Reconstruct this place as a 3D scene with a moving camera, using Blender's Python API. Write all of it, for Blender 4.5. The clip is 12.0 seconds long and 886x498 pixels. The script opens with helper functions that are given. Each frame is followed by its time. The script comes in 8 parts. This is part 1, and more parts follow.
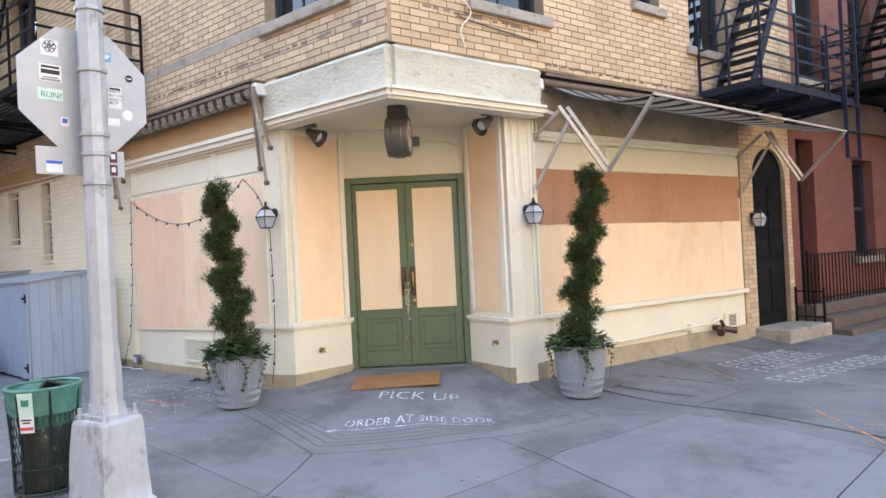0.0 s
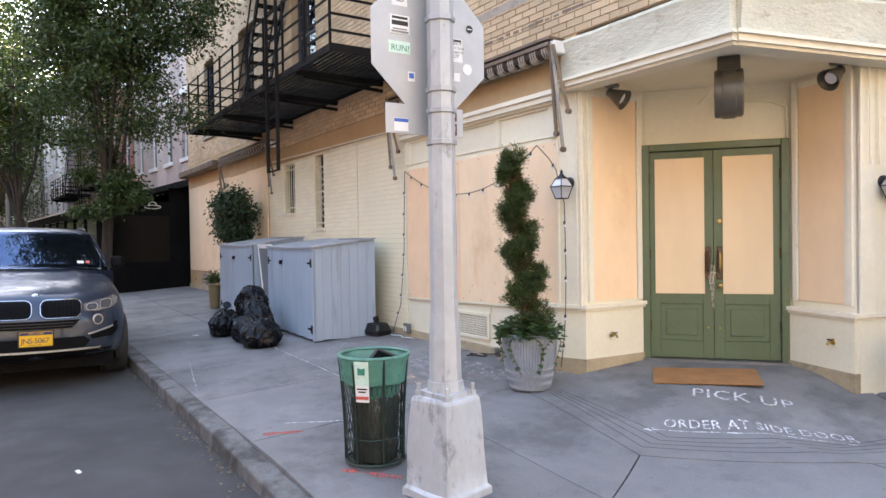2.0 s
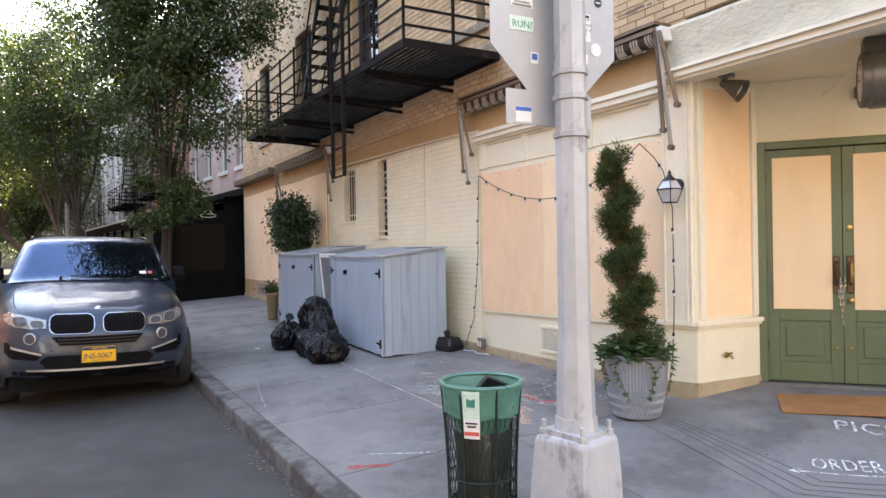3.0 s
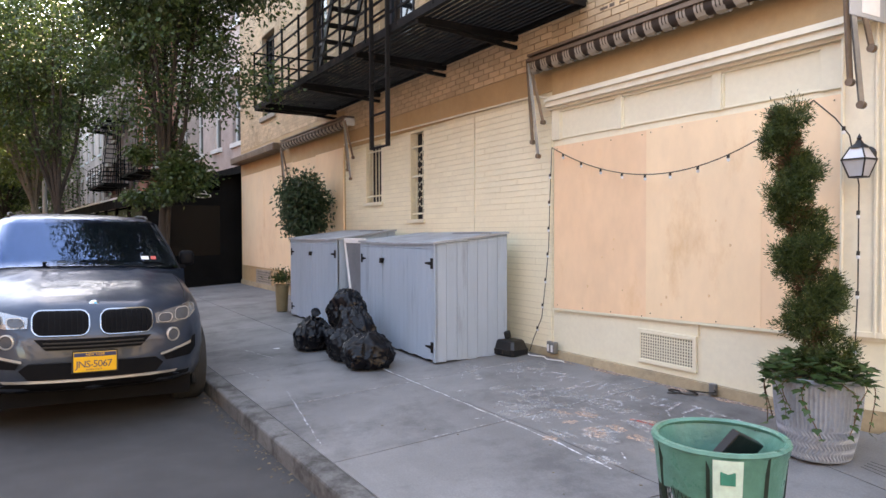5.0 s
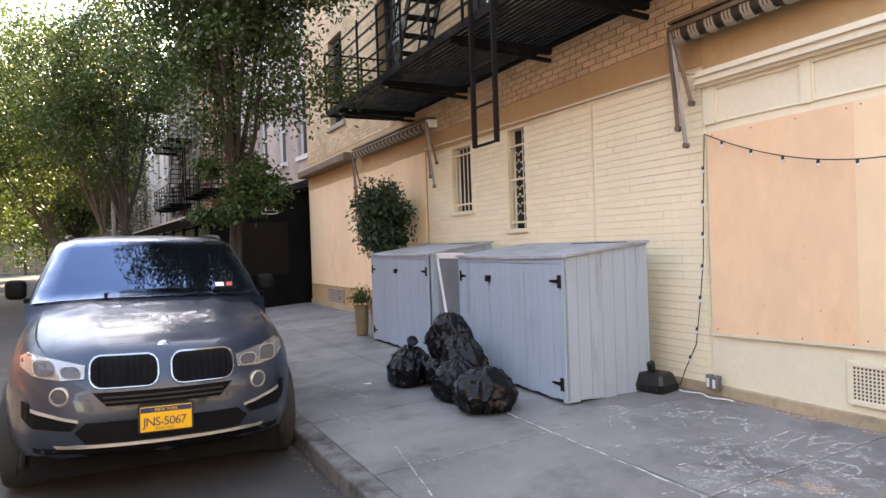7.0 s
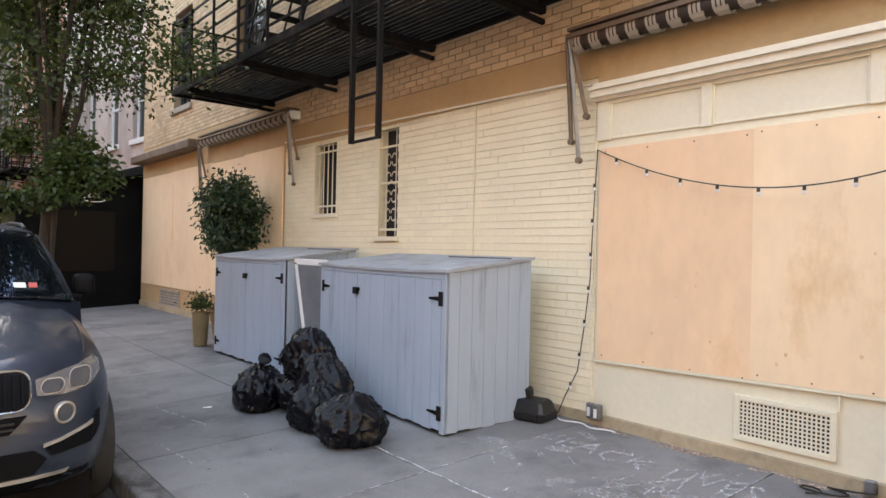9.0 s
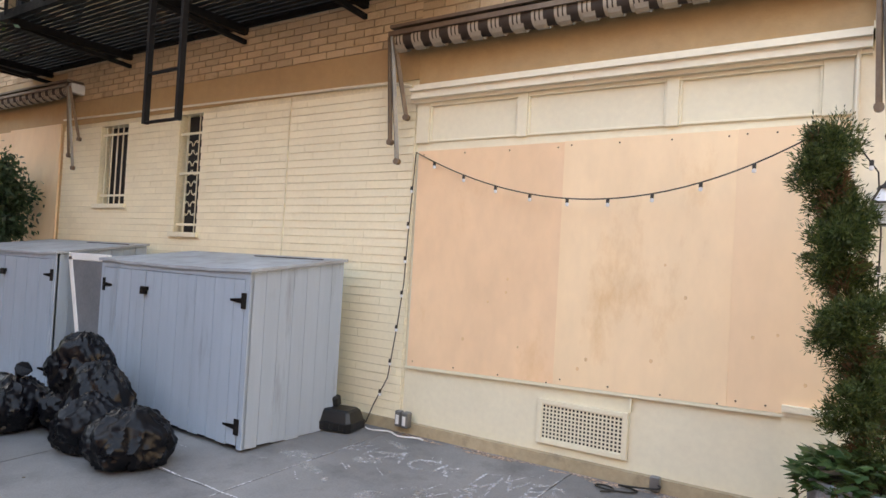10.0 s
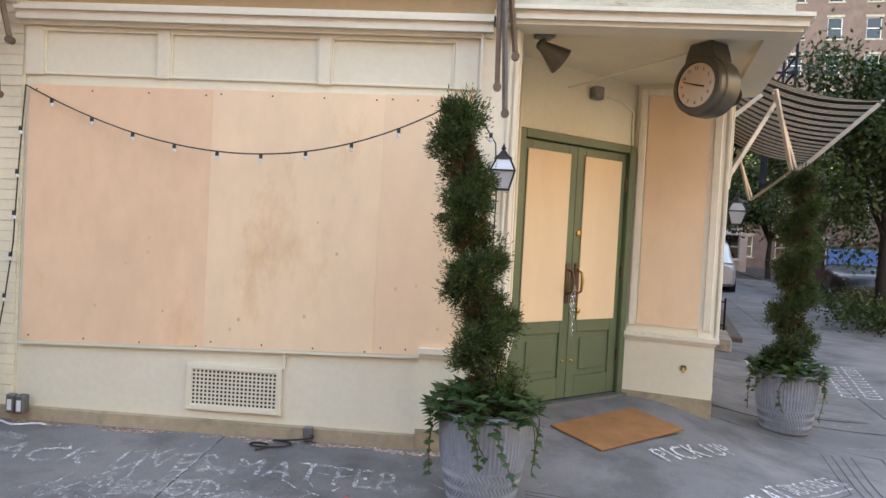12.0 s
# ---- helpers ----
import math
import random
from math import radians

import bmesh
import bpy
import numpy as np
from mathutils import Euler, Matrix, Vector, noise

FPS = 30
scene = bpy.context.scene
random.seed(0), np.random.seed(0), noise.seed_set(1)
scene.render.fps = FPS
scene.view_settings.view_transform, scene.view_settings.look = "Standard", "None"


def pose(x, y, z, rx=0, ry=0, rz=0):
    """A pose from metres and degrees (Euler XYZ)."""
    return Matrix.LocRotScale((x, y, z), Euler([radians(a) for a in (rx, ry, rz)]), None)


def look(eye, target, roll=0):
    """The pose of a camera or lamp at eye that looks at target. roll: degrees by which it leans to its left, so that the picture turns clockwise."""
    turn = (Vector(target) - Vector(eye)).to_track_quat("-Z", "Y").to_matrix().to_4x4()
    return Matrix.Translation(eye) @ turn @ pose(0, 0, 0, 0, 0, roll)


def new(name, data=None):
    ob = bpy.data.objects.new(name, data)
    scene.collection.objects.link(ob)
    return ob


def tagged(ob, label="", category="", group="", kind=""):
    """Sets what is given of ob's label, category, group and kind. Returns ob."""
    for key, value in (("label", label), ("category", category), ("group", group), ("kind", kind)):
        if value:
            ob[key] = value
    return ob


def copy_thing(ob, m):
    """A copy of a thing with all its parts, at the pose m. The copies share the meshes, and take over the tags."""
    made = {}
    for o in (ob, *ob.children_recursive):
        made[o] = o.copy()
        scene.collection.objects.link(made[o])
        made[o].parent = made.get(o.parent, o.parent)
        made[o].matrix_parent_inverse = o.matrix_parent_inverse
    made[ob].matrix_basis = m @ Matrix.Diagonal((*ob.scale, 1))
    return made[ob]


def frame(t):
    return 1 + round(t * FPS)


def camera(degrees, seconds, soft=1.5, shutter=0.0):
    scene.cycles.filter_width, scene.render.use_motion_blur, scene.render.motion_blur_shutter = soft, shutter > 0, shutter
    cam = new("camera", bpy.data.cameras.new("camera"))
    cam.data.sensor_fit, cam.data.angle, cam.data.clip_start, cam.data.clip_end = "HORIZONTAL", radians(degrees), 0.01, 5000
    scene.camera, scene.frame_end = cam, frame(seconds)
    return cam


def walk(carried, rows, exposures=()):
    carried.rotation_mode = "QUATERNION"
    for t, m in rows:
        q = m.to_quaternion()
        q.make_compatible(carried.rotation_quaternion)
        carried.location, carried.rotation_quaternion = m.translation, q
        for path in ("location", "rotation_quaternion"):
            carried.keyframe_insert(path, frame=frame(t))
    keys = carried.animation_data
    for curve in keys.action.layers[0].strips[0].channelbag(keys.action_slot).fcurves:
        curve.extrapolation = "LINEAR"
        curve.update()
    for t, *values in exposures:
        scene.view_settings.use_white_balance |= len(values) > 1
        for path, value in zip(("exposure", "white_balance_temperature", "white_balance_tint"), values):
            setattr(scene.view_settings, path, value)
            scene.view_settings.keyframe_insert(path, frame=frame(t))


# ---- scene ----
cam = camera(66.9, 12.0, soft=1.5)
PATH = [
    (0, (-1.683, 0.483, 1.248), (-2.963, 2.02, 1.261), -2.8),
    (0.5, (-1.866, 0.373, 1.252), (-3.249, 1.817, 1.254), -1.8),
    (1, (-1.989, 0.274, 1.238), (-3.466, 1.622, 1.203), -1.3),
    (1.5, (-2.348, 0.268, 1.247), (-3.975, 1.43, 1.278), -3.8),
    (2, (-2.754, 0.213, 1.243), (-4.428, 1.305, 1.21), -0.9),
    (2.5, (-3.125, 0.16, 1.267), (-4.797, 1.258, 1.237), -1.7),
    (3, (-3.461, 0.169, 1.258), (-5.202, 1.154, 1.251), -1.0),
    (3.2, (-3.633, 0.193, 1.253), (-5.371, 1.182, 1.194), 0.2),
    (4.8, (-4.925, 0.088, 1.227), (-6.618, 1.152, 1.2), -0.2),
    (5, (-5.084, 0.092, 1.24), (-6.796, 1.124, 1.195), -0.2),
    (5.5, (-5.458, 0.114, 1.253), (-7.179, 1.134, 1.255), -2.9),
    (6, (-5.86, 0.14, 1.262), (-7.629, 1.074, 1.278), -2.5),
    (6.5, (-6.128, 0.152, 1.268), (-7.929, 1.021, 1.246), -2.0),
    (6.7, (-6.249, 0.155, 1.275), (-8.047, 1.032, 1.258), -2.0),
    (8.3, (-6.92, 0.393, 1.263), (-8.641, 1.412, 1.251), -0.1),
    (8.5, (-6.966, 0.404, 1.266), (-8.627, 1.518, 1.243), 1.1),
    (9, (-7.13, 0.321, 1.305), (-8.671, 1.595, 1.309), 1.2),
    (9.5, (-7.242, 0.334, 1.28), (-8.67, 1.735, 1.277), 1.5),
    (10, (-7.325, 0.468, 1.265), (-8.447, 2.123, 1.311), 3.2),
    (10.2, (-7.335, 0.504, 1.262), (-8.335, 2.235, 1.291), 3.4),
    (10.5, (-7.398, 0.528, 1.276), (-8.207, 2.357, 1.314), 2.9),
    (11, (-7.433, 0.489, 1.317), (-7.904, 2.432, 1.347), 3.8),
    (11.5, (-7.41, 0.516, 1.318), (-7.59, 2.507, 1.262), 3.2),
    (12, (-7.403, 0.512, 1.328), (-7.551, 2.506, 1.273), 3.0),
]
walk(cam, [(t, look(eye, target, roll)) for t, eye, target, roll in PATH],
     exposures=[(0.0, 3.45, 8200, 11), (3.0, 3.45, 9300, 14), (6.5, 3.6, 10300, 15), (9.5, 3.5, 11000, 13), (12.0, 3.3, 9600, 11)])

# world and sun: the street lies in the shade of its own houses, the sun stands low over the far end
SUN_AZ, SUN_EL = Vector((-0.85, 0.527)), radians(42)
world = bpy.data.worlds.new("sky")
scene.world = world
world.use_nodes = True
wn = world.node_tree.nodes
sky = wn.new("ShaderNodeTexSky")
sky.sky_type, sky.sun_disc = "NISHITA", False
sky.sun_elevation, sky.sun_rotation = SUN_EL, math.atan2(SUN_AZ.x, SUN_AZ.y)
sky.air_density, sky.dust_density, sky.ozone_density = 1.0, 1.0, 2.5
world.node_tree.links.new(sky.outputs[0], wn["Background"].inputs[0])
wn["Background"].inputs[1].default_value = 0.15
sun_data = bpy.data.lights.new("sun", "SUN")
sun_data.energy, sun_data.angle, sun_data.color = 3.0, radians(0.6), (1.0, 0.93, 0.82)
sun = new("sun", sun_data)
sun.matrix_world = look(Vector((SUN_AZ.x, SUN_AZ.y, math.tan(SUN_EL))) * 30, (0, 0, 0))

# ---- materials ----
def mat(name, col, rough=0.6, metal=0.0, var=0.16, scale=1.5, fine=40.0, bump=0.15, col2=None, amount=0.35, stretch=(1, 1, 1), island=0.0, spec=0.5, coat=0.0, patch=2.0, depth=0.01, rnd=0.0):
    """A surface with a base colour, broad and fine variation, patches of a second colour and fine relief."""
    m = bpy.data.materials.new(name)
    m.use_nodes = True
    nt = m.node_tree
    N, L = nt.nodes, nt.links
    bsdf = N["Principled BSDF"]
    geo = N.new("ShaderNodeNewGeometry")
    mp = N.new("ShaderNodeMapping")
    mp.inputs["Scale"].default_value = stretch
    L.new(geo.outputs["Position"], mp.inputs["Vector"])

    def tex(s, detail=5.0, rg=0.6):
        t = N.new("ShaderNodeTexNoise")
        t.inputs["Scale"].default_value, t.inputs["Detail"].default_value, t.inputs["Roughness"].default_value = s, detail, rg
        L.new(mp.outputs[0], t.inputs["Vector"])
        return t.outputs["Fac"]

    def remap(sock, a, b, lo=0.3, hi=0.7):
        r = N.new("ShaderNodeMapRange")
        r.inputs["From Min"].default_value, r.inputs["From Max"].default_value = lo, hi
        r.inputs["To Min"].default_value, r.inputs["To Max"].default_value = a, b
        L.new(sock, r.inputs["Value"])
        return r.outputs[0]

    def mul(a, b):
        x = N.new("ShaderNodeMath")
        x.operation = "MULTIPLY"
        L.new(a, x.inputs[0])
        L.new(b, x.inputs[1])
        return x.outputs[0]

    base = N.new("ShaderNodeRGB")
    base.outputs[0].default_value = (*col, 1)
    out = base.outputs[0]
    if col2:
        mx = N.new("ShaderNodeMix")
        mx.data_type = "RGBA"
        mx.inputs["B"].default_value = (*col2, 1)
        L.new(out, mx.inputs["A"])
        e = 0.5 + (0.5 - amount) * 0.5
        L.new(remap(tex(patch, 8, 0.7), 0, 1, e - 0.05, e + 0.09), mx.inputs["Factor"])
        out = mx.outputs["Result"]
    fac = mul(remap(tex(scale), 1 - var, 1 + var), remap(tex(fine, 3), 1 - var * 0.6, 1 + var * 0.6))
    if island:
        fac = mul(fac, remap(geo.outputs["Random Per Island"], 1 - island, 1 + island, 0, 1))
    if rnd:
        oi = N.new("ShaderNodeObjectInfo")
        fac = mul(fac, remap(oi.outputs["Random"], 1 - rnd, 1 + rnd, 0, 1))
    sc = N.new("ShaderNodeVectorMath")
    sc.operation = "SCALE"
    L.new(out, sc.inputs[0])
    L.new(fac, sc.inputs["Scale"])
    L.new(sc.outputs[0], bsdf.inputs["Base Color"])
    L.new(remap(tex(scale * 3), max(0.03, rough - 0.12), min(1, rough + 0.12)), bsdf.inputs["Roughness"])
    bsdf.inputs["Metallic"].default_value = metal
    bsdf.inputs["Specular IOR Level"].default_value = spec
    bsdf.inputs["Coat Weight"].default_value = coat
    bsdf.inputs["Coat Roughness"].default_value = 0.04
    if bump:
        bp = N.new("ShaderNodeBump")
        bp.inputs["Strength"].default_value, bp.inputs["Distance"].default_value = bump, depth
        L.new(tex(fine * 1.5, 6, 0.65), bp.inputs["Height"])
        L.new(bp.outputs[0], bsdf.inputs["Normal"])
    return m


def glassy(name, col, rough=0.02, trans=0.0):
    m = bpy.data.materials.new(name)
    m.use_nodes = True
    b = m.node_tree.nodes["Principled BSDF"]
    b.inputs["Base Color"].default_value = (*col, 1)
    b.inputs["Roughness"].default_value, b.inputs["Transmission Weight"].default_value = rough, trans
    b.inputs["IOR"].default_value = 1.5
    return m


ASPHALT = mat("asphalt", (0.043, 0.042, 0.042), 0.85, var=0.18, scale=0.8, fine=120, bump=0.5, col2=(0.035, 0.035, 0.037), amount=0.3, patch=0.5)
CONCRETE = mat("sidewalk_concrete", (0.171, 0.167, 0.165), 0.8, var=0.2, scale=0.9, fine=90, bump=0.3, col2=(0.108, 0.106, 0.106), amount=0.42, patch=1.3, rnd=0.09, depth=0.004)
JOINT = mat("joint_dirt", (0.055, 0.052, 0.05), 0.95, fine=60)
KERB = mat("kerb_stone", (0.135, 0.132, 0.128), 0.85, var=0.25, scale=2, fine=50, bump=0.6, col2=(0.055, 0.052, 0.048), amount=0.48, patch=3)
CREAM = mat("cream_paint", (0.77, 0.71, 0.55), 0.55, var=0.05, scale=1.2, fine=25, bump=0.1, col2=(0.69, 0.62, 0.46), amount=0.22, patch=1.5, depth=0.004)
CREAM_BRICK = mat("cream_painted_brick", (0.87, 0.785, 0.585), 0.55, var=0.05, scale=1.0, fine=30, bump=0.25, col2=(0.80, 0.71, 0.52), amount=0.22, patch=1.3, island=0.03, depth=0.006)
PEEL = mat("peeling_cream_paint", (0.60, 0.56, 0.44), 0.7, var=0.1, scale=2, fine=12, bump=0.9, col2=(0.42, 0.34, 0.24), amount=0.27, patch=5, depth=0.02, stretch=(1, 1, 2))
TRIM = mat("white_trim_paint", (0.80, 0.74, 0.60), 0.5, var=0.06, fine=20, bump=0.25, col2=(0.45, 0.36, 0.26), amount=0.1, patch=5, depth=0.006)
TAN = mat("tan_painted_masonry", (0.47, 0.315, 0.165), 0.65, var=0.08, scale=1.2, fine=14, bump=0.35, col2=(0.44, 0.29, 0.15), amount=0.3, patch=2, depth=0.012)
BASE_TAN = mat("beige_base_paint", (0.40, 0.32, 0.21), 0.75, var=0.15, scale=2, fine=25, bump=0.4, col2=(0.25, 0.2, 0.14), amount=0.3, patch=3, depth=0.01)
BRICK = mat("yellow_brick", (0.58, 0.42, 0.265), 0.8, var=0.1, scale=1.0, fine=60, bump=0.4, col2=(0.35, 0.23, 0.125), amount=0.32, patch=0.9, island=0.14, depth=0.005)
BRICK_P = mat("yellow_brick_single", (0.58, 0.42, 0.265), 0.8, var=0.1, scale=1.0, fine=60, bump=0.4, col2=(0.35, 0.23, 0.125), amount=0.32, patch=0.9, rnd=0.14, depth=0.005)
MORTAR = mat("brick_mortar", (0.38, 0.28, 0.185), 0.95, fine=60, bump=0.3)
MORTAR_C = mat("painted_joint", (0.73, 0.65, 0.475), 0.8, fine=40)
RED_BRICK = mat("red_brick", (0.34, 0.13, 0.085), 0.85, var=0.14, fine=50, bump=0.4, island=0.16)
BROWNSTONE = mat("brownstone", (0.13, 0.095, 0.075), 0.85, var=0.2, fine=30, bump=0.4, col2=(0.08, 0.06, 0.05), amount=0.35, patch=3)
RED_PAINT = mat("red_painted_masonry", (0.19, 0.068, 0.045), 0.8, var=0.1, fine=30, bump=0.3, col2=(0.15, 0.055, 0.037), amount=0.3, patch=2)
PINK_BRICK = mat("pale_pink_brick", (0.50, 0.40, 0.36), 0.85, var=0.15, scale=2, fine=30, bump=0.3, island=0.18)
FAR_BRICK = mat("brown_brick", (0.15, 0.10, 0.085), 0.9, var=0.18, scale=1.5, fine=12, bump=0.2)
STONE = mat("sill_stone", (0.36, 0.31, 0.25), 0.85, var=0.18, fine=30, bump=0.4, col2=(0.2, 0.17, 0.13), amount=0.35, patch=4)
PLY = mat("plywood", (0.88, 0.645, 0.42), 0.6, var=0.05, scale=1.6, fine=7, bump=0.05, col2=(0.82, 0.57, 0.35), amount=0.3, patch=2.2, stretch=(1, 1, 0.55), rnd=0.07, depth=0.003)
PLY_RED = mat("red_brown_plywood", (0.44, 0.215, 0.125), 0.6, var=0.1, scale=1.2, fine=10, bump=0.08, stretch=(1, 1, 0.3), rnd=0.1)
KNOT = mat("plywood_knot", (0.78, 0.51, 0.29), 0.7, var=0.2, scale=8, fine=60, bump=0)
PLY_A = mat("plywood_warm_sheet", (0.88, 0.60, 0.385), 0.6, var=0.06, scale=1.3, fine=9, bump=0.05, col2=(0.78, 0.49, 0.27), amount=0.27, patch=1.3, stretch=(1, 1, 0.55), depth=0.003)
PLY_B = mat("plywood_pale_sheet", (0.93, 0.69, 0.455), 0.6, var=0.06, scale=1.5, fine=8, bump=0.05, col2=(0.79, 0.51, 0.27), amount=0.29, patch=1.2, stretch=(1, 1, 0.5), depth=0.003)
PLY_C = mat("plywood_end_sheet", (0.90, 0.65, 0.43), 0.6, var=0.05, scale=1.6, fine=8, bump=0.05, col2=(0.80, 0.53, 0.30), amount=0.25, patch=1.8, stretch=(1, 1, 0.5), depth=0.003)
DOOR_PLY = mat("door_plywood", (0.80, 0.60, 0.38), 0.6, var=0.04, scale=1.1, fine=9, bump=0.05, stretch=(1, 1, 0.25))
GREEN = mat("green_door_paint", (0.10, 0.135, 0.07), 0.42, var=0.09, scale=2, fine=30, bump=0.1, depth=0.003)
SHED = mat("grey_blue_paint", (0.31, 0.38, 0.455), 0.55, var=0.06, scale=1.6, fine=14, bump=0.15, col2=(0.215, 0.255, 0.30), amount=0.24, patch=4, stretch=(1, 1, 0.14), depth=0.004)
SHED_TOP = mat("worn_lid_paint", (0.33, 0.365, 0.40), 0.6, var=0.14, scale=2.5, fine=12, bump=0.3, col2=(0.25, 0.26, 0.27), amount=0.4, patch=3)
IRON = mat("black_iron", (0.010, 0.009, 0.009), 0.65, metal=0.0, spec=0.12, var=0.3, fine=30, bump=0.2, col2=(0.06, 0.035, 0.02), amount=0.2, patch=6)
BLUE_IRON = mat("blue_black_iron", (0.012, 0.015, 0.03), 0.6, metal=0.0, spec=0.3, var=0.3, fine=30, bump=0.2)
CANVAS = mat("black_canvas", (0.005, 0.005, 0.005), 0.9, var=0.3, spec=0.1)
# near-black that stands in for unlit depth behind bars, grilles and gaps
DARK = mat("dark_interior", (0.012, 0.012, 0.013), 0.8, var=0.3)
BLACK = mat("black_paint", (0.007, 0.007, 0.008), 0.45, var=0.25, fine=30, bump=0.1)
DOOR_BLACK = mat("dull_black_door_paint", (0.008, 0.008, 0.009), 0.75, var=0.2, fine=30, spec=0.15)
GALV = mat("grey_pole_paint", (0.44, 0.45, 0.455), 0.5, metal=0.15, var=0.1, scale=3, fine=25, bump=0.25, col2=(0.19, 0.185, 0.175), amount=0.3, patch=7, stretch=(1, 1, 0.5), depth=0.006)
SIGN_BACK = mat("bare_aluminium", (0.42, 0.43, 0.44), 0.5, metal=0.35, var=0.05, fine=20, bump=0.05)
PALE_METAL = mat("pale_arm_metal", (0.45, 0.42, 0.38), 0.45, metal=0.5, var=0.12, fine=30, bump=0.1)
BROWN_METAL = mat("brown_arm_metal", (0.17, 0.12, 0.085), 0.55, metal=0.3, var=0.2, fine=30, bump=0.15)
GREY_METAL = mat("dull_grey_metal", (0.2, 0.2, 0.2), 0.45, metal=0.6, var=0.15, fine=30)
CHROME = mat("bright_metal", (0.75, 0.75, 0.76), 0.15, metal=1.0, var=0.05, bump=0)
BRASS = mat("aged_brass", (0.42, 0.28, 0.10), 0.35, metal=0.9, var=0.15)
BRONZE = mat("dark_bronze", (0.10, 0.06, 0.04), 0.4, metal=0.6, var=0.2)
CLOCK_M = mat("olive_clock_metal", (0.115, 0.105, 0.085), 0.45, metal=0.35, var=0.12, fine=25, bump=0.08)
CLOCK_FACE = mat("clock_face_enamel", (0.60, 0.49, 0.38), 0.5, var=0.05, fine=10, bump=0)
WHITE = mat("white_plastic", (0.75, 0.75, 0.74), 0.5, var=0.05, bump=0)
FROST = mat("frosted_pane", (0.74, 0.76, 0.80), 0.2, var=0.04, bump=0)
PLANTER = mat("zinc_planter", (0.27, 0.30, 0.345), 0.5, metal=0.2, var=0.14, scale=3, fine=30, bump=0.15, col2=(0.17, 0.18, 0.20), amount=0.25, patch=4)
SOIL = mat("dark_soil", (0.03, 0.022, 0.015), 0.95)
BARK = mat("bark", (0.040, 0.030, 0.023), 0.9, var=0.25, scale=4, fine=25, bump=0.8, stretch=(1, 1, 0.3), depth=0.03)
PALE_BARK = mat("pale_bark", (0.13, 0.11, 0.085), 0.9, var=0.3, scale=3, fine=20, bump=0.5)
TWIG = mat("topiary_stem", (0.13, 0.07, 0.035), 0.9)
CAN_MESH = mat("green_mesh_paint", (0.02, 0.038, 0.028), 0.5, metal=0.3, var=0.15)
BAG = mat("black_bag_film", (0.0035, 0.0035, 0.005), 0.32, var=0.15, bump=0.15, fine=12, depth=0.01, spec=0.22)
GREEN_BAG = mat("translucent_green_liner", (0.075, 0.22, 0.165), 0.35, var=0.15, scale=5, fine=20, bump=0.3)


def dusty(m, lo, hi):
    """Chalk that covers the ground in grains only: between them the ground shows."""
    N, L = m.node_tree.nodes, m.node_tree.links
    geo = N.new("ShaderNodeNewGeometry")
    t = N.new("ShaderNodeTexNoise")
    t.inputs["Scale"].default_value, t.inputs["Detail"].default_value, t.inputs["Roughness"].default_value = 38.0, 6.0, 0.75
    L.new(geo.outputs["Position"], t.inputs["Vector"])
    r = N.new("ShaderNodeMapRange")
    r.inputs["From Min"].default_value, r.inputs["From Max"].default_value = lo, hi
    L.new(t.outputs["Fac"], r.inputs["Value"])
    L.new(r.outputs[0], N["Principled BSDF"].inputs["Alpha"])
    return m


CHALK = dusty(mat("chalk", (0.66, 0.66, 0.67), 0.95, var=0.2, fine=80, bump=0.2), 0.36, 0.56)
CHALK_FAINT = dusty(mat("smudged_chalk", (0.60, 0.60, 0.61), 0.95, var=0.2, fine=50, bump=0.1), 0.40, 0.62)
CHALK_MID = dusty(mat("rubbed_chalk", (0.60, 0.61, 0.63), 0.95, var=0.2, fine=50, bump=0.1), 0.44, 0.68)
CHALK_DUST = dusty(mat("chalk_dust", (0.50, 0.49, 0.48), 0.95, var=0.2, fine=40, bump=0.1), 0.43, 0.70)
PEACH_DUST = dusty(mat("peach_chalk_dust", (0.60, 0.42, 0.32), 0.95, var=0.2, fine=40, bump=0.1), 0.38, 0.64)
CHALK_ORANGE = dusty(mat("orange_marking", (0.75, 0.33, 0.16), 0.9, var=0.2, fine=60), 0.36, 0.55)
CHALK_RED = dusty(mat("red_marking", (0.60, 0.10, 0.08), 0.9, var=0.2, fine=60), 0.40, 0.6)
RED_INK = mat("red_ink", (0.60, 0.10, 0.08), 0.6, bump=0)
COIR = mat("coir", (0.33, 0.15, 0.055), 0.95, var=0.2, scale=5, fine=160, bump=0.8)
CABLE = mat("black_cable", (0.02, 0.018, 0.016), 0.6, bump=0)
WIN_GLASS = glassy("window_glass", (0.012, 0.014, 0.016), 0.03)
WIN_FRAME = mat("dark_window_frame", (0.03, 0.035, 0.05), 0.4, var=0.15)
WIN_WHITE = mat("white_window_frame", (0.70, 0.70, 0.68), 0.5, var=0.08)


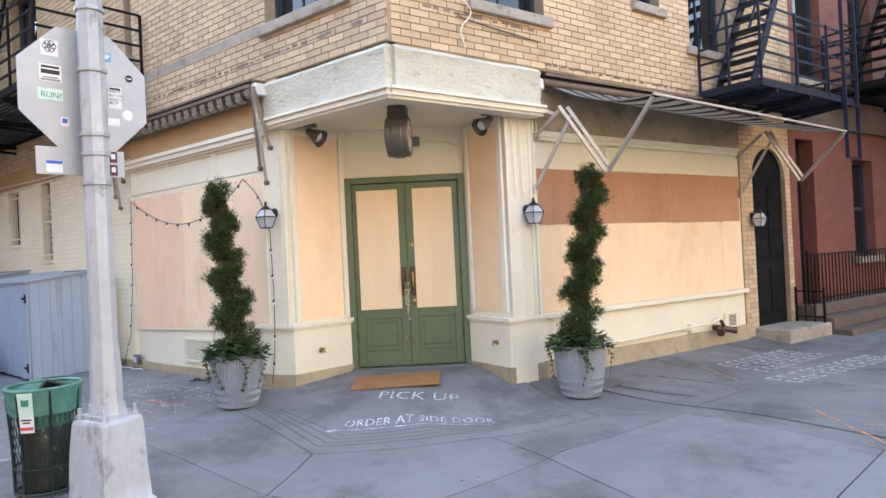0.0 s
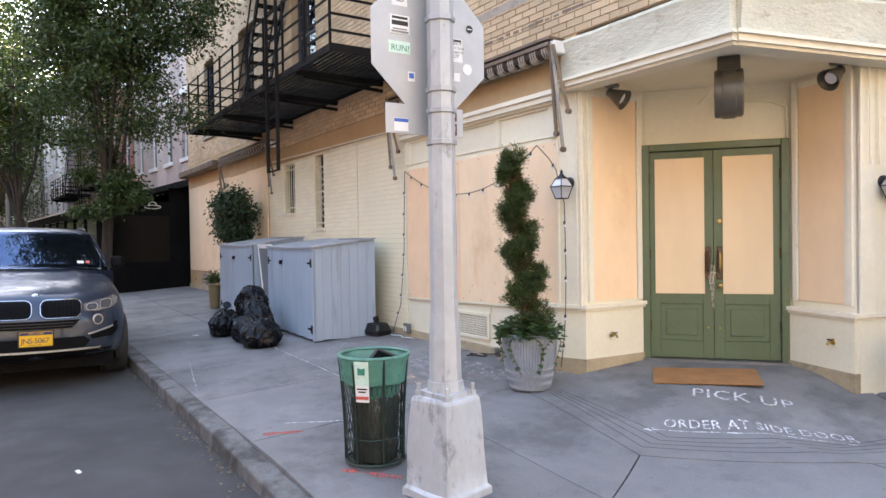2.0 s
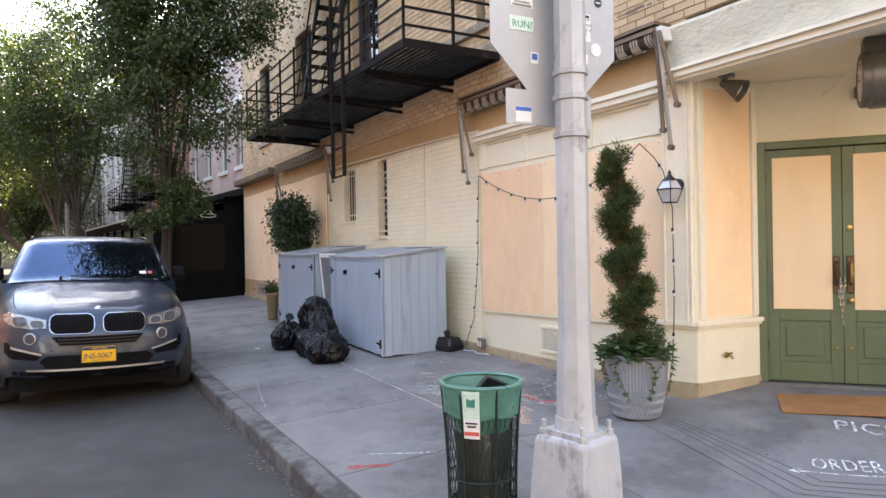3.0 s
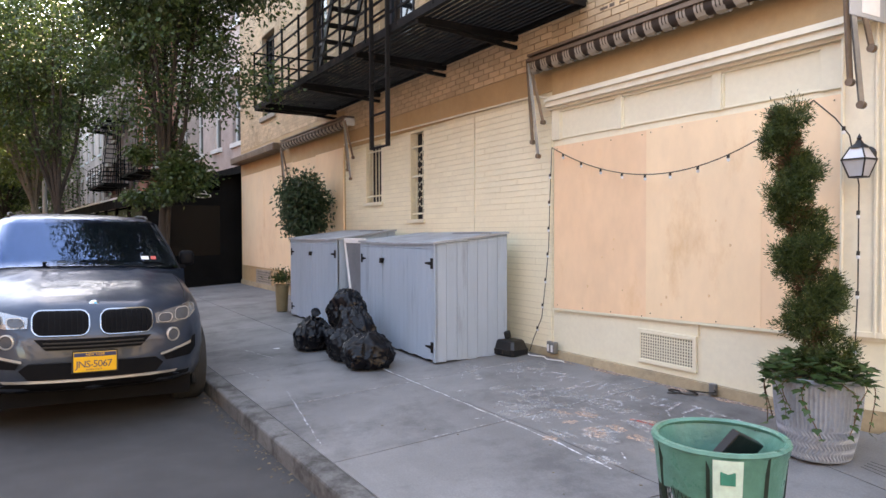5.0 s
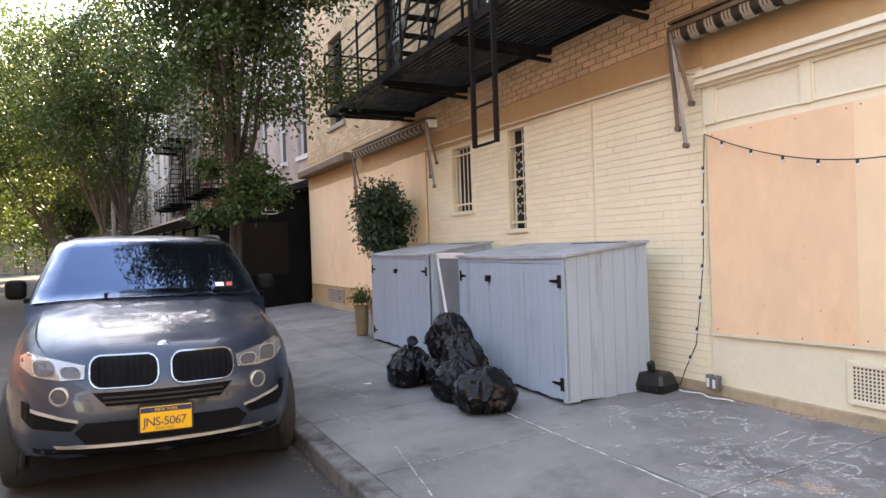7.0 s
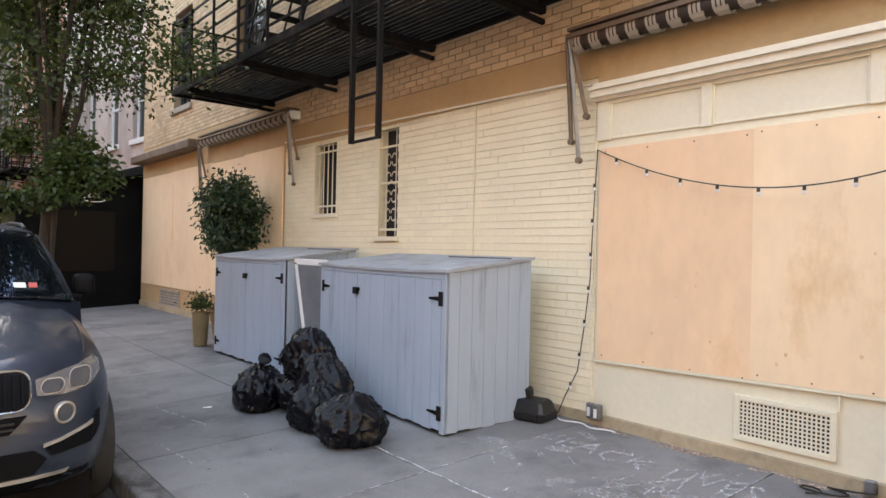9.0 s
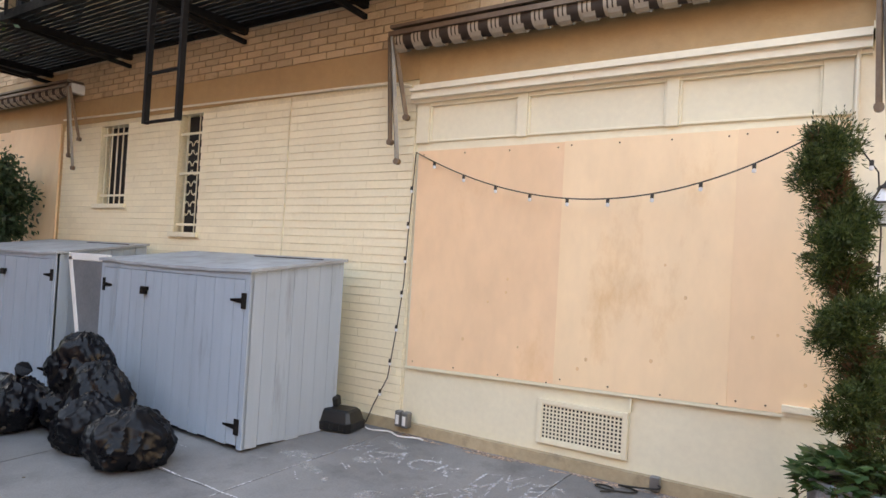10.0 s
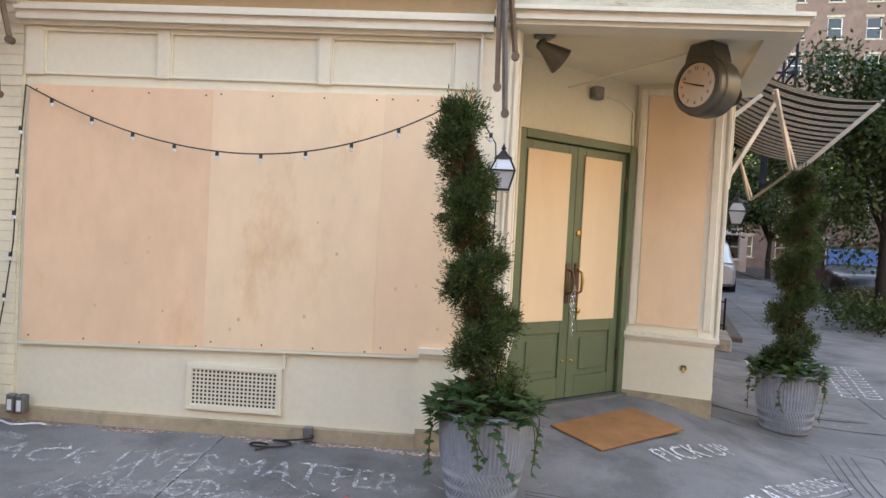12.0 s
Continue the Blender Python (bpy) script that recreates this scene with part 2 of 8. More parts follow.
def striped(name, a, b, axis, width):
    """Woven stripes of real cloth width along one axis of the thing's own space."""
    m = mat(name, a, 0.8, var=0.1, fine=80, bump=0.2)
    nt = m.node_tree
    N, L = nt.nodes, nt.links
    tc = N.new("ShaderNodeTexCoord")
    sx = N.new("ShaderNodeSeparateXYZ")
    L.new(tc.outputs["Object"], sx.inputs[0])
    mm = N.new("ShaderNodeMath")
    mm.operation = "MULTIPLY"
    mm.inputs[1].default_value = 1 / width
    L.new(sx.outputs[axis], mm.inputs[0])
    fr = N.new("ShaderNodeMath")
    fr.operation = "FRACT"
    L.new(mm.outputs[0], fr.inputs[0])
    ramp = N.new("ShaderNodeValToRGB")
    ramp.color_ramp.interpolation = "CONSTANT"
    e = ramp.color_ramp.elements
    e[0].position, e[0].color = 0.0, (*a, 1)
    e[1].position, e[1].color = 0.45, (*b, 1)
    for pos, col in ((0.58, a), (0.65, b), (0.78, a), (0.84, b), (0.97, a)):
        k = e.new(pos)
        k.color = (*col, 1)
    L.new(fr.outputs[0], ramp.inputs[0])
    for l in list(L):
        if l.to_socket.name == "Base Color":
            L.remove(l)
    L.new(ramp.outputs[0], N["Principled BSDF"].inputs["Base Color"])
    return m


PALE_CLOTH = mat("pale_awning_cloth", (0.34, 0.30, 0.25), 0.85, var=0.12, fine=60)
AWNING = striped("striped_awning_cloth", (0.045, 0.032, 0.026), (0.42, 0.37, 0.31), 0, 0.17)


def leafy(name, a, b, rough=0.45):
    """Leaf colour that changes from leaf to leaf, a little light coming through."""
    m = bpy.data.materials.new(name)
    m.use_nodes = True
    nt = m.node_tree
    N, L = nt.nodes, nt.links
    bs = N["Principled BSDF"]
    geo = N.new("ShaderNodeNewGeometry")
    mx = N.new("ShaderNodeMix")
    mx.data_type = "RGBA"
    mx.inputs["A"].default_value, mx.inputs["B"].default_value = (*a, 1), (*b, 1)
    L.new(geo.outputs["Random Per Island"], mx.inputs["Factor"])
    L.new(mx.outputs["Result"], bs.inputs["Base Color"])
    bs.inputs["Roughness"].default_value = rough
    tr = N.new("ShaderNodeBsdfTranslucent")
    L.new(mx.outputs["Result"], tr.inputs[0])
    ms = N.new("ShaderNodeMixShader")
    ms.inputs[0].default_value = 0.35
    L.new(bs.outputs[0], ms.inputs[1])
    L.new(tr.outputs[0], ms.inputs[2])
    L.new(ms.outputs[0], N["Material Output"].inputs[0])
    return m


LEAF_CEDAR = leafy("cedar_leaf", (0.020, 0.044, 0.014), (0.095, 0.130, 0.034), 0.5)
LEAF_IVY = leafy("ivy_leaf", (0.03, 0.075, 0.025), (0.075, 0.14, 0.045))
LEAF_TREE = leafy("pear_tree_leaf", (0.024, 0.048, 0.013), (0.062, 0.098, 0.024))
LEAF_LIGHT = leafy("locust_leaf", (0.05, 0.085, 0.02), (0.12, 0.165, 0.035))
LEAF_POT = leafy("weeping_fig_leaf", (0.022, 0.05, 0.028), (0.055, 0.10, 0.05))


# ---- building blocks ----
def box(bm, x0, x1, y0, y1, z0, z1, m=None):
    vs = [bm.verts.new(m @ Vector(p) if m else p) for p in
          ((x0, y0, z0), (x1, y0, z0), (x1, y1, z0), (x0, y1, z0), (x0, y0, z1), (x1, y0, z1), (x1, y1, z1), (x0, y1, z1))]
    for f in ((0, 3, 2, 1), (4, 5, 6, 7), (0, 1, 5, 4), (1, 2, 6, 5), (2, 3, 7, 6), (3, 0, 4, 7)):
        bm.faces.new([vs[i] for i in f])
    return bm


def bevelled(bm, w=0.006, seg=2):
    bmesh.ops.bevel(bm, geom=bm.edges[:], offset=w, segments=seg, profile=0.5, affect="EDGES", clamp_overlap=True)
    return bm


def tube(bm, pts, r, seg=8, caps=True):
    """A round bar through points; r is one radius or one for each point."""
    pts = [Vector(p) for p in pts]
    rs = r if isinstance(r, (list, tuple)) else [r] * len(pts)
    rings = []
    side = None
    for i, p in enumerate(pts):
        d = (pts[min(i + 1, len(pts) - 1)] - pts[max(i - 1, 0)]).normalized()
        if side is None or abs(side.dot(d)) > 0.95:
            side = d.orthogonal().normalized()
        side = (side - d * side.dot(d)).normalized()
        up = d.cross(side)
        rings.append([bm.verts.new(p + (side * math.cos(k * math.tau / seg) + up * math.sin(k * math.tau / seg)) * rs[i]) for k in range(seg)])
    for a, b in zip(rings, rings[1:]):
        for k in range(seg):
            bm.faces.new((a[k], a[(k + 1) % seg], b[(k + 1) % seg], b[k]))
    if caps:
        bm.faces.new(rings[0][::-1])
        bm.faces.new(rings[-1])
    return bm


def bar(bm, a, b, w, h=None):
    """A square bar from a to b."""
    a, b = Vector(a), Vector(b)
    d = b - a
    m = Matrix.Translation(a) @ d.to_track_quat("X", "Z").to_matrix().to_4x4()
    h = h or w
    return box(bm, 0, d.length, -w / 2, w / 2, -h / 2, h / 2, m)


def lathe(bm, prof, seg=32, m=None, close=True):
    """A turned shape from (radius, height) pairs."""
    rings = []
    for r, z in prof:
        rings.append([bm.verts.new((m or Matrix()) @ Vector((r * math.cos(k * math.tau / seg), r * math.sin(k * math.tau / seg), z))) for k in range(seg)])
    for a, b in zip(rings, rings[1:]):
        for k in range(seg):
            bm.faces.new((a[k], a[(k + 1) % seg], b[(k + 1) % seg], b[k]))
    if close:
        bm.faces.new(rings[0][::-1])
        bm.faces.new(rings[-1])
    return bm


def prism(bm, pts, z0, z1, m=None):
    """A flat outline (x, y), counter-clockwise, given thickness along z."""
    lo = [bm.verts.new((m or Matrix()) @ Vector((x, y, z0))) for x, y in pts]
    hi = [bm.verts.new((m or Matrix()) @ Vector((x, y, z1))) for x, y in pts]
    bm.faces.new(lo[::-1])
    bm.faces.new(hi)
    for i in range(len(pts)):
        j = (i + 1) % len(pts)
        bm.faces.new((lo[i], lo[j], hi[j], hi[i]))
    return bm


def mesh_of(name, bm, material, smooth=False):
    bmesh.ops.recalc_face_normals(bm, faces=bm.faces[:])
    me = bpy.data.meshes.new(name)
    bm.to_mesh(me)
    bm.free()
    me.materials.append(material)
    if smooth:
        me.polygons.foreach_set("use_smooth", [True] * len(me.polygons))
        me.set_sharp_from_angle(angle=radians(40))
    return me


def part(name, bm, material, parent=None, label="", smooth=False, m=None):
    ob = new(name, mesh_of(name, bm, material, smooth))
    if parent:
        ob.parent = parent
    if m is not None:
        ob.matrix_basis = m
    if label:
        ob["label"] = label
    return ob


def thing(name, label, category, m=None, group="", kind=""):
    ob = new(name)
    ob.empty_display_size = 0.1
    if m is not None:
        ob.matrix_basis = m
    return tagged(ob, label, category, group, kind)


def solo(name, bm, material, label, category="", m=None, group="", kind="", smooth=False):
    return tagged(part(name, bm, material, None, "", smooth, m), label, category, group, kind)


def B():
    return bmesh.new()


def raw(name, verts, faces, material):
    me = bpy.data.meshes.new(name)
    me.from_pydata([tuple(v) for v in verts], [], faces)
    me.materials.append(material)
    return me


def holed(bm, x0, x1, z0, z1, y0, y1, holes):
    """A wall slab in x and z, y0 to y1 thick, with rectangular openings (x0, x1, z0, z1)."""
    xs = sorted({x0, x1, *[h[0] for h in holes], *[h[1] for h in holes]})
    for a, b in zip(xs, xs[1:]):
        if b <= x0 or a >= x1:
            continue
        cuts = sorted((h[2], h[3]) for h in holes if h[0] <= a + 1e-6 and h[1] >= b - 1e-6)
        z = z0
        for c0, c1 in cuts:
            if c0 > z:
                box(bm, a, b, y0, y1, z, c0)
            z = c1
        if z < z1:
            box(bm, a, b, y0, y1, z, z1)
    return bm


W = 4.69
CORNER = Vector((-5.70, 4.74))
MS = pose(0, W, 0)
MU = pose(CORNER.x, CORNER.y, 0, 0, 0, 77)
MR = pose(-5.935, 4.777, 0, 0, 0, 75)
NR = Vector((math.cos(radians(13)), -math.sin(radians(13))))


def sstep(a, b, x):
    t = min(1, max(0, (x - a) / (b - a)))
    return t * t * (3 - 2 * t)


def gz(x, y):
    """Height of the sidewalk: it falls from the walls to the kerb."""
    d1 = W - y
    d2 = (Vector((x, y)) - CORNER).dot(NR)
    s = sstep(-7.2, -5.2, x)
    z = -0.05 - 0.09 * s
    if d1 > 0:
        z -= 0.05 * d1 * (1 - 0.5 * sstep(-6, -3, x))
    elif d2 < 0:
        z += (0.05 * min(1, -d1 / 0.8) + 0.09 * s * min(1, -d1 / 1.2)) * sstep(0, 0.75, -d2)
    if d2 > 0:
        z -= 0.02 * d2
    # the flags have settled in front of the corner
    dip = max((1 - math.exp(-max(0, d1) / 0.3)) * (1 - sstep(1.1, 2.3, d1)), (1 - math.exp(-max(0, d2) / 0.25)) * (1 - sstep(0.9, 2.2, d2)) * sstep(4.2, 5.2, y))
    return z - 0.06 * dip * sstep(-8.6, -7.7, x)




def lying(x, y, turn, lift=0.0):
    """A pose on the pavement that follows its slope."""
    e = 0.15
    gx, gy = (gz(x + e, y) - gz(x - e, y)) / (2 * e), (gz(x, y + e) - gz(x, y - e)) / (2 * e)
    up_ = Vector((-gx, -gy, 1)).normalized()
    return Matrix.Translation((x, y, gz(x, y) + lift)) @ Vector((0, 0, 1)).rotation_difference(up_).to_matrix().to_4x4() @ Matrix.Rotation(radians(turn), 4, "Z")


ROAD_Z = -0.34

# ---- ground, road, sidewalk ----
bm = B()
box(bm, -400, 400, -400, 400, ROAD_Z - 0.3, ROAD_Z)
ground = solo("ground", bm, ASPHALT, "dark grey worn asphalt street", "road", kind="structure")

KERB_Y, KERB_OFF = 1.5, 4.6
UR = Vector((math.sin(radians(13)), math.cos(radians(13))))


def kerb_y(x):
    """The street bends a little beyond the corner building."""
    return KERB_Y - 0.07 * max(0.0, -26.0 - x)


def kerb_line():
    """Outer edge of the kerb: along the side street, round the corner, along the avenue."""
    pts = [Vector((x, kerb_y(x))) for x in np.arange(-62, -4.1, 1.8)] + [Vector((-4.1, KERB_Y))]
    ctr, r = Vector((-4.1, KERB_Y + 3.0)), 3.0
    for k in range(1, 9):
        a = radians(-90 + 77 * k / 8)
        pts.append(ctr + Vector((math.cos(a), math.sin(a))) * r)
    last = pts[-1]
    for k in range(1, 30):
        pts.append(last + UR * 1.8 * k)
    return pts


KL = kerb_line()


def on_walk(x, y):
    if y < kerb_y(x) + 0.12:
        return False
    p = Vector((x, y))
    if (p - CORNER).dot(NR) > KERB_OFF - 0.12:
        return False
    q = p - Vector((-4.1, KERB_Y + 3.0))
    if q.x > 0 and q.y < 0 and q.length > 2.9:
        return False
    d1, d2 = W - y, (p - CORNER).dot(NR)
    return d1 > -0.35 or d2 > -0.35 or (x > -7.6 and y < 7.0)


verts, faces, idx = [], [], {}


def vid(i, j):
    if (i, j) not in idx:
        x, y = i * 0.22, j * 0.22
        idx[i, j] = len(verts)
        verts.append((x, y, gz(x, y) - 0.022))
    return idx[i, j]


for i in range(-280, 70):
    for j in range(-5, 240):
        if all(on_walk((i + a) * 0.22, (j + b) * 0.22) for a in (0, 1) for b in (0, 1)):
            faces.append((vid(i, j), vid(i + 1, j), vid(i + 1, j + 1), vid(i, j + 1)))
pavement = new("pavement", raw("pavement", verts, faces, JOINT))
tagged(pavement, "grey concrete flag sidewalk with dark joints and chalk marks", "sidewalk", kind="structure")

# ---- side wall: openings, painted fields, base ----
WIN_1, WIN_2 = (-15.15, -14.58, 1.75, 2.66), (-13.62, -13.24, 1.45, 2.68)
TOP = 13.5
UP_WIN = [(-21.0, -20.0, 4.0, 5.9), (-17.9, -16.8, 4.0, 5.9), (-14.6, -13.45, 4.0, 5.9), (-11.4, -10.3, 4.0, 5.9), (-7.42, -6.22, 3.68, 5.5)]
UP_WIN2 = [(x0, x1, 7.4, 9.3) for x0, x1, _, _ in UP_WIN]
bm = B()
holed(bm, -23.0, -16.0, -0.4, 3.1, 0.0, 0.4, [])
wall_plain = solo("wall_south_far", bm, TAN, "tan and peach painted masonry wall of the corner building", "wall", MS, kind="structure")
bm = B()
holed(bm, -16.0, -10.5, -0.4, 2.72, 0.012, 0.4, [WIN_1, WIN_2])
wall_mid = solo("wall_south_middle", bm, MORTAR_C, "cream painted brick wall with two small barred windows", "wall", MS, kind="structure")
bm = B()
box(bm, -16.0, -10.5, -0.004, 0.4, 2.72, 3.0)
solo("wall_band_middle", bm, TAN, "smooth tan painted band under the brick", "wall", MS, kind="structure")
bm = B()
box(bm, -10.5, -7.3, 0.0, 0.4, 2.66, 3.12)
solo("wall_band_near", bm, TAN, "smooth tan painted band behind the awning", "wall", MS, kind="structure")
bm = B()
box(bm, -23.0, -16.0, -0.002, 0.4, 3.1, 3.4)
solo("wall_band_far", bm, TAN, "smooth tan painted band under the brick", "wall", MS, kind="structure")
bm = B()
box(bm, -10.5, -7.55, 0.02, 0.4, -0.4, 2.66)
box(bm, -7.55, -7.35, 0.19, 0.4, -0.4, 2.66)
solo("wall_storefront_south", bm, CREAM, "cream painted storefront wall", "wall", MS, kind="structure")
# plain upper wall behind the bricks, with window openings
bm = B()
holed(bm, -23.0, -16.0, 3.4, TOP, 0.006, 0.35, UP_WIN[:2] + UP_WIN2[:2])
holed(bm, -16.0, -10.5, 3.0, TOP, 0.006, 0.35, UP_WIN[2:3] + UP_WIN2[2:3])
holed(bm, -10.5, -5.70, 3.12, TOP, 0.006, 0.35, UP_WIN[3:] + UP_WIN2[3:])
upper_s = solo("wall_upper_south", bm, MORTAR, "yellow brick upper wall of a corner apartment house", "wall", MS, kind="structure")
UPR = [(0.98, 1.93, 3.66, 5.5), (3.5, 3.98, 4.12, 5.4), (4.6, 5.5, 3.75, 5.7)]
UPR2 = [(a, b, 7.4, 9.2) for a, b, _, _ in UPR]
bm = B()
holed(bm, 0.05, 7.3, 3.1, TOP, 0.006, 0.35, UPR + UPR2)
upper_r = solo("wall_upper_east", bm, MORTAR, "yellow brick upper wall above the avenue", "wall", MU, kind="structure")
# closing walls, roof and floors of the corner building
bm = B()
prism(bm, [(-23, W + 0.36), (-6.1, W + 0.36), (-4.5, 11.5), (-4.9, 13.0), (-23, 13.0)], TOP - 0.2, TOP)
solo("roof", bm, STONE, "flat roof of the corner apartment house", "roof", kind="structure")
bm = B()
box(bm, -23.0, -22.7, W + 0.4, 13.0, -0.4, TOP - 0.2)
box(bm, -22.7, -5.2, 12.7, 13.0, -0.4, TOP - 0.2)
solo("wall_back", bm, MORTAR, "plain brick back wall of the corner house", "wall", kind="structure")

# ---- recessed corner entrance ----
DL, DR = Vector((-7.262, 5.525)), Vector((-6.242, 6.366))
DDIR = (DR - DL).normalized()
MD = Matrix.Translation((DL.x, DL.y, 0)) @ Matrix.Rotation(math.atan2(DDIR.y, DDIR.x), 4, "Z")
DW = (DR - DL).length
XL, YR = -7.27, 6.38
RW0 = Vector((-7.315, W + 0.105))
RWL = (Vector((XL, 5.53)) - RW0).length
MRW = Matrix.Translation((RW0.x, RW0.y, 0)) @ Matrix.Rotation(math.atan2(5.53 - RW0.y, XL - RW0.x), 4, "Z")
PE = (MR @ Vector((1.42, 0, 0))).xy
RE = CORNER + UR * 1.72
RDIR = (PE - Vector((-6.242, 6.366))).normalized()
MREV = Matrix.Translation((-6.242, 6.366, 0)) @ Matrix.Rotation(math.atan2(RDIR.y, RDIR.x), 4, "Z")
REVW = (PE - Vector((-6.242, 6.366))).length
bm = B()
# left reveal, above the dado
box(bm, 0.0, RWL + 0.03, 0.0, 0.33, -0.4, 2.68)
solo("reveal_west", bm, CREAM, "cream painted side of the recessed entrance", "wall", MRW, kind="structure")
bm = B()
box(bm, 0.0, REVW + 0.02, 0.03, 0.33, -0.4, 2.68)
solo("reveal_north", bm, CREAM, "cream painted side of the recessed entrance", "wall", MREV, kind="structure")
bm = B()
holed(bm, -0.06, DW + 0.06, -0.4, 2.68, 0.03, 0.3, [(0.0, DW, -0.4, 2.128)])
solo("wall_door", bm, CREAM, "cream wall around the green entrance door", "wall", MD, kind="structure")
# soffit
bm = B()
prism(bm, [(XL - 0.2, W - 0.02), (CORNER.x + 0.05, CORNER.y - 0.06), (-5.26, 6.47), (-5.30, 6.80), (RE.x - 0.3, YR + 0.35), (-6.3, YR + 0.2), (XL - 0.1, 5.7)], 2.66, 2.70)
solo("ceiling", bm, CREAM, "cream painted soffit over the corner entrance", "ceiling", kind="structure")

# ---- fascia: peeling cream band on both streets, crown strip below ----
def fascia(m, x0, x1, name):
    bm = B()
    n = max(2, int((x1 - x0) / 0.09))
    rows = [(2.70, -0.05), (2.78, -0.035), (2.87, -0.05), (2.98, -0.04), (3.05, -0.06), (3.09, -0.02)]
    grid = []
    for i in range(n + 1):
        x = x0 + (x1 - x0) * i / n
        grid.append([bm.verts.new((x, y + 0.02 * (noise.noise((x * 3, z * 6, 3.1)) if 0 < i < n else 0), z)) for z, y in rows] + [bm.verts.new((x, 0.2, 3.09)), bm.verts.new((x, 0.2, 2.70))])
    for a, b in zip(grid, grid[1:]):
        for k in range(len(a)):
            bm.faces.new((a[k], b[k], b[(k + 1) % len(a)], a[(k + 1) % len(a)]))
    bm.faces.new(grid[0])
    bm.faces.new(grid[-1][::-1])
    f = solo(name, bm, PEEL, "peeling cream stucco band over the corner entrance", "fascia", m, kind="structure", smooth=True)
    bm = B()
    for z0, z1, d in ((2.625, 2.675, 0.10), (2.675, 2.70, 0.13), (2.60, 2.625, 0.07)):
        k = d * math.tan(radians(38.5))
        xa = x0 - (k if x0 == 0 else 0)
        low = 0.003 if x0 == 0 else 0
        box(bm, xa, x1 + (k * 0.8 if x0 != 0 else 0), -d + low, 0.12, z0 + low, z1 + low)
    part("crown_strip", bm, TRIM, f, "chipped cream moulding")
    return f


fascia(MS, -7.46, CORNER.x, "trim_fascia_south")
fascia(MU, 0.0, 1.78, "trim_fascia_east")

# ---- east storefront ----
E0, E1 = 1.9, 5.73
bm = B()
box(bm, 1.72, E1 + 0.02, 0.02, 0.4, -0.5, 3.1)
solo("wall_storefront_east", bm, CREAM, "cream painted storefront wall on the avenue", "wall", MR, kind="structure")
bm = B()
box(bm, E0, E1, -0.01, 0.02, 2.50, 3.1)
solo("wall_band_east", bm, BASE_TAN, "dull tan painted band behind the awning", "wall", MR, kind="structure")
bm = B()
box(bm, E0 - 0.02, E1 + 0.02, -0.03, 0.02, -0.5, 0.06)
solo("baseboard_east", bm, BASE_TAN, "beige painted base along the pavement", "baseboard", MR, kind="structure")
bm = B()
bevelled(box(bm, E0, E1 + 0.04, -0.05, 0.0, 0.50, 0.56), 0.012)
solo("trim_ledge_east", bm, TRIM, "cream window ledge", "ledge", MR, kind="structure")
bm = B()
box(bm, E0, E1, -0.035, 0.0, 2.44, 2.50)
box(bm, E0 + 0.05, E1, -0.02, 0.0, 2.40, 2.44)
solo("trim_head_east", bm, TRIM, "cream moulding over the boarded window", "trim", MR, kind="structure")


def boards(name, label, m, spans, z0, z1, y0, y1, material, group):
    for i, (a, b) in enumerate(spans):
        bm = B()
        dz = 0.012 * math.sin(i * 2.3)
        box(bm, a, b + (0.004 if i % 2 else 0), y0 - 0.002 * (i % 2), y1, z0, z1 + dz)
        solo(name, bm, material, label, "board", m, group)


boards("plywood_board", "pale plywood sheet boarding up a shop window", MR, [(1.89, 2.85), (2.85, 4.05), (4.05, 5.25), (5.25, 5.68)], 0.565, 1.50, 0.002, 0.02, PLY, "avenue window boards")
boards("red_plywood_board", "red-brown plywood sheet above the pale boards", MR, [(1.885, 4.1), (4.1, 5.68)], 1.50, 2.10, -0.004, 0.018, PLY_RED, "avenue window boards")
boards("cream_board", "cream painted board over the window", MR, [(3.0, 4.7)], 2.11, 2.38, 0.0, 0.02, CREAM, "avenue window boards")

# ---- south storefront fields ----
def sill_z(x):
    """The sill under the boards climbs a little towards the corner."""
    return 0.452 + 0.028 * (x + 10.48)


def knot(bm, x, z, r):
    """A small flush knot in a plywood face."""
    prism(bm, [(x + r * math.cos(q * math.tau / 9) * 0.8, z + r * (1 + 0.2 * math.sin(q * 2.3)) * math.sin(q * math.tau / 9)) for q in range(9)], 0.0085, 0.0095, pose(0, 0, 0, 90, 0, 0))


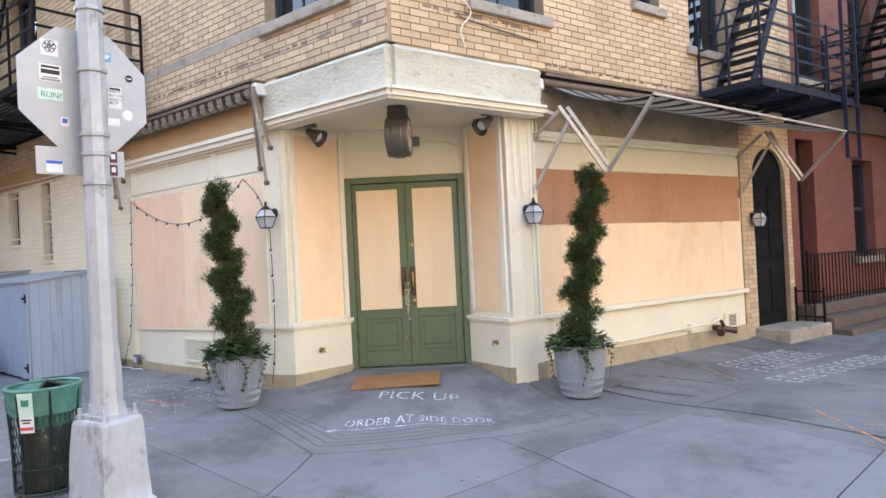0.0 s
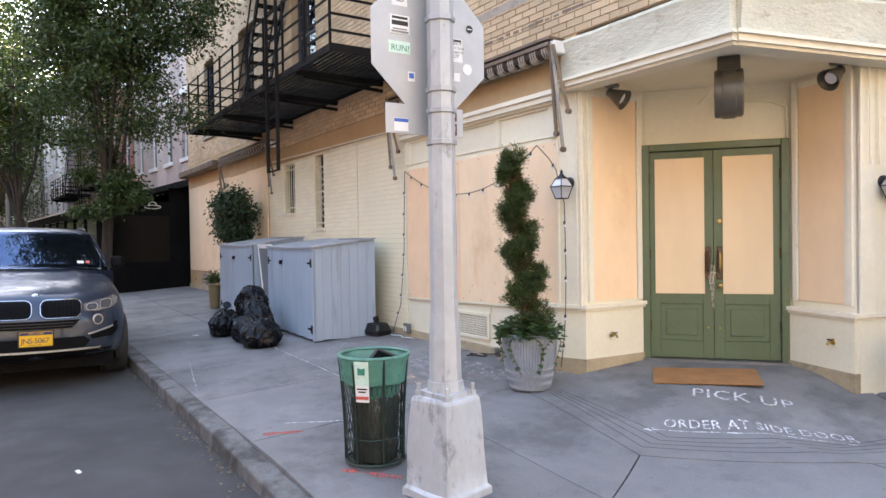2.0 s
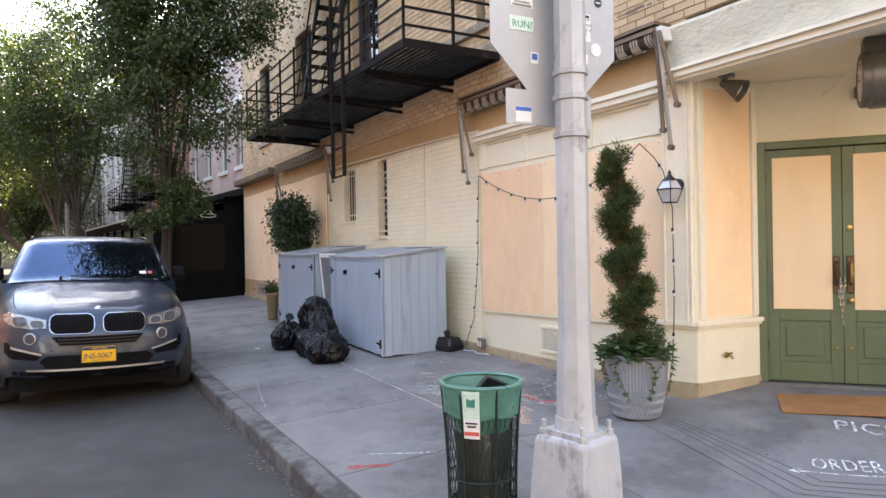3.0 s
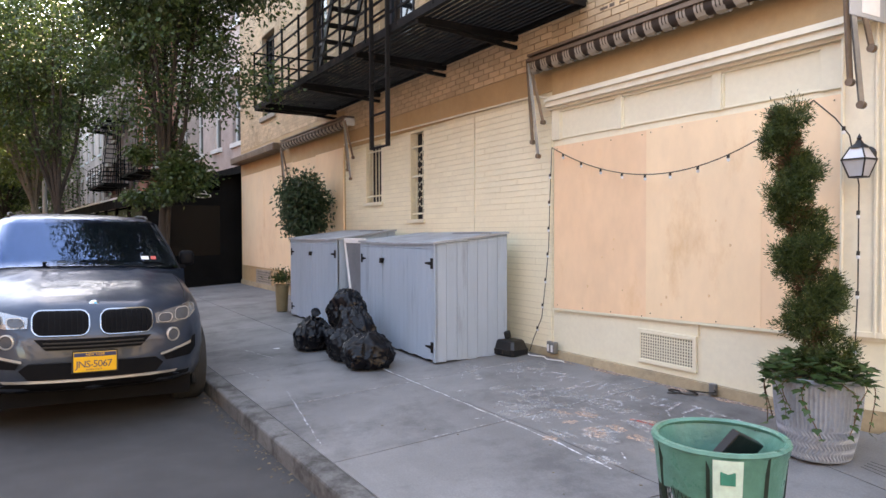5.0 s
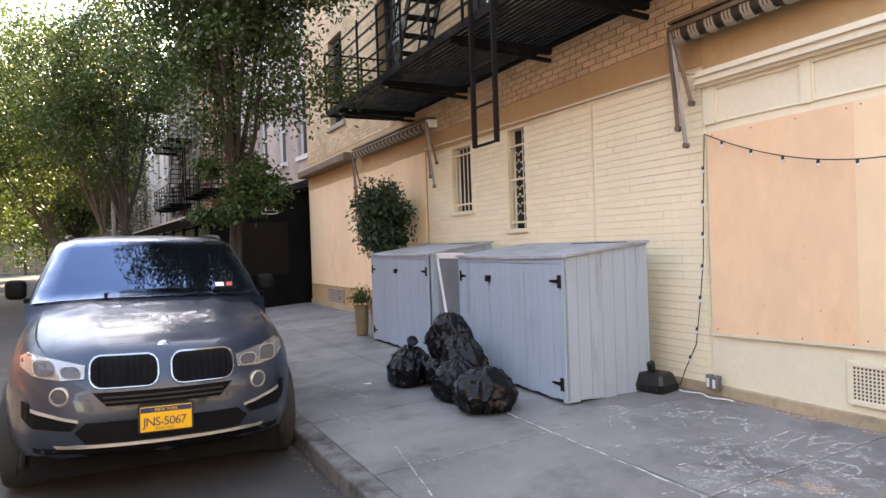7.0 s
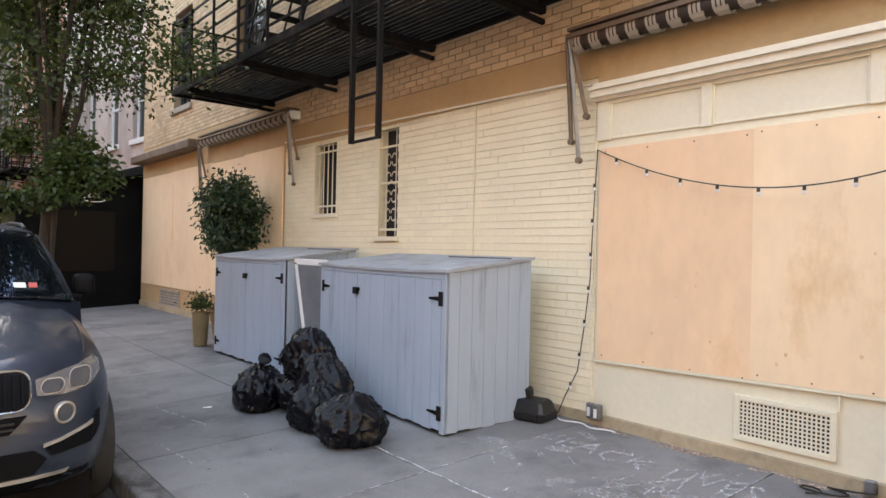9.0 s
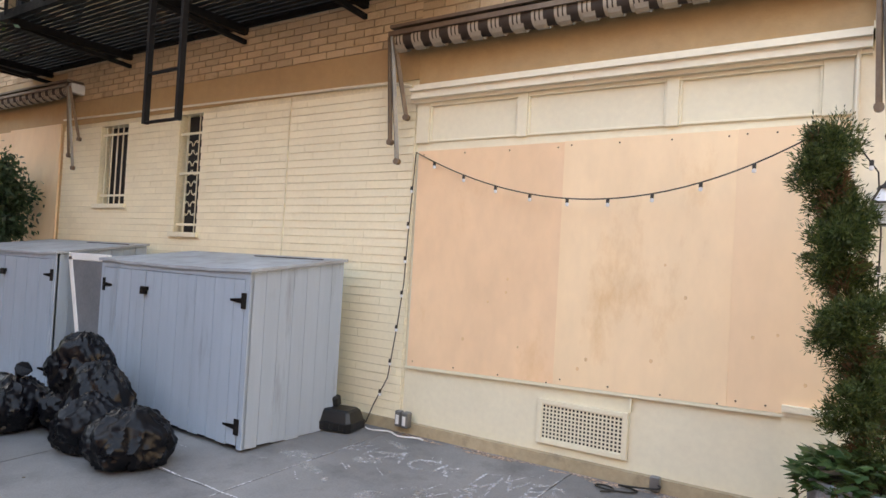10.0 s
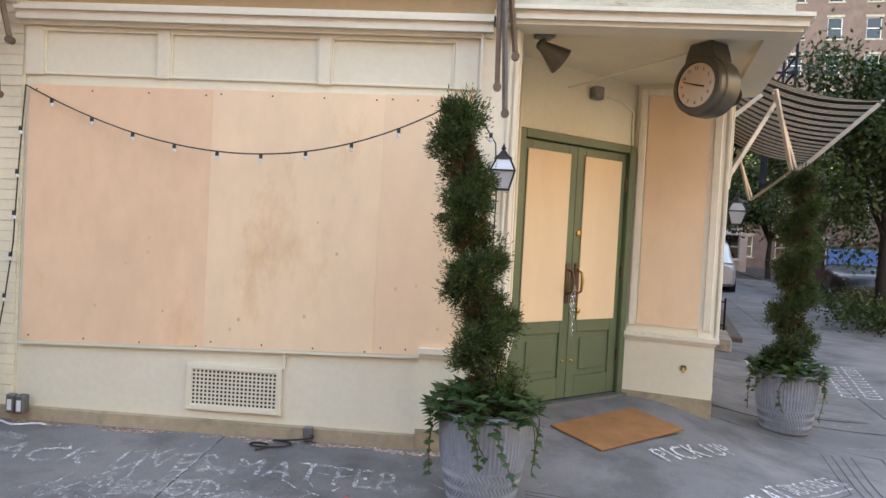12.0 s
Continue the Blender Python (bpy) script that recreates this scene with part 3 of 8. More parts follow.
srng = random.Random(41)
for a, b, top, step, mt_ in ((-10.46, -9.225, 2.140, 0.0, PLY_A), (-9.225, -8.125, 2.150, 0.003, PLY_B), (-8.125, -7.55, 2.158, 0.0, PLY_C)):
    bm = B()
    for x0, x1 in ((a, b),):
        z0, z1 = sill_z(x0) + 0.012, sill_z(x1) + 0.012
        vs = [bm.verts.new(p) for p in ((x0, -0.008 - step, z0), (x1, -0.008 - step, z1), (x1, -0.008 - step, top + 0.006), (x0, -0.008 - step, top),
                                        (x0, 0.02, z0), (x1, 0.02, z1), (x1, 0.02, top + 0.006), (x0, 0.02, top))]
        for f in ((0, 1, 2, 3), (5, 4, 7, 6), (4, 0, 3, 7), (1, 5, 6, 2), (3, 2, 6, 7), (4, 5, 1, 0)):
            bm.faces.new([vs[i] for i in f])
    sheet = solo("plywood_board", bm, mt_, "pale plywood sheet boarding up a shop window", "board", MS, "side street window boards")
    for q in range(2 + int((b - a) * 3)):
        kb = B()
        knot(kb, srng.uniform(a + 0.12, b - 0.12), srng.uniform(0.6, 1.35) if srng.random() < 0.8 else srng.uniform(1.3, 2.0), srng.uniform(0.008, 0.015))
        part("knot", kb, KNOT, sheet, m=pose(0, -step, 0))
    for q in range(4):
        for z in (sill_z(a) + 0.05, top - 0.03):
            x = a + 0.05 + (b - a - 0.1) * q / 3
            part("screw", lathe(B(), [(0.001, 0.0), (0.006, 0.0), (0.005, 0.0025), (0.001, 0.003)], 8, pose(x, -0.008 - step, z, 90, 0, 0)), BRONZE, sheet)
bm = B()
for x0, x1 in ((-10.48, -9.3), (-9.3, -8.65), (-8.65, -7.83)):
    vs = [bm.verts.new((x, y, sill_z(x) + dz)) for dz in (-0.008, 0.010) for x, y in ((x0, -0.013), (x1, -0.013), (x1, 0.02), (x0, 0.02))]
    for f in ((0, 3, 2, 1), (4, 5, 6, 7), (0, 1, 5, 4), (1, 2, 6, 5), (2, 3, 7, 6), (3, 0, 4, 7)):
        bm.faces.new([vs[i] for i in f])
solo("trim_sill_south", bm, CREAM, "thin cream ledge under the boards", "trim", MS, kind="structure")
bm = B()
box(bm, -8.70, -8.684, -0.006, 0.02, 0.40, 0.488)
solo("trim_patch_seam", bm, CREAM, "short cream batten above the vent", "trim", MS, kind="structure")
bm = B()
for a, b in ((-10.50, -10.38), (-9.61, -9.53), (-8.56, -8.48), (-7.70, -7.55)):
    box(bm, a, b, -0.004, 0.02, 2.205, 2.52)
for a, b in ((-10.38, -9.61), (-9.53, -8.56), (-8.48, -7.70)):
    box(bm, a, b, 0.0, 0.02, 2.49, 2.52)
    for x in (a, b - 0.016):
        box(bm, x, x + 0.016, 0.006, 0.02, 2.226, 2.49)
    box(bm, a, b, 0.006, 0.02, 2.21, 2.226)
bevelled(bm, 0.003, 1)
solo("trim_transom", bm, CREAM, "cream panelled transom over the boarded window", "trim", MS, kind="structure")
bm = B()
for z0, z1, d in ((2.52, 2.545, 0.035), (2.545, 2.60, 0.075), (2.60, 2.625, 0.10), (2.625, 2.66, 0.05)):
    box(bm, -10.52, -7.47, -d, 0.02, z0, z1)
solo("trim_head_south", bm, TRIM, "cream wooden head moulding with chipped paint", "trim", MS, kind="structure")
bm = B()
box(bm, -10.56, -7.83, -0.03, 0.02, -0.4, 0.03)
solo("baseboard_south", bm, BASE_TAN, "beige painted base along the pavement", "baseboard", MS, kind="structure")
bm = B()
box(bm, -16.0, -10.56, -0.022, 0.02, -0.4, 0.03)
box(bm, -23.0, -16.0, -0.03, 0.0, -0.4, 0.06)
solo("baseboard_far", bm, BASE_TAN, "beige painted base along the pavement", "baseboard", MS, kind="structure")

# ---- entrance: pilasters, dados, ledges, boards in the reveals ----
def pilaster(m, x0, x1, name):
    bm = B()
    box(bm, x0, x1, -0.03, 0.12, 0.55, 2.60)
    w = x1 - x0
    for a in (0.0, 0.72, 0.86):
        box(bm, x0 + w * a, x0 + w * (a + 0.07), -0.05, 0.0, 0.55, 2.60)
    bevelled(bm, 0.005, 1)
    solo(name, bm, TRIM, "cream fluted corner pilaster", "pilaster", m, kind="structure")


pilaster(pose(-7.555, W, 0, 0, 0, 21), 0.0, 0.265, "trim_pilaster_south")
pilaster(MR, 1.44, 1.87, "trim_pilaster_east")


def dado(pts, name, top, foot):
    """A cream dado with a moulded cap and a beige base that follows the given corner points."""
    pv = [Vector(p) for p in pts]

    def ring(bm, off, z0, z1):
        outer, inner = [], []
        for k, p in enumerate(pv):
            ns = []
            for a, b in ((k - 1, k), (k, k + 1)):
                if a >= 0 and b < len(pv):
                    d = (pv[b] - pv[a]).normalized()
                    ns.append(Vector((d.y, -d.x)))
            n = sum(ns, Vector((0, 0))).normalized()
            c = n.dot(ns[0])
            outer.append(tuple(p + n * (off / c)))
            inner.append(tuple(p - n * (0.09 / c)))
        return prism(bm, outer + inner[::-1], z0, z1)
    ob = solo(name, ring(B(), 0.012, foot, top - 0.06), CREAM, "cream plaster dado beside the entrance", "dado", kind="structure")
    bm = ring(B(), 0.05, top - 0.035, top)
    ring(bm, 0.03, top - 0.06, top - 0.035)
    part("cap", bm, TRIM, ob)
    part("base", ring(B(), 0.022, -0.3, foot), BASE_TAN, ob)


dado([(-7.83, W), (-7.56, W), (-7.315, W + 0.095), (XL + 0.01, 5.53)], "trim_dado_west", 0.59, 0.075)
pe = (MR @ Vector((1.94, 0, 0))).xy
dado([(-6.235, 6.362), tuple(PE), tuple(pe)], "trim_dado_north", 0.555, 0.05)


def reveal_board(m, w, name):
    bm = B()
    box(bm, 0.07, w - 0.07, -0.012, 0.0, 0.62, 2.56)
    solo("plywood_board", bm, PLY, "tall narrow plywood sheet over a sidelight", "board", m, "entrance boards")
    bm = B()
    for a, b in ((0.0, 0.06), (w - 0.06, w)):
        box(bm, a, b, -0.03, 0.0, 0.61, 2.62)
    box(bm, 0.06, w - 0.06, -0.02, 0.0, 2.56, 2.62)
    bevelled(bm, 0.005, 1)
    solo(name, bm, TRIM, "cream sidelight frame", "frame", m, kind="structure")


reveal_board(MRW @ pose(0.02, 0.0, 0), RWL - 0.04, "trim_sidelight_west")
reveal_board(MREV @ pose(0.03, 0.028, 0), REVW - 0.05, "trim_sidelight_north")

# ---- pier, dark doorway and the neighbouring red house on the avenue ----
bm = B()
holed(bm, 5.75, 7.08, -0.5, 3.1, 0.006, 0.4, [(6.05, 6.95, -0.5, 2.55)])
solo("wall_pier_east", bm, MORTAR, "yellow brick pier round a dark doorway", "wall", MR, kind="structure")
bm = B()
holed(bm, 7.08, 18.0, -0.5, TOP, 0.03, 0.4, [(7.36, 7.9, -0.5, 2.75), (9.2, 9.97, 0.85, 2.5), (11.6, 12.4, 0.85, 2.55), (14.0, 14.8, 0.85, 2.55)] +
      [(x, x + 0.85, z, z + 1.9) for x in (7.5, 9.35, 11.6, 14.0) for z in (3.7, 7.0)])
solo("wall_red_house", bm, RED_PAINT, "red painted row house front", "wall", MR, kind="structure")
bm = B()
box(bm, 7.28, 18.0, -0.06, 0.03, 2.95, 3.35)
solo("trim_brownstone_band", bm, BROWNSTONE, "brownstone band over the ground floor", "trim", MR, kind="structure")

# ---- helpers for writing, leaves, windows ----
def lettering(text, size, thick=0.001, spacing=1.0):
    """Built-in font as a thin mesh in the xy plane, starting at the origin."""
    cu = bpy.data.curves.new("lettering", "FONT")
    cu.body, cu.size, cu.extrude, cu.space_character, cu.resolution_u = text, size, thick, spacing, 2
    tmp = bpy.data.objects.new("lettering", cu)
    me = bpy.data.meshes.new_from_object(tmp)
    bpy.data.objects.remove(tmp)
    return me


def text_part(name, text, size, material, parent, m, thick=0.001, spacing=1.0, label=""):
    me = lettering(text, size, thick, spacing)
    me.materials.clear()
    me.materials.append(material)
    ob = new(name, me)
    ob.parent = parent
    ob.matrix_basis = m
    if label:
        ob["label"] = label
    return ob


def leaves(name, pos, dirs, length, width, material, fold=0.25, seed=1):
    """Many small pointed leaves: one folded diamond for each position."""
    rng = np.random.default_rng(seed)
    n = len(pos)
    d = dirs / (np.linalg.norm(dirs, axis=1, keepdims=True) + 1e-9)
    r = rng.normal(size=(n, 3))
    s = np.cross(d, r)
    s /= np.linalg.norm(s, axis=1, keepdims=True) + 1e-9
    up = np.cross(s, d)
    L = length * rng.uniform(0.65, 1.25, (n, 1))
    Wd = width * rng.uniform(0.7, 1.2, (n, 1))
    a = pos
    b = pos + d * L * 0.45 + s * Wd * 0.5 + up * Wd * fold
    c = pos + d * L
    e = pos + d * L * 0.45 - s * Wd * 0.5 + up * Wd * fold
    v = np.stack([a, b, c, e], 1).reshape(-1, 3)
    me = bpy.data.meshes.new(name)
    me.vertices.add(4 * n)
    me.vertices.foreach_set("co", v.astype(np.float32).ravel())
    me.loops.add(4 * n)
    me.loops.foreach_set("vertex_index", np.arange(4 * n, dtype=np.int32))
    me.polygons.add(n)
    me.polygons.foreach_set("loop_start", np.arange(0, 4 * n, 4, dtype=np.int32))
    me.update(calc_edges=True)
    me.materials.append(material)
    return me


def window(name, m, x0, x1, z0, z1, frame_mat, label, sill=True, bars=0, deep=0.16):
    """A sash window in its opening: frame, two panes, meeting rail, stone sill."""
    t = thing(name, label, "window", m, kind="structure")
    bm = B()
    f = 0.055
    for a, b, c, d in ((x0, x0 + f, z0, z1), (x1 - f, x1, z0, z1), (x0 + f, x1 - f, z0, z0 + f), (x0 + f, x1 - f, z1 - f, z1)):
        box(bm, a, b, deep - 0.03, deep + 0.05, c, d)
    zm = (z0 + z1) / 2
    box(bm, x0 + f, x1 - f, deep, deep + 0.05, zm - 0.025, zm + 0.025)
    part("window_frame", bm, frame_mat, t)
    if bars:
        bm = B()
        for i in range(1, bars + 1):
            x = x0 + (x1 - x0) * i / (bars + 1)
            box(bm, x - 0.012, x + 0.012, deep + 0.005, deep + 0.04, z0 + f, zm - 0.025)
            box(bm, x - 0.012, x + 0.012, deep + 0.005, deep + 0.04, zm + 0.025, z1 - f)
        part("muntin", bm, frame_mat, t)
    for a, b in ((z0 + f, zm - 0.025), (zm + 0.025, z1 - f)):
        bm = B()
        box(bm, x0 + f, x1 - f, deep + 0.02, deep + 0.028, a, b)
        part("pane", bm, WIN_GLASS, t)
    if sill:
        bm = B()
        box(bm, x0 - 0.09, x1 + 0.09, -0.06, deep - 0.03, z0 - 0.11, z0)
        bevelled(bm, 0.01, 1)
        part("window_sill", bm, STONE, t)
    return t


k = 0
for m, lst, fm, n in ((MS, UP_WIN + UP_WIN2, WIN_FRAME, 2), (MU, UPR + UPR2, WIN_FRAME, 1)):
    for w in lst:
        k += 1
        window(f"window_{k}", m, *w, fm, "dark framed sash window with a stone sill", bars=n)
for w in ((9.2, 9.97, 0.85, 2.5), (11.6, 12.4, 0.85, 2.55), (14.0, 14.8, 0.85, 2.55), *[(x, x + 0.85, z, z + 1.9) for x in (7.5, 9.35, 11.6, 14.0) for z in (3.7, 7.0)]):
    k += 1
    window(f"window_{k}", MR, *w, WIN_FRAME, "tall sash window in the red house", deep=0.2)

# ---- small barred windows ----
for wi, (w, fancy) in enumerate(((WIN_1, False), (WIN_2, True))):
    k += 1
    x0, x1, z0, z1 = w
    t = thing(f"window_{k}", "small dark window behind cream painted iron bars" if not fancy else "narrow dark window with scrolled iron grille", "window", MS, kind="structure")
    bm = B()
    box(bm, x0 - 0.05, x1 + 0.05, 0.13, 0.15, z0 - 0.05, z1 + 0.05)
    part("pane", bm, DARK, t)
    bm = B()
    box(bm, x0 - 0.05, x1 + 0.05, -0.03, 0.28, z0 - 0.05, z0 - 0.003)
    part("window_sill", bm, CREAM, t)
    mtl = CREAM
    nb = 5 if not fancy else 2
    for i in range(nb):
        x = x0 + (x1 - x0) * (i + 0.5) / nb
        bm = tube(B(), [(x, 0.05, z0), (x, 0.05, z1)], 0.006 if fancy else 0.008, 6)
        part("bar", bm, mtl, t)
    for z in (z0 + 0.1, z1 - 0.1) if not fancy else (z0 + 0.08, (z0 + z1) / 2, z1 - 0.2):
        bm = B()
        box(bm, x0, x1, 0.035, 0.041, z - 0.012, z + 0.012)
        part("cross_bar", bm, mtl, t)
    if fancy:
        for zc in np.arange(z0 + 0.25, z1 - 0.15, 0.21):
            for sx in (-1, 1):
                for sz in (-1, 1):
                    pts = []
                    for q in range(15):
                        a = q / 14 * 4.6
                        r = 0.045 - 0.007 * a
                        pts.append(((x0 + x1) / 2 + sx * (0.055 - r * math.cos(a)), 0.05, zc + sz * (0.02 + r * math.sin(a) + 0.012 * a)))
                    part("scroll", tube(B(), pts, 0.0045, 5), mtl, t)

# ---- green double door ----
door = thing("door_1", "closed green panelled double door with plywood over its glass", "door", MD, kind="structure")
bm = B()
for a, b, c, d in ((0.0, 0.07, 0.0, 2.128), (DW - 0.07, DW, 0.0, 2.128), (0.07, DW - 0.07, 2.06, 2.128)):
    box(bm, a, b, -0.02, 0.12, c, d)
bevelled(bm, 0.006, 1)
part("door_frame", bm, GREEN, door)
bm = B()
box(bm, 0.0, DW, -0.07, 0.1, -0.06, 0.022)
part("threshold", bm, GREY_METAL, door, "worn metal threshold")
LEAFW = (DW - 0.14) / 2
for i in range(2):
    a = 0.07 + i * LEAFW + 0.002
    b = a + LEAFW - 0.004
    leaf = thing("leaf", "", "")
    leaf.parent = door
    bm = B()
    s = 0.095
    for q in ((a, a + s, 0.03, 2.055), (b - s, b, 0.03, 2.055), (a + s, b - s, 1.96, 2.055), (a + s, b - s, 0.56, 0.70), (a + s, b - s, 0.03, 0.20)):
        box(bm, q[0], q[1], 0.02, 0.065, q[2], q[3])
    box(bm, a + s, b - s, 0.034, 0.05, 0.20, 0.56)
    bevelled(bm, 0.003, 1)
    part("stile_frame", bm, GREEN, leaf)
    bm = B()
    box(bm, a + s + 0.05, b - s - 0.05, 0.024, 0.034, 0.25, 0.51)
    bevelled(bm, 0.008, 1)
    part("raised_panel", bm, GREEN, leaf)
    bm = B()
    box(bm, a + s - (0.045 if i == 0 else 0.015), b - s + (0.015 if i == 0 else 0.03), 0.008, 0.019, 0.66, 1.985)
    bevelled(bm, 0.002, 1)
    part("board", bm, DOOR_PLY, leaf, "pale plywood sheet screwed over the glass")
    hx = b - 0.05 if i == 0 else a + 0.05
    bm = B()
    box(bm, hx - 0.026, hx + 0.026, 0.006, 0.02, 0.80, 1.12)
    bevelled(bm, 0.006, 1)
    plate = part("handle_plate", bm, BRONZE, leaf, "dark bronze escutcheon")
    pts = [(hx, 0.006, 1.07), (hx, -0.045, 1.05), (hx, -0.06, 0.98), (hx, -0.05, 0.90), (hx, 0.006, 0.87)]
    part("handle", tube(B(), pts, [0.008, 0.011, 0.014, 0.011, 0.008], 8), BRASS if i else BRONZE, leaf, smooth=True)
    if i:
        part("cylinder", lathe(B(), [(0.001, 0), (0.022, 0), (0.022, 0.012), (0.001, 0.016)], 16, Matrix.Translation((hx, 0.02, 1.36)) @ pose(0, 0, 0, 90)), BRASS, leaf, smooth=True)
        part("knob", lathe(B(), [(0.012, 0), (0.012, 0.02), (0.025, 0.035), (0.02, 0.055), (0.001, 0.06)], 16, Matrix.Translation((hx, 0.02, 0.74)) @ pose(0, 0, 0, 90)), BRASS, leaf, smooth=True)
    for z in (0.35, 1.05, 1.8):
        hxx = a if i == 0 else b
        part("hinge", tube(B(), [(hxx, 0.012, z - 0.05), (hxx, 0.012, z + 0.05)], 0.009, 8), BRONZE, leaf)
    for z in (0.33,):
        part("bolt", lathe(B(), [(0.012, 0), (0.012, 0.008), (0.001, 0.012)], 10, Matrix.Translation((hx, 0.02, z)) @ pose(0, 0, 0, 90)), BRASS, leaf)

# chain hanging from the handles
chain = thing("chain", "steel padlock chain looped through the door handles", "chain", MD)


def link(c, tilt):
    pts = []
    for q in range(9):
        a = q / 8 * math.tau
        pts.append((math.cos(a) * 0.009, 0, math.sin(a) * 0.017))
    return tube(B(), pts, 0.003, 5, caps=False), pose(*c, 0, 0, tilt)


cx = 0.07 + LEAFW - 0.02
for i in range(15):
    for sgn in (-1, 1):
        if sgn < 0 and i > 8:
            continue
        bm, m = link((cx + sgn * (0.016 - 0.0006 * i) + 0.006 * math.sin(i), -0.03, 0.93 - i * 0.027), 90 * (i % 2) + 20)
        part("link", bm, CHROME, chain, m=m)

# ---- doormat ----
bm = B()
for a, b, c, d in ((-0.44, 0.44, -0.24, 0.24),):
    box(bm, a, b, c, d, 0.002, 0.016)
bevelled(bm, 0.005, 2)
solo("doormat", bm, COIR, "plain brown coir doormat in front of the entrance", "mat", lying(-6.44, 5.36, math.degrees(math.atan2(DDIR.y, DDIR.x))))

# ---- double-faced clock under the soffit ----
clock = thing("wall_clock", "olive metal double-faced round clock hanging from the soffit", "clock", Matrix.Translation((-6.04, 5.14, 2.375)) @ pose(0, 0, 0, 0, 0, 35))
R_CL = 0.192
prof = [(0.001, -0.10), (0.145, -0.10), (0.155, -0.095), (0.155, -0.108), (0.18, -0.108), (R_CL, -0.095), (R_CL, -0.055), (R_CL + 0.01, -0.045), (R_CL + 0.01, 0.045), (R_CL, 0.055), (R_CL, 0.095), (0.18, 0.108), (0.155, 0.108), (0.155, 0.095), (0.145, 0.10), (0.001, 0.10)]
part("case", lathe(B(), prof, 48, pose(0, 0, 0, 0, 90, 0)), CLOCK_M, clock, smooth=True)
bm = B()
prism(bm, [(-0.13, 0.16), (0.13, 0.16), (0.10, 0.205), (0.085, 0.287), (-0.085, 0.287), (-0.10, 0.205)], -0.085, 0.085, pose(0, 0, 0, 90, 0, 90))
bevelled(bm, 0.008, 1)
part("bracket", bm, CLOCK_M, clock)
for sgn in (-1, 1):
    fm = Matrix.Translation((sgn * 0.101, 0, 0)) @ pose(0, 0, 0, 90, 0, 90 * sgn)
    face = part("dial", lathe(B(), [(0.001, 0), (0.144, 0), (0.144, 0.004), (0.001, 0.004)], 40), CLOCK_FACE, clock, "pale enamel dial", m=fm)
    for h in range(1, 13):
        a = math.tau * h / 12
        sz = 0.034
        text_part("numeral", str(h), sz, BLACK, face, pose(0.113 * math.sin(a) - sz * 0.28 * len(str(h)), 0.113 * math.cos(a) - sz * 0.36, 0.0055), 0.0006)
    for ang, ln, wd in ((105, 0.07, 0.010), (288, 0.105, 0.007)):
        bm = B()
        d = Vector((math.sin(radians(ang)), math.cos(radians(ang)), 0))
        bar(bm, Vector((0, 0, 0.010)) - d * 0.025, Vector((0, 0, 0.010)) + d * ln, wd, 0.003)
        part("clock_hand", bm, BLACK, face)

# ---- wall lanterns ----
def lantern(m, label):
    t = thing("wall_lantern", label, "lantern", m, "wall lanterns")
    bm = lathe(B(), [(0.001, 0), (0.062, 0), (0.062, 0.015), (0.045, 0.03), (0.001, 0.032)], 24, pose(0, 0, 0, 90, 0, 0))
    part("backplate", bm, BLACK, t, smooth=True)
    part("arm", tube(B(), [(0, -0.03, 0.0), (0, -0.07, 0.035), (0, -0.115, 0.05), (0, -0.13, 0.07)], 0.011, 8), BLACK, t, smooth=True)
    c = Vector((0, -0.13, 0.0))

    def sq(r, z):
        return [c + Vector((sx * r, sy * r, z)) for sx, sy in ((-1, -1), (1, -1), (1, 1), (-1, 1))]
    top, mid, bot = sq(0.045, 0.045), sq(0.085, -0.045), sq(0.048, -0.175)
    for a, b in ((top, mid), (mid, bot)):
        for i in range(4):
            part("frame_bar", bar(B(), a[i], b[i], 0.009), BLACK, t)
            bm = B()
            bm.faces.new([bm.verts.new(p.lerp(c + Vector((0, 0, p.z - c.z)), 0.03)) for p in (a[i], a[(i + 1) % 4], b[(i + 1) % 4], b[i])])
            bmesh.ops.solidify(bm, geom=bm.faces[:], thickness=0.002)
            part("pane", bm, FROST, t, "frosted white glass pane")
    for ring_ in (top, mid, bot):
        for i in range(4):
            part("rim", bar(B(), ring_[i], ring_[(i + 1) % 4], 0.011), BLACK, t)
    bm = lathe(B(), [(0.066, 0.04), (0.062, 0.052), (0.03, 0.075), (0.02, 0.095), (0.012, 0.10), (0.018, 0.115), (0.004, 0.14), (0.001, 0.15)], 16, Matrix.Translation(c))
    part("finial_cap", bm, BLACK, t, smooth=True)
    bm = B()
    box(bm, -0.046, 0.046, -0.046, 0.046, -0.18, -0.172, Matrix.Translation(c))
    part("base_plate", bm, BLACK, t)
    return t


lan = lantern(MS @ pose(-7.37, -0.03, 1.74) @ Matrix.Diagonal((0.85, 0.85, 0.85, 1)), "black iron wall lantern with frosted panes beside the entrance")
copy_thing(lan, MR @ pose(1.70, -0.03, 1.66))
copy_thing(lan, MR @ pose(6.0, 0.0, 1.56))

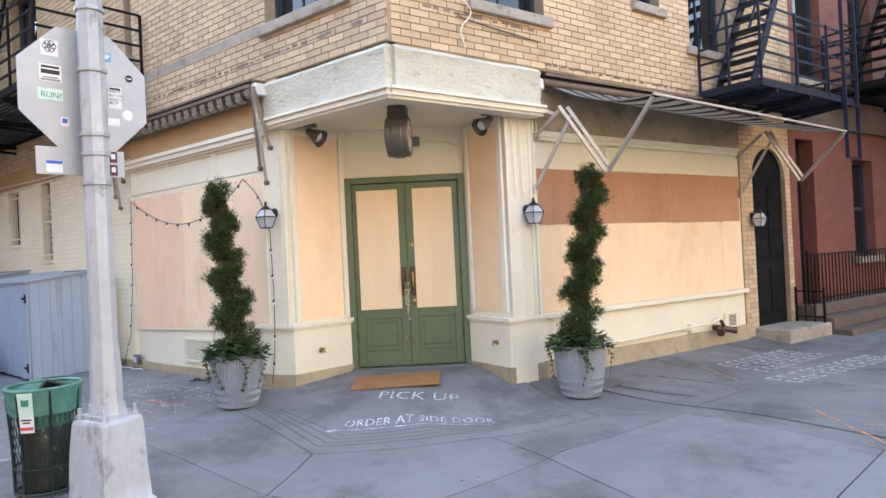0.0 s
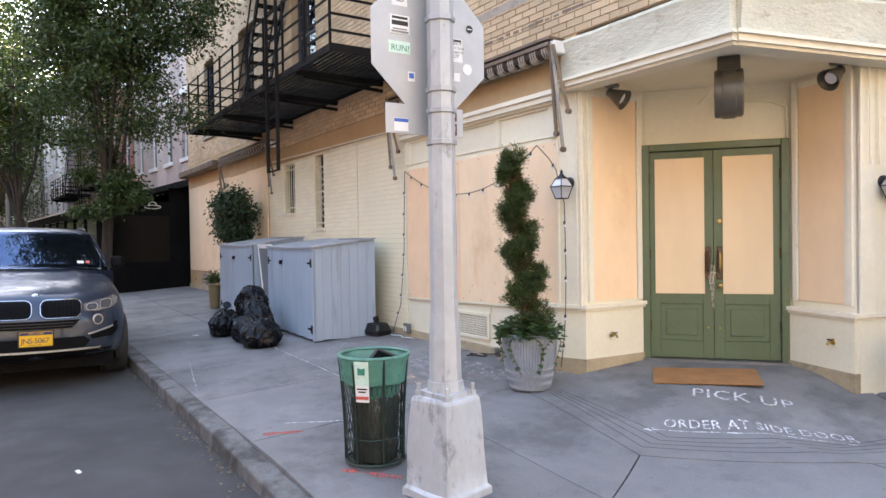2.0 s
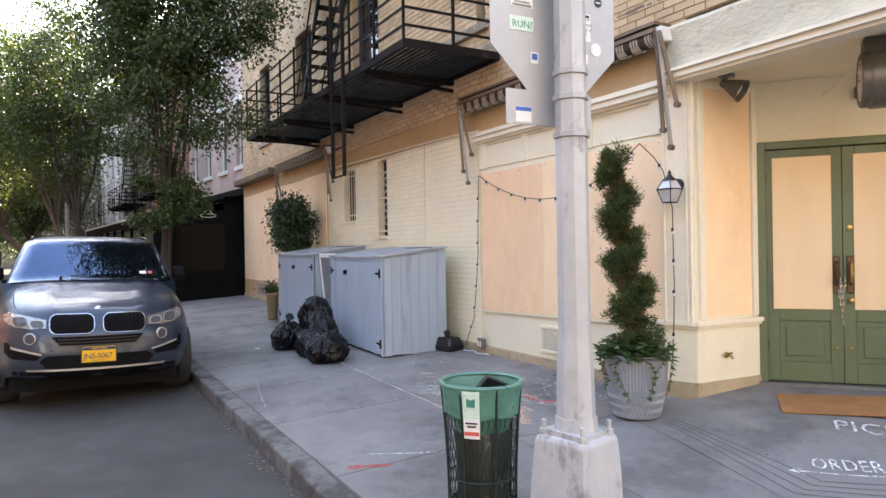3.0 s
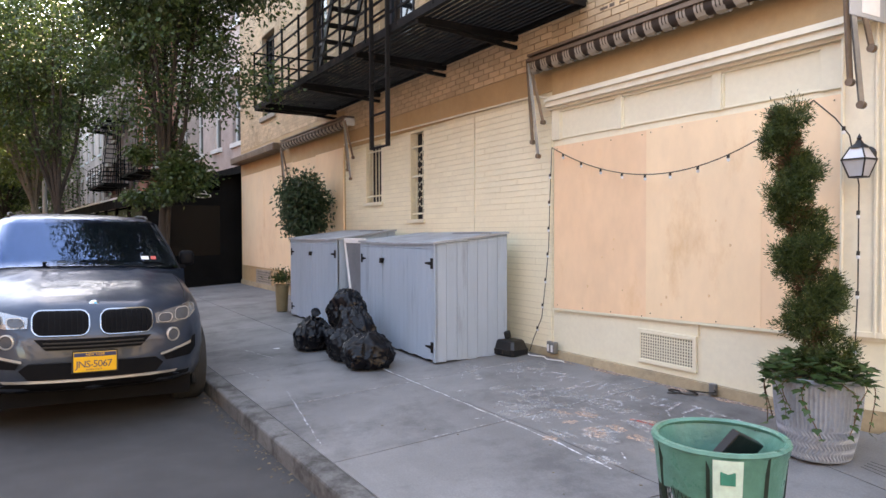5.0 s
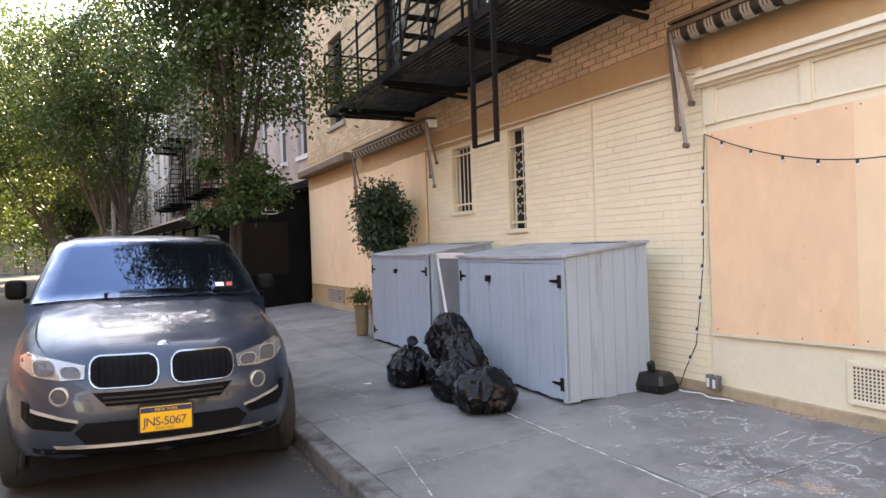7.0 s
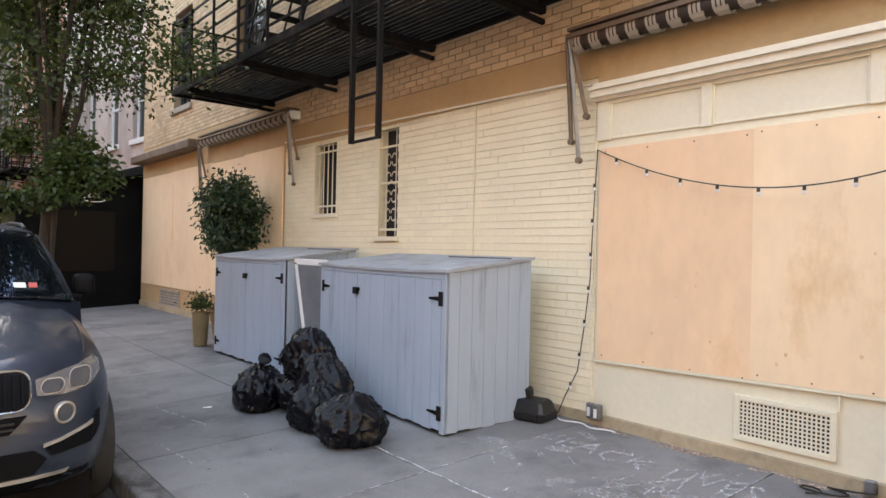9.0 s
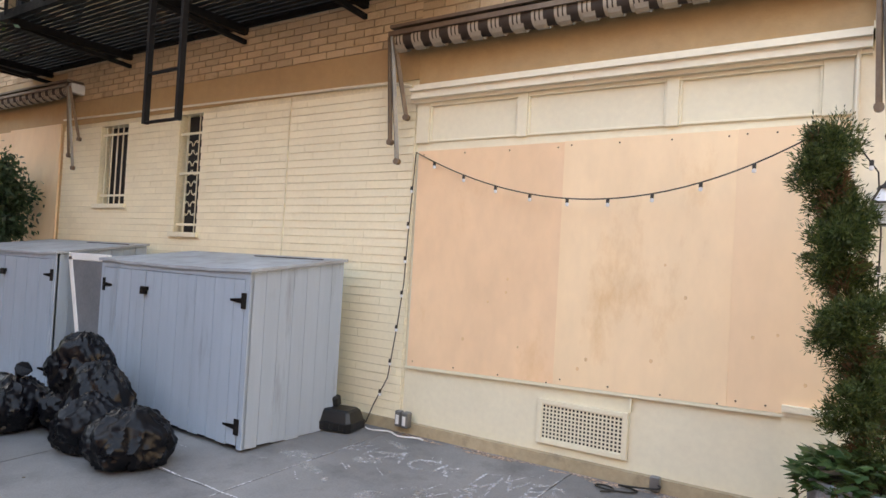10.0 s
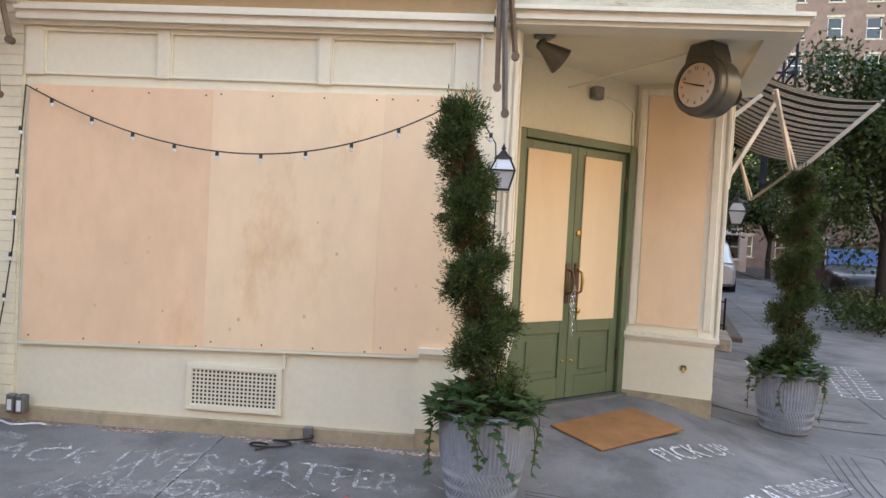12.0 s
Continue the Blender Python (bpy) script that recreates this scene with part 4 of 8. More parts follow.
# ---- cone floodlights under the soffit ----
def flood(m, tilt):
    t = thing("floodlight", "grey cone-shaped floodlight under the soffit", "floodlight", m, "soffit floodlights")
    bm = B()
    box(bm, -0.06, 0.06, -0.05, 0.05, -0.035, 0.0)
    bevelled(bm, 0.01, 1)
    part("mount", bm, GREY_METAL, t)
    part("stem", tube(B(), [(0, 0, -0.03), (0.0, 0, -0.08)], 0.012, 8), GREY_METAL, t)
    cm = Matrix.Translation((0.0, 0, -0.09)) @ pose(0, 0, 0, 0, tilt, 0)
    part("shade", lathe(B(), [(0.02, 0.05), (0.035, 0.04), (0.04, 0.0), (0.095, -0.15), (0.088, -0.15), (0.03, 0.0)], 24, cm, close=False), CLOCK_M, t, "grey cone shade", smooth=True)
    part("bulb", lathe(B(), [(0.001, -0.02), (0.03, -0.03), (0.055, -0.09), (0.05, -0.115), (0.001, -0.13)], 16, cm), FROST, t, smooth=True)
    return t


flood(pose(-7.14, 4.98, 2.655, 0, 0, 20), -58)
flood(pose(-5.62, 6.02, 2.655, 0, 0, -100), -58)
bm = tube(B(), [(-6.9, 5.9, 2.50), (-6.3, 5.5, 2.62), (-6.1, 5.25, 2.645)], 0.007, 6)
solo("conduit", bm, CREAM, "thin painted conduit running to the clock", "conduit", smooth=True)
bm = tube(B(), [tuple(MD @ Vector((0.86, 0.02, 2.50))), tuple(MD @ Vector((1.15, 0.02, 2.49))), tuple(MD @ Vector((1.3, 0.015, 2.42))), tuple(MD @ Vector((1.31, 0.015, 2.1)))], 0.009, 6)
solo("conduit", bm, CREAM, "painted conduit over the door", "conduit", smooth=True)
bm = B()
box(bm, 0.76, 0.86, -0.05, 0.03, 2.45, 2.55)
bevelled(bm, 0.012, 1)
solo("junction_box", bm, GREY_METAL, "small grey junction box over the door", "junction box", MD)

# ---- taps in the dados ----
def tap(m):
    t = thing("wall_spigot", "small brass hose spigot in the dado", "spigot", m, "hose spigots")
    part("flange", lathe(B(), [(0.001, 0), (0.028, 0), (0.022, 0.01), (0.001, 0.012)], 14, pose(0, 0, 0, 90, 0, 0)), BRASS, t, smooth=True)
    part("spout", tube(B(), [(0, -0.01, 0), (0, -0.05, 0), (0, -0.065, -0.025)], 0.011, 8), BRASS, t, smooth=True)
    part("wheel", bar(B(), (-0.022, -0.04, 0.02), (0.022, -0.04, 0.02), 0.012), BRONZE, t)


tap(Matrix.Translation((XL + 0.012, 5.08, 0.29)) @ pose(0, 0, 0, 0, 0, 90))
tap(MREV @ pose(0.5, -0.012, 0.29))

# ---- perforated vents ----
def vent(m, w, h, nx, nz, label, paint=CREAM):
    t = thing("wall_vent", label, "vent", m)
    bm = B()
    f = 0.035
    for a, b, c, d in ((0, f, 0, h), (w - f, w, 0, h), (f, w - f, 0, f), (f, w - f, h - f, h)):
        box(bm, a, b, -0.016, 0.01, c, d)
    bevelled(bm, 0.003, 1)
    part("frame", bm, paint, t)
    bm = B()
    iw, ih = (w - 2 * f) / nx, (h - 2 * f) / nz
    g = 0.6
    for i in range(nx + 1):
        x = f + i * iw
        box(bm, max(f, x - iw * (1 - g) / 2), min(w - f, x + iw * (1 - g) / 2), -0.009, -0.004, f, h - f)
    for j in range(nz + 1):
        z = f + j * ih
        box(bm, f, w - f, -0.0085, -0.0045, max(f, z - ih * (1 - g) / 2), min(h - f, z + ih * (1 - g) / 2))
    part("perforated_grille", bm, paint, t)
    bm = B()
    box(bm, f, w - f, 0.004, 0.01, f, h - f)
    part("backing", bm, DARK, t, "dark duct behind the grille")
    return t


vent(MS @ pose(-9.33, 0.008, 0.09), 0.63, 0.30, 21, 9, "cream painted perforated metal vent low in the wall")
vent(MR @ pose(5.22, 0.008, 0.04), 0.36, 0.22, 1, 8, "cream painted slatted vent low in the wall")
vent(MS @ pose(-21.6, -0.01, 0.05), 1.2, 0.35, 16, 5, "dark stained vent grille low in the far wall", STONE)

# ---- outlet boxes, cables, pipe, standpipe on the walls ----
def outlet(m, label):
    t = thing("outlet_box", label, "outlet", m)
    for dx in (0.0, 0.075):
        bm = B()
        box(bm, dx - 0.03, dx + 0.03, -0.05 - dx * 0.2, 0.0, 0.0, 0.12)
        bevelled(bm, 0.008, 1)
        part("cover", bm, GREY_METAL, t)
        bm = B()
        box(bm, dx - 0.014, dx + 0.014, -0.054 - dx * 0.2, -0.05 - dx * 0.2, 0.02, 0.09)
        part("socket", bm, WHITE, t)
    return t


outlet(MS @ pose(-10.47, -0.03, 0.0), "weatherproof grey twin outlet box at the wall base")
bm = B()
box(bm, -0.03, 0.03, -0.04, 0, 0.0, 0.09)
bevelled(bm, 0.006, 1)
solo("outlet_box", bm, GREY_METAL, "small hanging outlet box at the wall base", "outlet", MS @ pose(-8.5, -0.03, -0.04))
pts = []
for i in range(40):
    a = i / 39
    pts.append((-8.52 - 0.3 * a + 0.09 * math.sin(a * 15), W - 0.06 - 0.16 * a + 0.07 * math.cos(a * 15) * a, gz(-8.7, W - 0.2) + 0.012 + 0.06 * (1 - a) ** 4))
solo("loose_cable", tube(B(), pts, 0.006, 6), CABLE, "black loose cable coiled on the pavement", "cable", smooth=True)
pts = [(-10.75 + 0.05 * i, W - 0.12 - 0.03 * math.sin(i * 1.1), gz(-10.5, W - 0.12) + 0.008) for i in range(12)]
solo("loose_cable", tube(B(), pts, 0.006, 6), WHITE, "white loose cable along the wall base", "cable", smooth=True)
bm = tube(B(), [(1.98, -0.03, 0.50), (2.05, -0.04, 0.46), (2.07, -0.04, 0.13), (2.07, -0.05, -0.02), (2.25, -0.05, -0.08)], 0.012, 8)
solo("drain_pipe", bm, CREAM, "cream painted bent pipe at the pilaster foot", "pipe", MR, smooth=True)
bm = tube(B(), [(2.3, -0.025, 0.14), (4.4, -0.025, 0.13)], 0.013, 8)
solo("conduit", bm, CREAM, "cream painted conduit along the base", "conduit", MR, smooth=True)
bm = B()
box(bm, 4.4, 4.52, -0.05, 0.02, 0.08, 0.19)
bevelled(bm, 0.01, 1)
solo("junction_box", bm, CREAM, "painted box on the conduit", "junction box", MR)
sp = thing("standpipe", "dark twin fire hose connection on the wall", "standpipe", MR @ pose(4.98, 0.0, 0.06))
part("body", tube(B(), [(0, 0.02, 0.03), (0, -0.10, 0.03)], 0.04, 12), BRONZE, sp, smooth=True)
for dx in (-1, 1):
    part("inlet", tube(B(), [(0, -0.09, 0.03), (dx * 0.12, -0.16, 0.0), (dx * 0.17, -0.19, -0.01)], [0.04, 0.042, 0.05], 12), BRONZE, sp, smooth=True)
part("chain_cap", tube(B(), [(0.02, -0.12, 0.05), (-0.06, -0.13, 0.13)], 0.022, 10), BRONZE, sp, smooth=True)
bm = tube(B(), [(1.86, -0.02, 3.30), (1.86, -0.02, 2.75), (1.90, -0.03, 2.55), (1.86, -0.04, 2.3), (1.78, -0.05, 1.9)], 0.009, 6)
solo("hanging_cable", bm, CREAM, "cream cable running down the pilaster", "cable", MR, smooth=True)
for s0 in (1.52, 1.62):
    solo("conduit", tube(B(), [(s0, -0.065, 2.6), (s0, -0.065, 1.9), (s0 + 0.02, -0.06, 1.8)], 0.007, 6), CREAM, "thin painted conduit on the pilaster", "conduit", MR, smooth=True)
bm = tube(B(), [(0.75, -0.03, 3.5), (0.75, -0.035, 3.46), (0.9, -0.03, 3.44), (1.82, -0.03, 3.38)], 0.008, 6)
solo("roof_cable", bm, BROWN_METAL, "old cable run across the brick", "cable", MU, smooth=True)
pts = [(0.8 + 0.12 * math.sin(q * 0.5) * (1 - q / 14), -0.04, 3.62 - 0.035 * q) for q in range(14)]
solo("roof_cable", tube(B(), pts, 0.008, 6), CREAM, "loose cream cable hanging over the brick", "cable", MU, smooth=True)
solo("conduit", tube(B(), [(-16.0, -0.015, 2.80), (-10.8, -0.015, 2.715), (-10.55, -0.02, 2.66)], 0.012, 6), TRIM, "painted conduit along the top of the cream wall", "conduit", MS, smooth=True)
solo("conduit", tube(B(), [(-11.95, 0.0, 2.70), (-11.96, 0.0, 1.2)], 0.006, 6), MORTAR_C, "thin painted cable down the brick wall", "cable", MS, smooth=True)
bm = B()
box(bm, -10.4, -7.55, -0.008, 0.01, 3.62, 3.71)
solo("stone_band", bm, STONE, "grey patched stone strip in the brickwork", "band", MS, kind="structure")
# thin brown strips laid over the brick stand in for dark open joints
for m, a, b, z in ((MS, -9.8, -6.0, 3.36), (MU, 0.35, 1.8, 3.50), (MU, 1.9, 4.6, 3.17)):
    bm = B()
    n = int((b - a) / 0.12)
    for i in range(n):
        x = a + (b - a) * i / n
        box(bm, x, x + 0.1 + 0.04 * math.sin(i * 5.1), -0.007, 0.01, z - 0.012 + 0.006 * math.sin(i * 3.3), z + 0.012 + 0.008 * math.sin(i * 1.7))
    solo("rusted_lintel_line", bm, BROWN_METAL, "thin dark strips along an open joint in the brick", "lintel", m, kind="structure")

bm = tube(B(), [(3.0, -0.045, 0.13), (4.9, -0.045, 0.17), (5.0, -0.045, 0.20), (5.0, -0.02, 0.22)], 0.016, 8)
solo("wall_pipe", bm, CREAM, "cream painted pipe along the low wall", "pipe", MR, smooth=True)

# ---- string lights ----
def string_lights(m, pts, lab):
    t = thing("string_lights", lab, "lights", m)
    part("cable", tube(B(), pts, 0.0045, 5), CABLE, t)
    return t


def drop(t, p, tilt=0):
    bm = tube(B(), [p, (p[0] + 0.01 * tilt, p[1] - 0.004, p[2] - 0.028)], 0.011, 7)
    s_ = part("socket", bm, CABLE, t)
    part("bulb", lathe(B(), [(0.001, -0.052), (0.009, -0.05), (0.013, -0.04), (0.009, -0.028), (0.001, -0.027)], 8, Matrix.Translation(p)), FROST, s_, "unlit clear bulb", smooth=True)


A_, B_ = Vector((-10.47, -0.03, 2.13)), Vector((-7.62, -0.22, 2.11))
pts = []
for i in range(31):
    f = i / 30
    p = A_.lerp(B_, f)
    p.z -= 0.38 * 4 * f * (1 - f) * (1 + 0.25 * (f - 0.5))
    pts.append(tuple(p))
sl = string_lights(MS, pts, "black outdoor string lights sagging across the boards")
for i in range(2, 30, 3):
    drop(sl, pts[i])
pts = [(-10.47, -0.03, 2.13), (-10.50, -0.03, 1.6), (-10.52, -0.03, 1.1), (-10.56, -0.035, 0.75), (-10.62, -0.04, 0.35), (-10.74, -0.05, 0.12), (-10.80, -0.06, -0.03)]
sl = string_lights(MS, pts, "black string lights hanging down the painted brick")
for p in ((-10.49, -0.035, 1.86), (-10.505, -0.035, 1.58), (-10.515, -0.035, 1.31), (-10.53, -0.035, 1.04), (-10.56, -0.04, 0.77), (-10.60, -0.045, 0.5), (-10.68, -0.05, 0.25)):
    drop(sl, p)
pts = [(-7.62, -0.22, 2.11), (-7.50, -0.18, 1.98), (-7.42, -0.16, 1.86), (-7.40, -0.08, 1.55), (-7.41, -0.06, 0.9), (-7.42, -0.06, 0.58), (-7.43, -0.07, 0.3), (-7.46, -0.09, 0.0)]
sl = string_lights(MS, pts, "black string lights running down past the lantern")
for p in ((-7.45, -0.17, 1.92), (-7.405, -0.075, 1.38), (-7.405, -0.07, 1.12), (-7.41, -0.065, 0.86), (-7.42, -0.065, 0.5), (-7.43, -0.08, 0.22)):
    drop(sl, p)

# ---- retracted awnings on the side street ----
def rolled_awning(x0, x1, z, name_label):
    t = thing("retracted_awning", name_label, "awning", MS, "retracted awnings")
    bm = B()
    n = int((x1 - x0) / 0.07)
    rr = []
    for i in range(n + 1):
        x = x0 + (x1 - x0) * i / n
        rr.append([bm.verts.new((x, -0.12 + 0.075 * math.cos(a), z + 0.075 * math.sin(a))) for a in [math.tau * q / 14 for q in range(14)]])
    for a, b in zip(rr, rr[1:]):
        for q in range(14):
            bm.faces.new((a[q], a[(q + 1) % 14], b[(q + 1) % 14], b[q]))
    bm.faces.new(rr[0])
    bm.faces.new(rr[-1][::-1])
    part("cloth_roll", bm, AWNING, t, "rolled dark and cream striped cloth", smooth=True)
    for i in range(int((x1 - x0) / 0.17)):
        x = x0 + 0.03 + i * 0.17
        bm = B()
        for q in range(5):
            a0, a1 = radians(200 + q * 28), radians(200 + q * 28 + 28)
            v = [bm.verts.new((xx, -0.17 + 0.06 * math.cos(a), z - 0.045 + 0.065 * math.sin(a))) for xx, a in ((x, a0), (x + 0.09, a0), (x + 0.09, a1), (x, a1))]
            bm.faces.new(v)
        bmesh.ops.remove_doubles(bm, verts=bm.verts[:], dist=0.001)
        part("scallop", bm, PALE_CLOTH, t, "pale scallop of the cloth edge")
    bm = B()
    box(bm, x0 - 0.05, x1 + 0.05, -0.215, -0.185, z + 0.02, z + 0.055)
    part("front_rail", bm, BROWN_METAL, t)
    bm = B()
    box(bm, x0 - 0.05, x1 + 0.05, -0.2, 0.0, z + 0.085, z + 0.11)
    part("hood", bm, BROWN_METAL, t, "brown sheet metal hood")
    for x in (x0 - 0.05, x1 + 0.05):
        bm = B()
        box(bm, x - 0.04, x + 0.04, -0.17, 0.0, z - 0.05, z + 0.07)
        bevelled(bm, 0.01, 1)
        part("end_bracket", bm, WHITE, t, "white cast bracket")
        for q, (dx, zb) in enumerate(((0.0, 0.80), (0.055, 0.95), (0.1, 0.60))):
            pts = [(x + dx * 0.4, -0.19, z + 0.02), (x + dx + 0.02, -0.14 + 0.03 * q, z - zb)]
            part("folded_arm", bar(B(), *pts, 0.022, 0.03), BROWN_METAL if q != 1 else GREY_METAL, t)
            bm = lathe(B(), [(0.001, -0.02), (0.025, -0.02), (0.025, 0.02), (0.001, 0.02)], 12, Matrix.Translation(pts[1]) @ pose(0, 0, 0, 90))
            part("joint", bm, BROWN_METAL, t)
    return t


rolled_awning(-10.62, -7.50, 3.0, "retracted striped awning with folded arms over the boarded window")
rolled_awning(-19.0, -15.65, 3.12, "retracted striped awning with folded arms on the far storefront")
bm = B()
box(bm, -23.0, -19.3, -0.28, 0.0, 3.05, 3.22)
bevelled(bm, 0.02, 1)
solo("cornice_shelf", bm, BROWN_METAL, "dark metal cornice over the far storefront", "cornice", MS, kind="structure")
boards("plywood_board", "peach plywood sheet boarding up the far storefront", MS, [(-22.9, -20.9), (-20.9, -18.8), (-18.8, -17.4), (-17.4, -16.05)], 0.45, 2.75, -0.02, 0.0, PLY, "far window boards")
bm = B()
box(bm, -20.95, -20.85, -0.032, -0.02, 1.4, 2.5)
solo("batten", bm, PLY, "narrow plywood batten over a joint", "batten", MS)

# ---- open awning on the avenue ----
aw = thing("open_awning", "half-open striped awning with pale folding arms", "awning", MR)
Z0, Z1, OUT = 2.98, 2.64, 1.28
bm = B()
n, mrows = 60, 10
SA, SB = 2.0, 6.05
gridv = []
for j in range(mrows + 1):
    f = j / mrows
    row = []
    for i in range(n + 1):
        g = i / n
        s_ = SA + (SB - SA) * g + (0.22 * f if g < 0.5 else 0.0)
        sag = 0.10 * math.sin(math.pi * f) + 0.05 * math.sin(math.pi * g) * f
        z = Z0 + (Z1 - Z0) * f - sag - 0.10 * g * f
        row.append(bm.verts.new((s_, -0.08 - (OUT - 0.08) * f, z)))
    gridv.append(row)
for a, b in zip(gridv, gridv[1:]):
    for i in range(n):
        bm.faces.new((a[i], a[i + 1], b[i + 1], b[i]))
bmesh.ops.solidify(bm, geom=bm.faces[:], thickness=0.004)
part("cloth", bm, striped("striped_open_cloth", (0.04, 0.03, 0.026), (0.60, 0.55, 0.47), 0, 0.25), aw, "dark and cream striped cloth", smooth=True)
bm = B()
bar(bm, (SA + 0.22, -OUT, Z1 + 0.005), (SB, -OUT, Z1 - 0.10), 0.02, 0.022)
part("front_rail", bm, PALE_METAL, aw)
bm = tube(B(), [(SA - 0.05, -0.09, Z0 + 0.02), (SB, -0.09, Z0 + 0.02)], 0.05, 12)
part("roller", bm, BROWN_METAL, aw, smooth=True)
bm = B()
box(bm, SA - 0.05, SB, -0.16, 0.0, Z0 + 0.08, Z0 + 0.11)
part("hood", bm, BROWN_METAL, aw, "brown sheet metal hood")
bm = B()
box(bm, SA - 0.13, SA - 0.03, -0.12, 0.0, Z0 - 0.06, Z0 + 0.06)
bevelled(bm, 0.015, 1)
part("end_bracket", bm, WHITE, aw, "white cast bracket")
for s0, tipx, tipz in ((1.85, SA + 0.24, Z1 - 0.02), (5.72, SB - 0.02, Z1 - 0.12)):
    for a, b, w_ in (((s0, -0.04, 2.42), (s0 + 0.12, -0.30, 2.66), 0.022), ((s0 - 0.02, -0.04, 1.87), (s0 + 0.18, -0.42, 2.60), 0.022),
                     ((s0 + 0.02, -0.40, 2.68), (s0 + 0.42, -0.62, 2.0), 0.028), ((s0 + 0.14, -0.40, 2.68), (s0 + 0.46, -0.66, 2.02), 0.028),
                     ((s0 + 0.44, -0.64, 2.0), (tipx, -OUT + 0.02, tipz), 0.03)):
        part("folding_arm", bar(B(), a, b, w_, 0.035), PALE_METAL, aw)
    for c in ((s0, -0.03, 2.42), (s0 - 0.02, -0.03, 1.87)):
        bm = B()
        box(bm, c[0] - 0.03, c[0] + 0.03, -0.05, 0.01, c[2] - 0.05, c[2] + 0.05)
        part("wall_plate", bm, PALE_METAL, aw)
bm = B()
box(bm, E0, E1, -0.012, 0.02, 2.98, 3.12)
solo("dark_recess_board", bm, BROWN_METAL, "dark board behind the awning roller", "board", MR, kind="structure")

# ---- dark doorway and stoops on the avenue ----
d2 = thing("door_2", "black arched doorway door in the brick pier", "door", MR, kind="structure")
bm = B()
box(bm, 6.05, 6.95, 0.07, 0.14, -0.2, 2.55)
part("leaf", bm, DOOR_BLACK, d2)
bm = B()
for a, b in ((6.13, 6.46), (6.54, 6.87)):
    for z0, z1 in ((0.15, 0.8), (0.95, 2.0)):
        box(bm, a, b, 0.055, 0.07, z0, z1)
bevelled(bm, 0.006, 1)
part("panels", bm, DOOR_BLACK, d2)
for sgn in (-1, 1):
    bm = B()
    pts2 = [(6.5 + sgn * 0.45, 2.55)] + [(6.5 + sgn * 0.45 * math.cos(radians(a)), 2.1 + 0.45 * math.sin(radians(a))) for a in range(0, 91, 10)]
    prism(bm, pts2 if sgn < 0 else pts2[::-1], -0.05, 0.0, pose(0, 0, 0, 90, 0, 0))
    part("arch_spandrel", bm, BRICK_P, d2)
d3 = thing("door_3", "dark recessed door of the red house", "door", MR, kind="structure")
bm = B()
box(bm, 7.36, 7.9, 0.25, 0.32, -0.2, 2.75)
part("leaf", bm, DOOR_BLACK, d3)
bm = B()
box(bm, 5.95, 7.1, -0.5, 0.25, -0.3, -0.02)
bevelled(bm, 0.015, 1)
solo("door_step", bm, STONE, "low stone doorstep before the dark door", "step", MR, kind="structure")
st = thing("stoop", "low brownstone stoop of the red house", "stoop", MR, kind="structure")
for i in range(3):
    bm = B()
    box(bm, 7.15, 12.0, -0.75 + 0.24 * i, 0.03, -0.3 + 0.17 * i, -0.13 + 0.17 * i)
    bevelled(bm, 0.012, 1)
    part("step", bm, BROWNSTONE, st)


def railing(m, pts, h, label, spacing=0.11, mt=IRON):
    t = thing("iron_railing", label, "railing", m)
    for a, b in zip(pts, pts[1:]):
        a, b = Vector(a), Vector(b)
        n = max(1, int((b - a).length / spacing))
        for z in (0.08, h):
            part("rail", bar(B(), a + Vector((0, 0, z)), b + Vector((0, 0, z)), 0.03, 0.02), mt, t)
        for i in range(n + 1):
            p = a.lerp(b, i / n)
            part("baluster", bar(B(), p, p + Vector((0, 0, h + (0.06 if i in (0, n) else 0))), 0.028 if i in (0, n) else 0.014), mt, t)
    return t


railing(MR, [(7.2, -0.14, 0.205), (11.9, -0.14, 0.205)], 0.75, "black iron area railing along the stoop")
for s0 in (7.0,):
    railing(MR, [(s0, -0.45, -0.02), (s0, -0.05, -0.02)], 0.45, "short black iron handrail at the doorstep", 0.13)

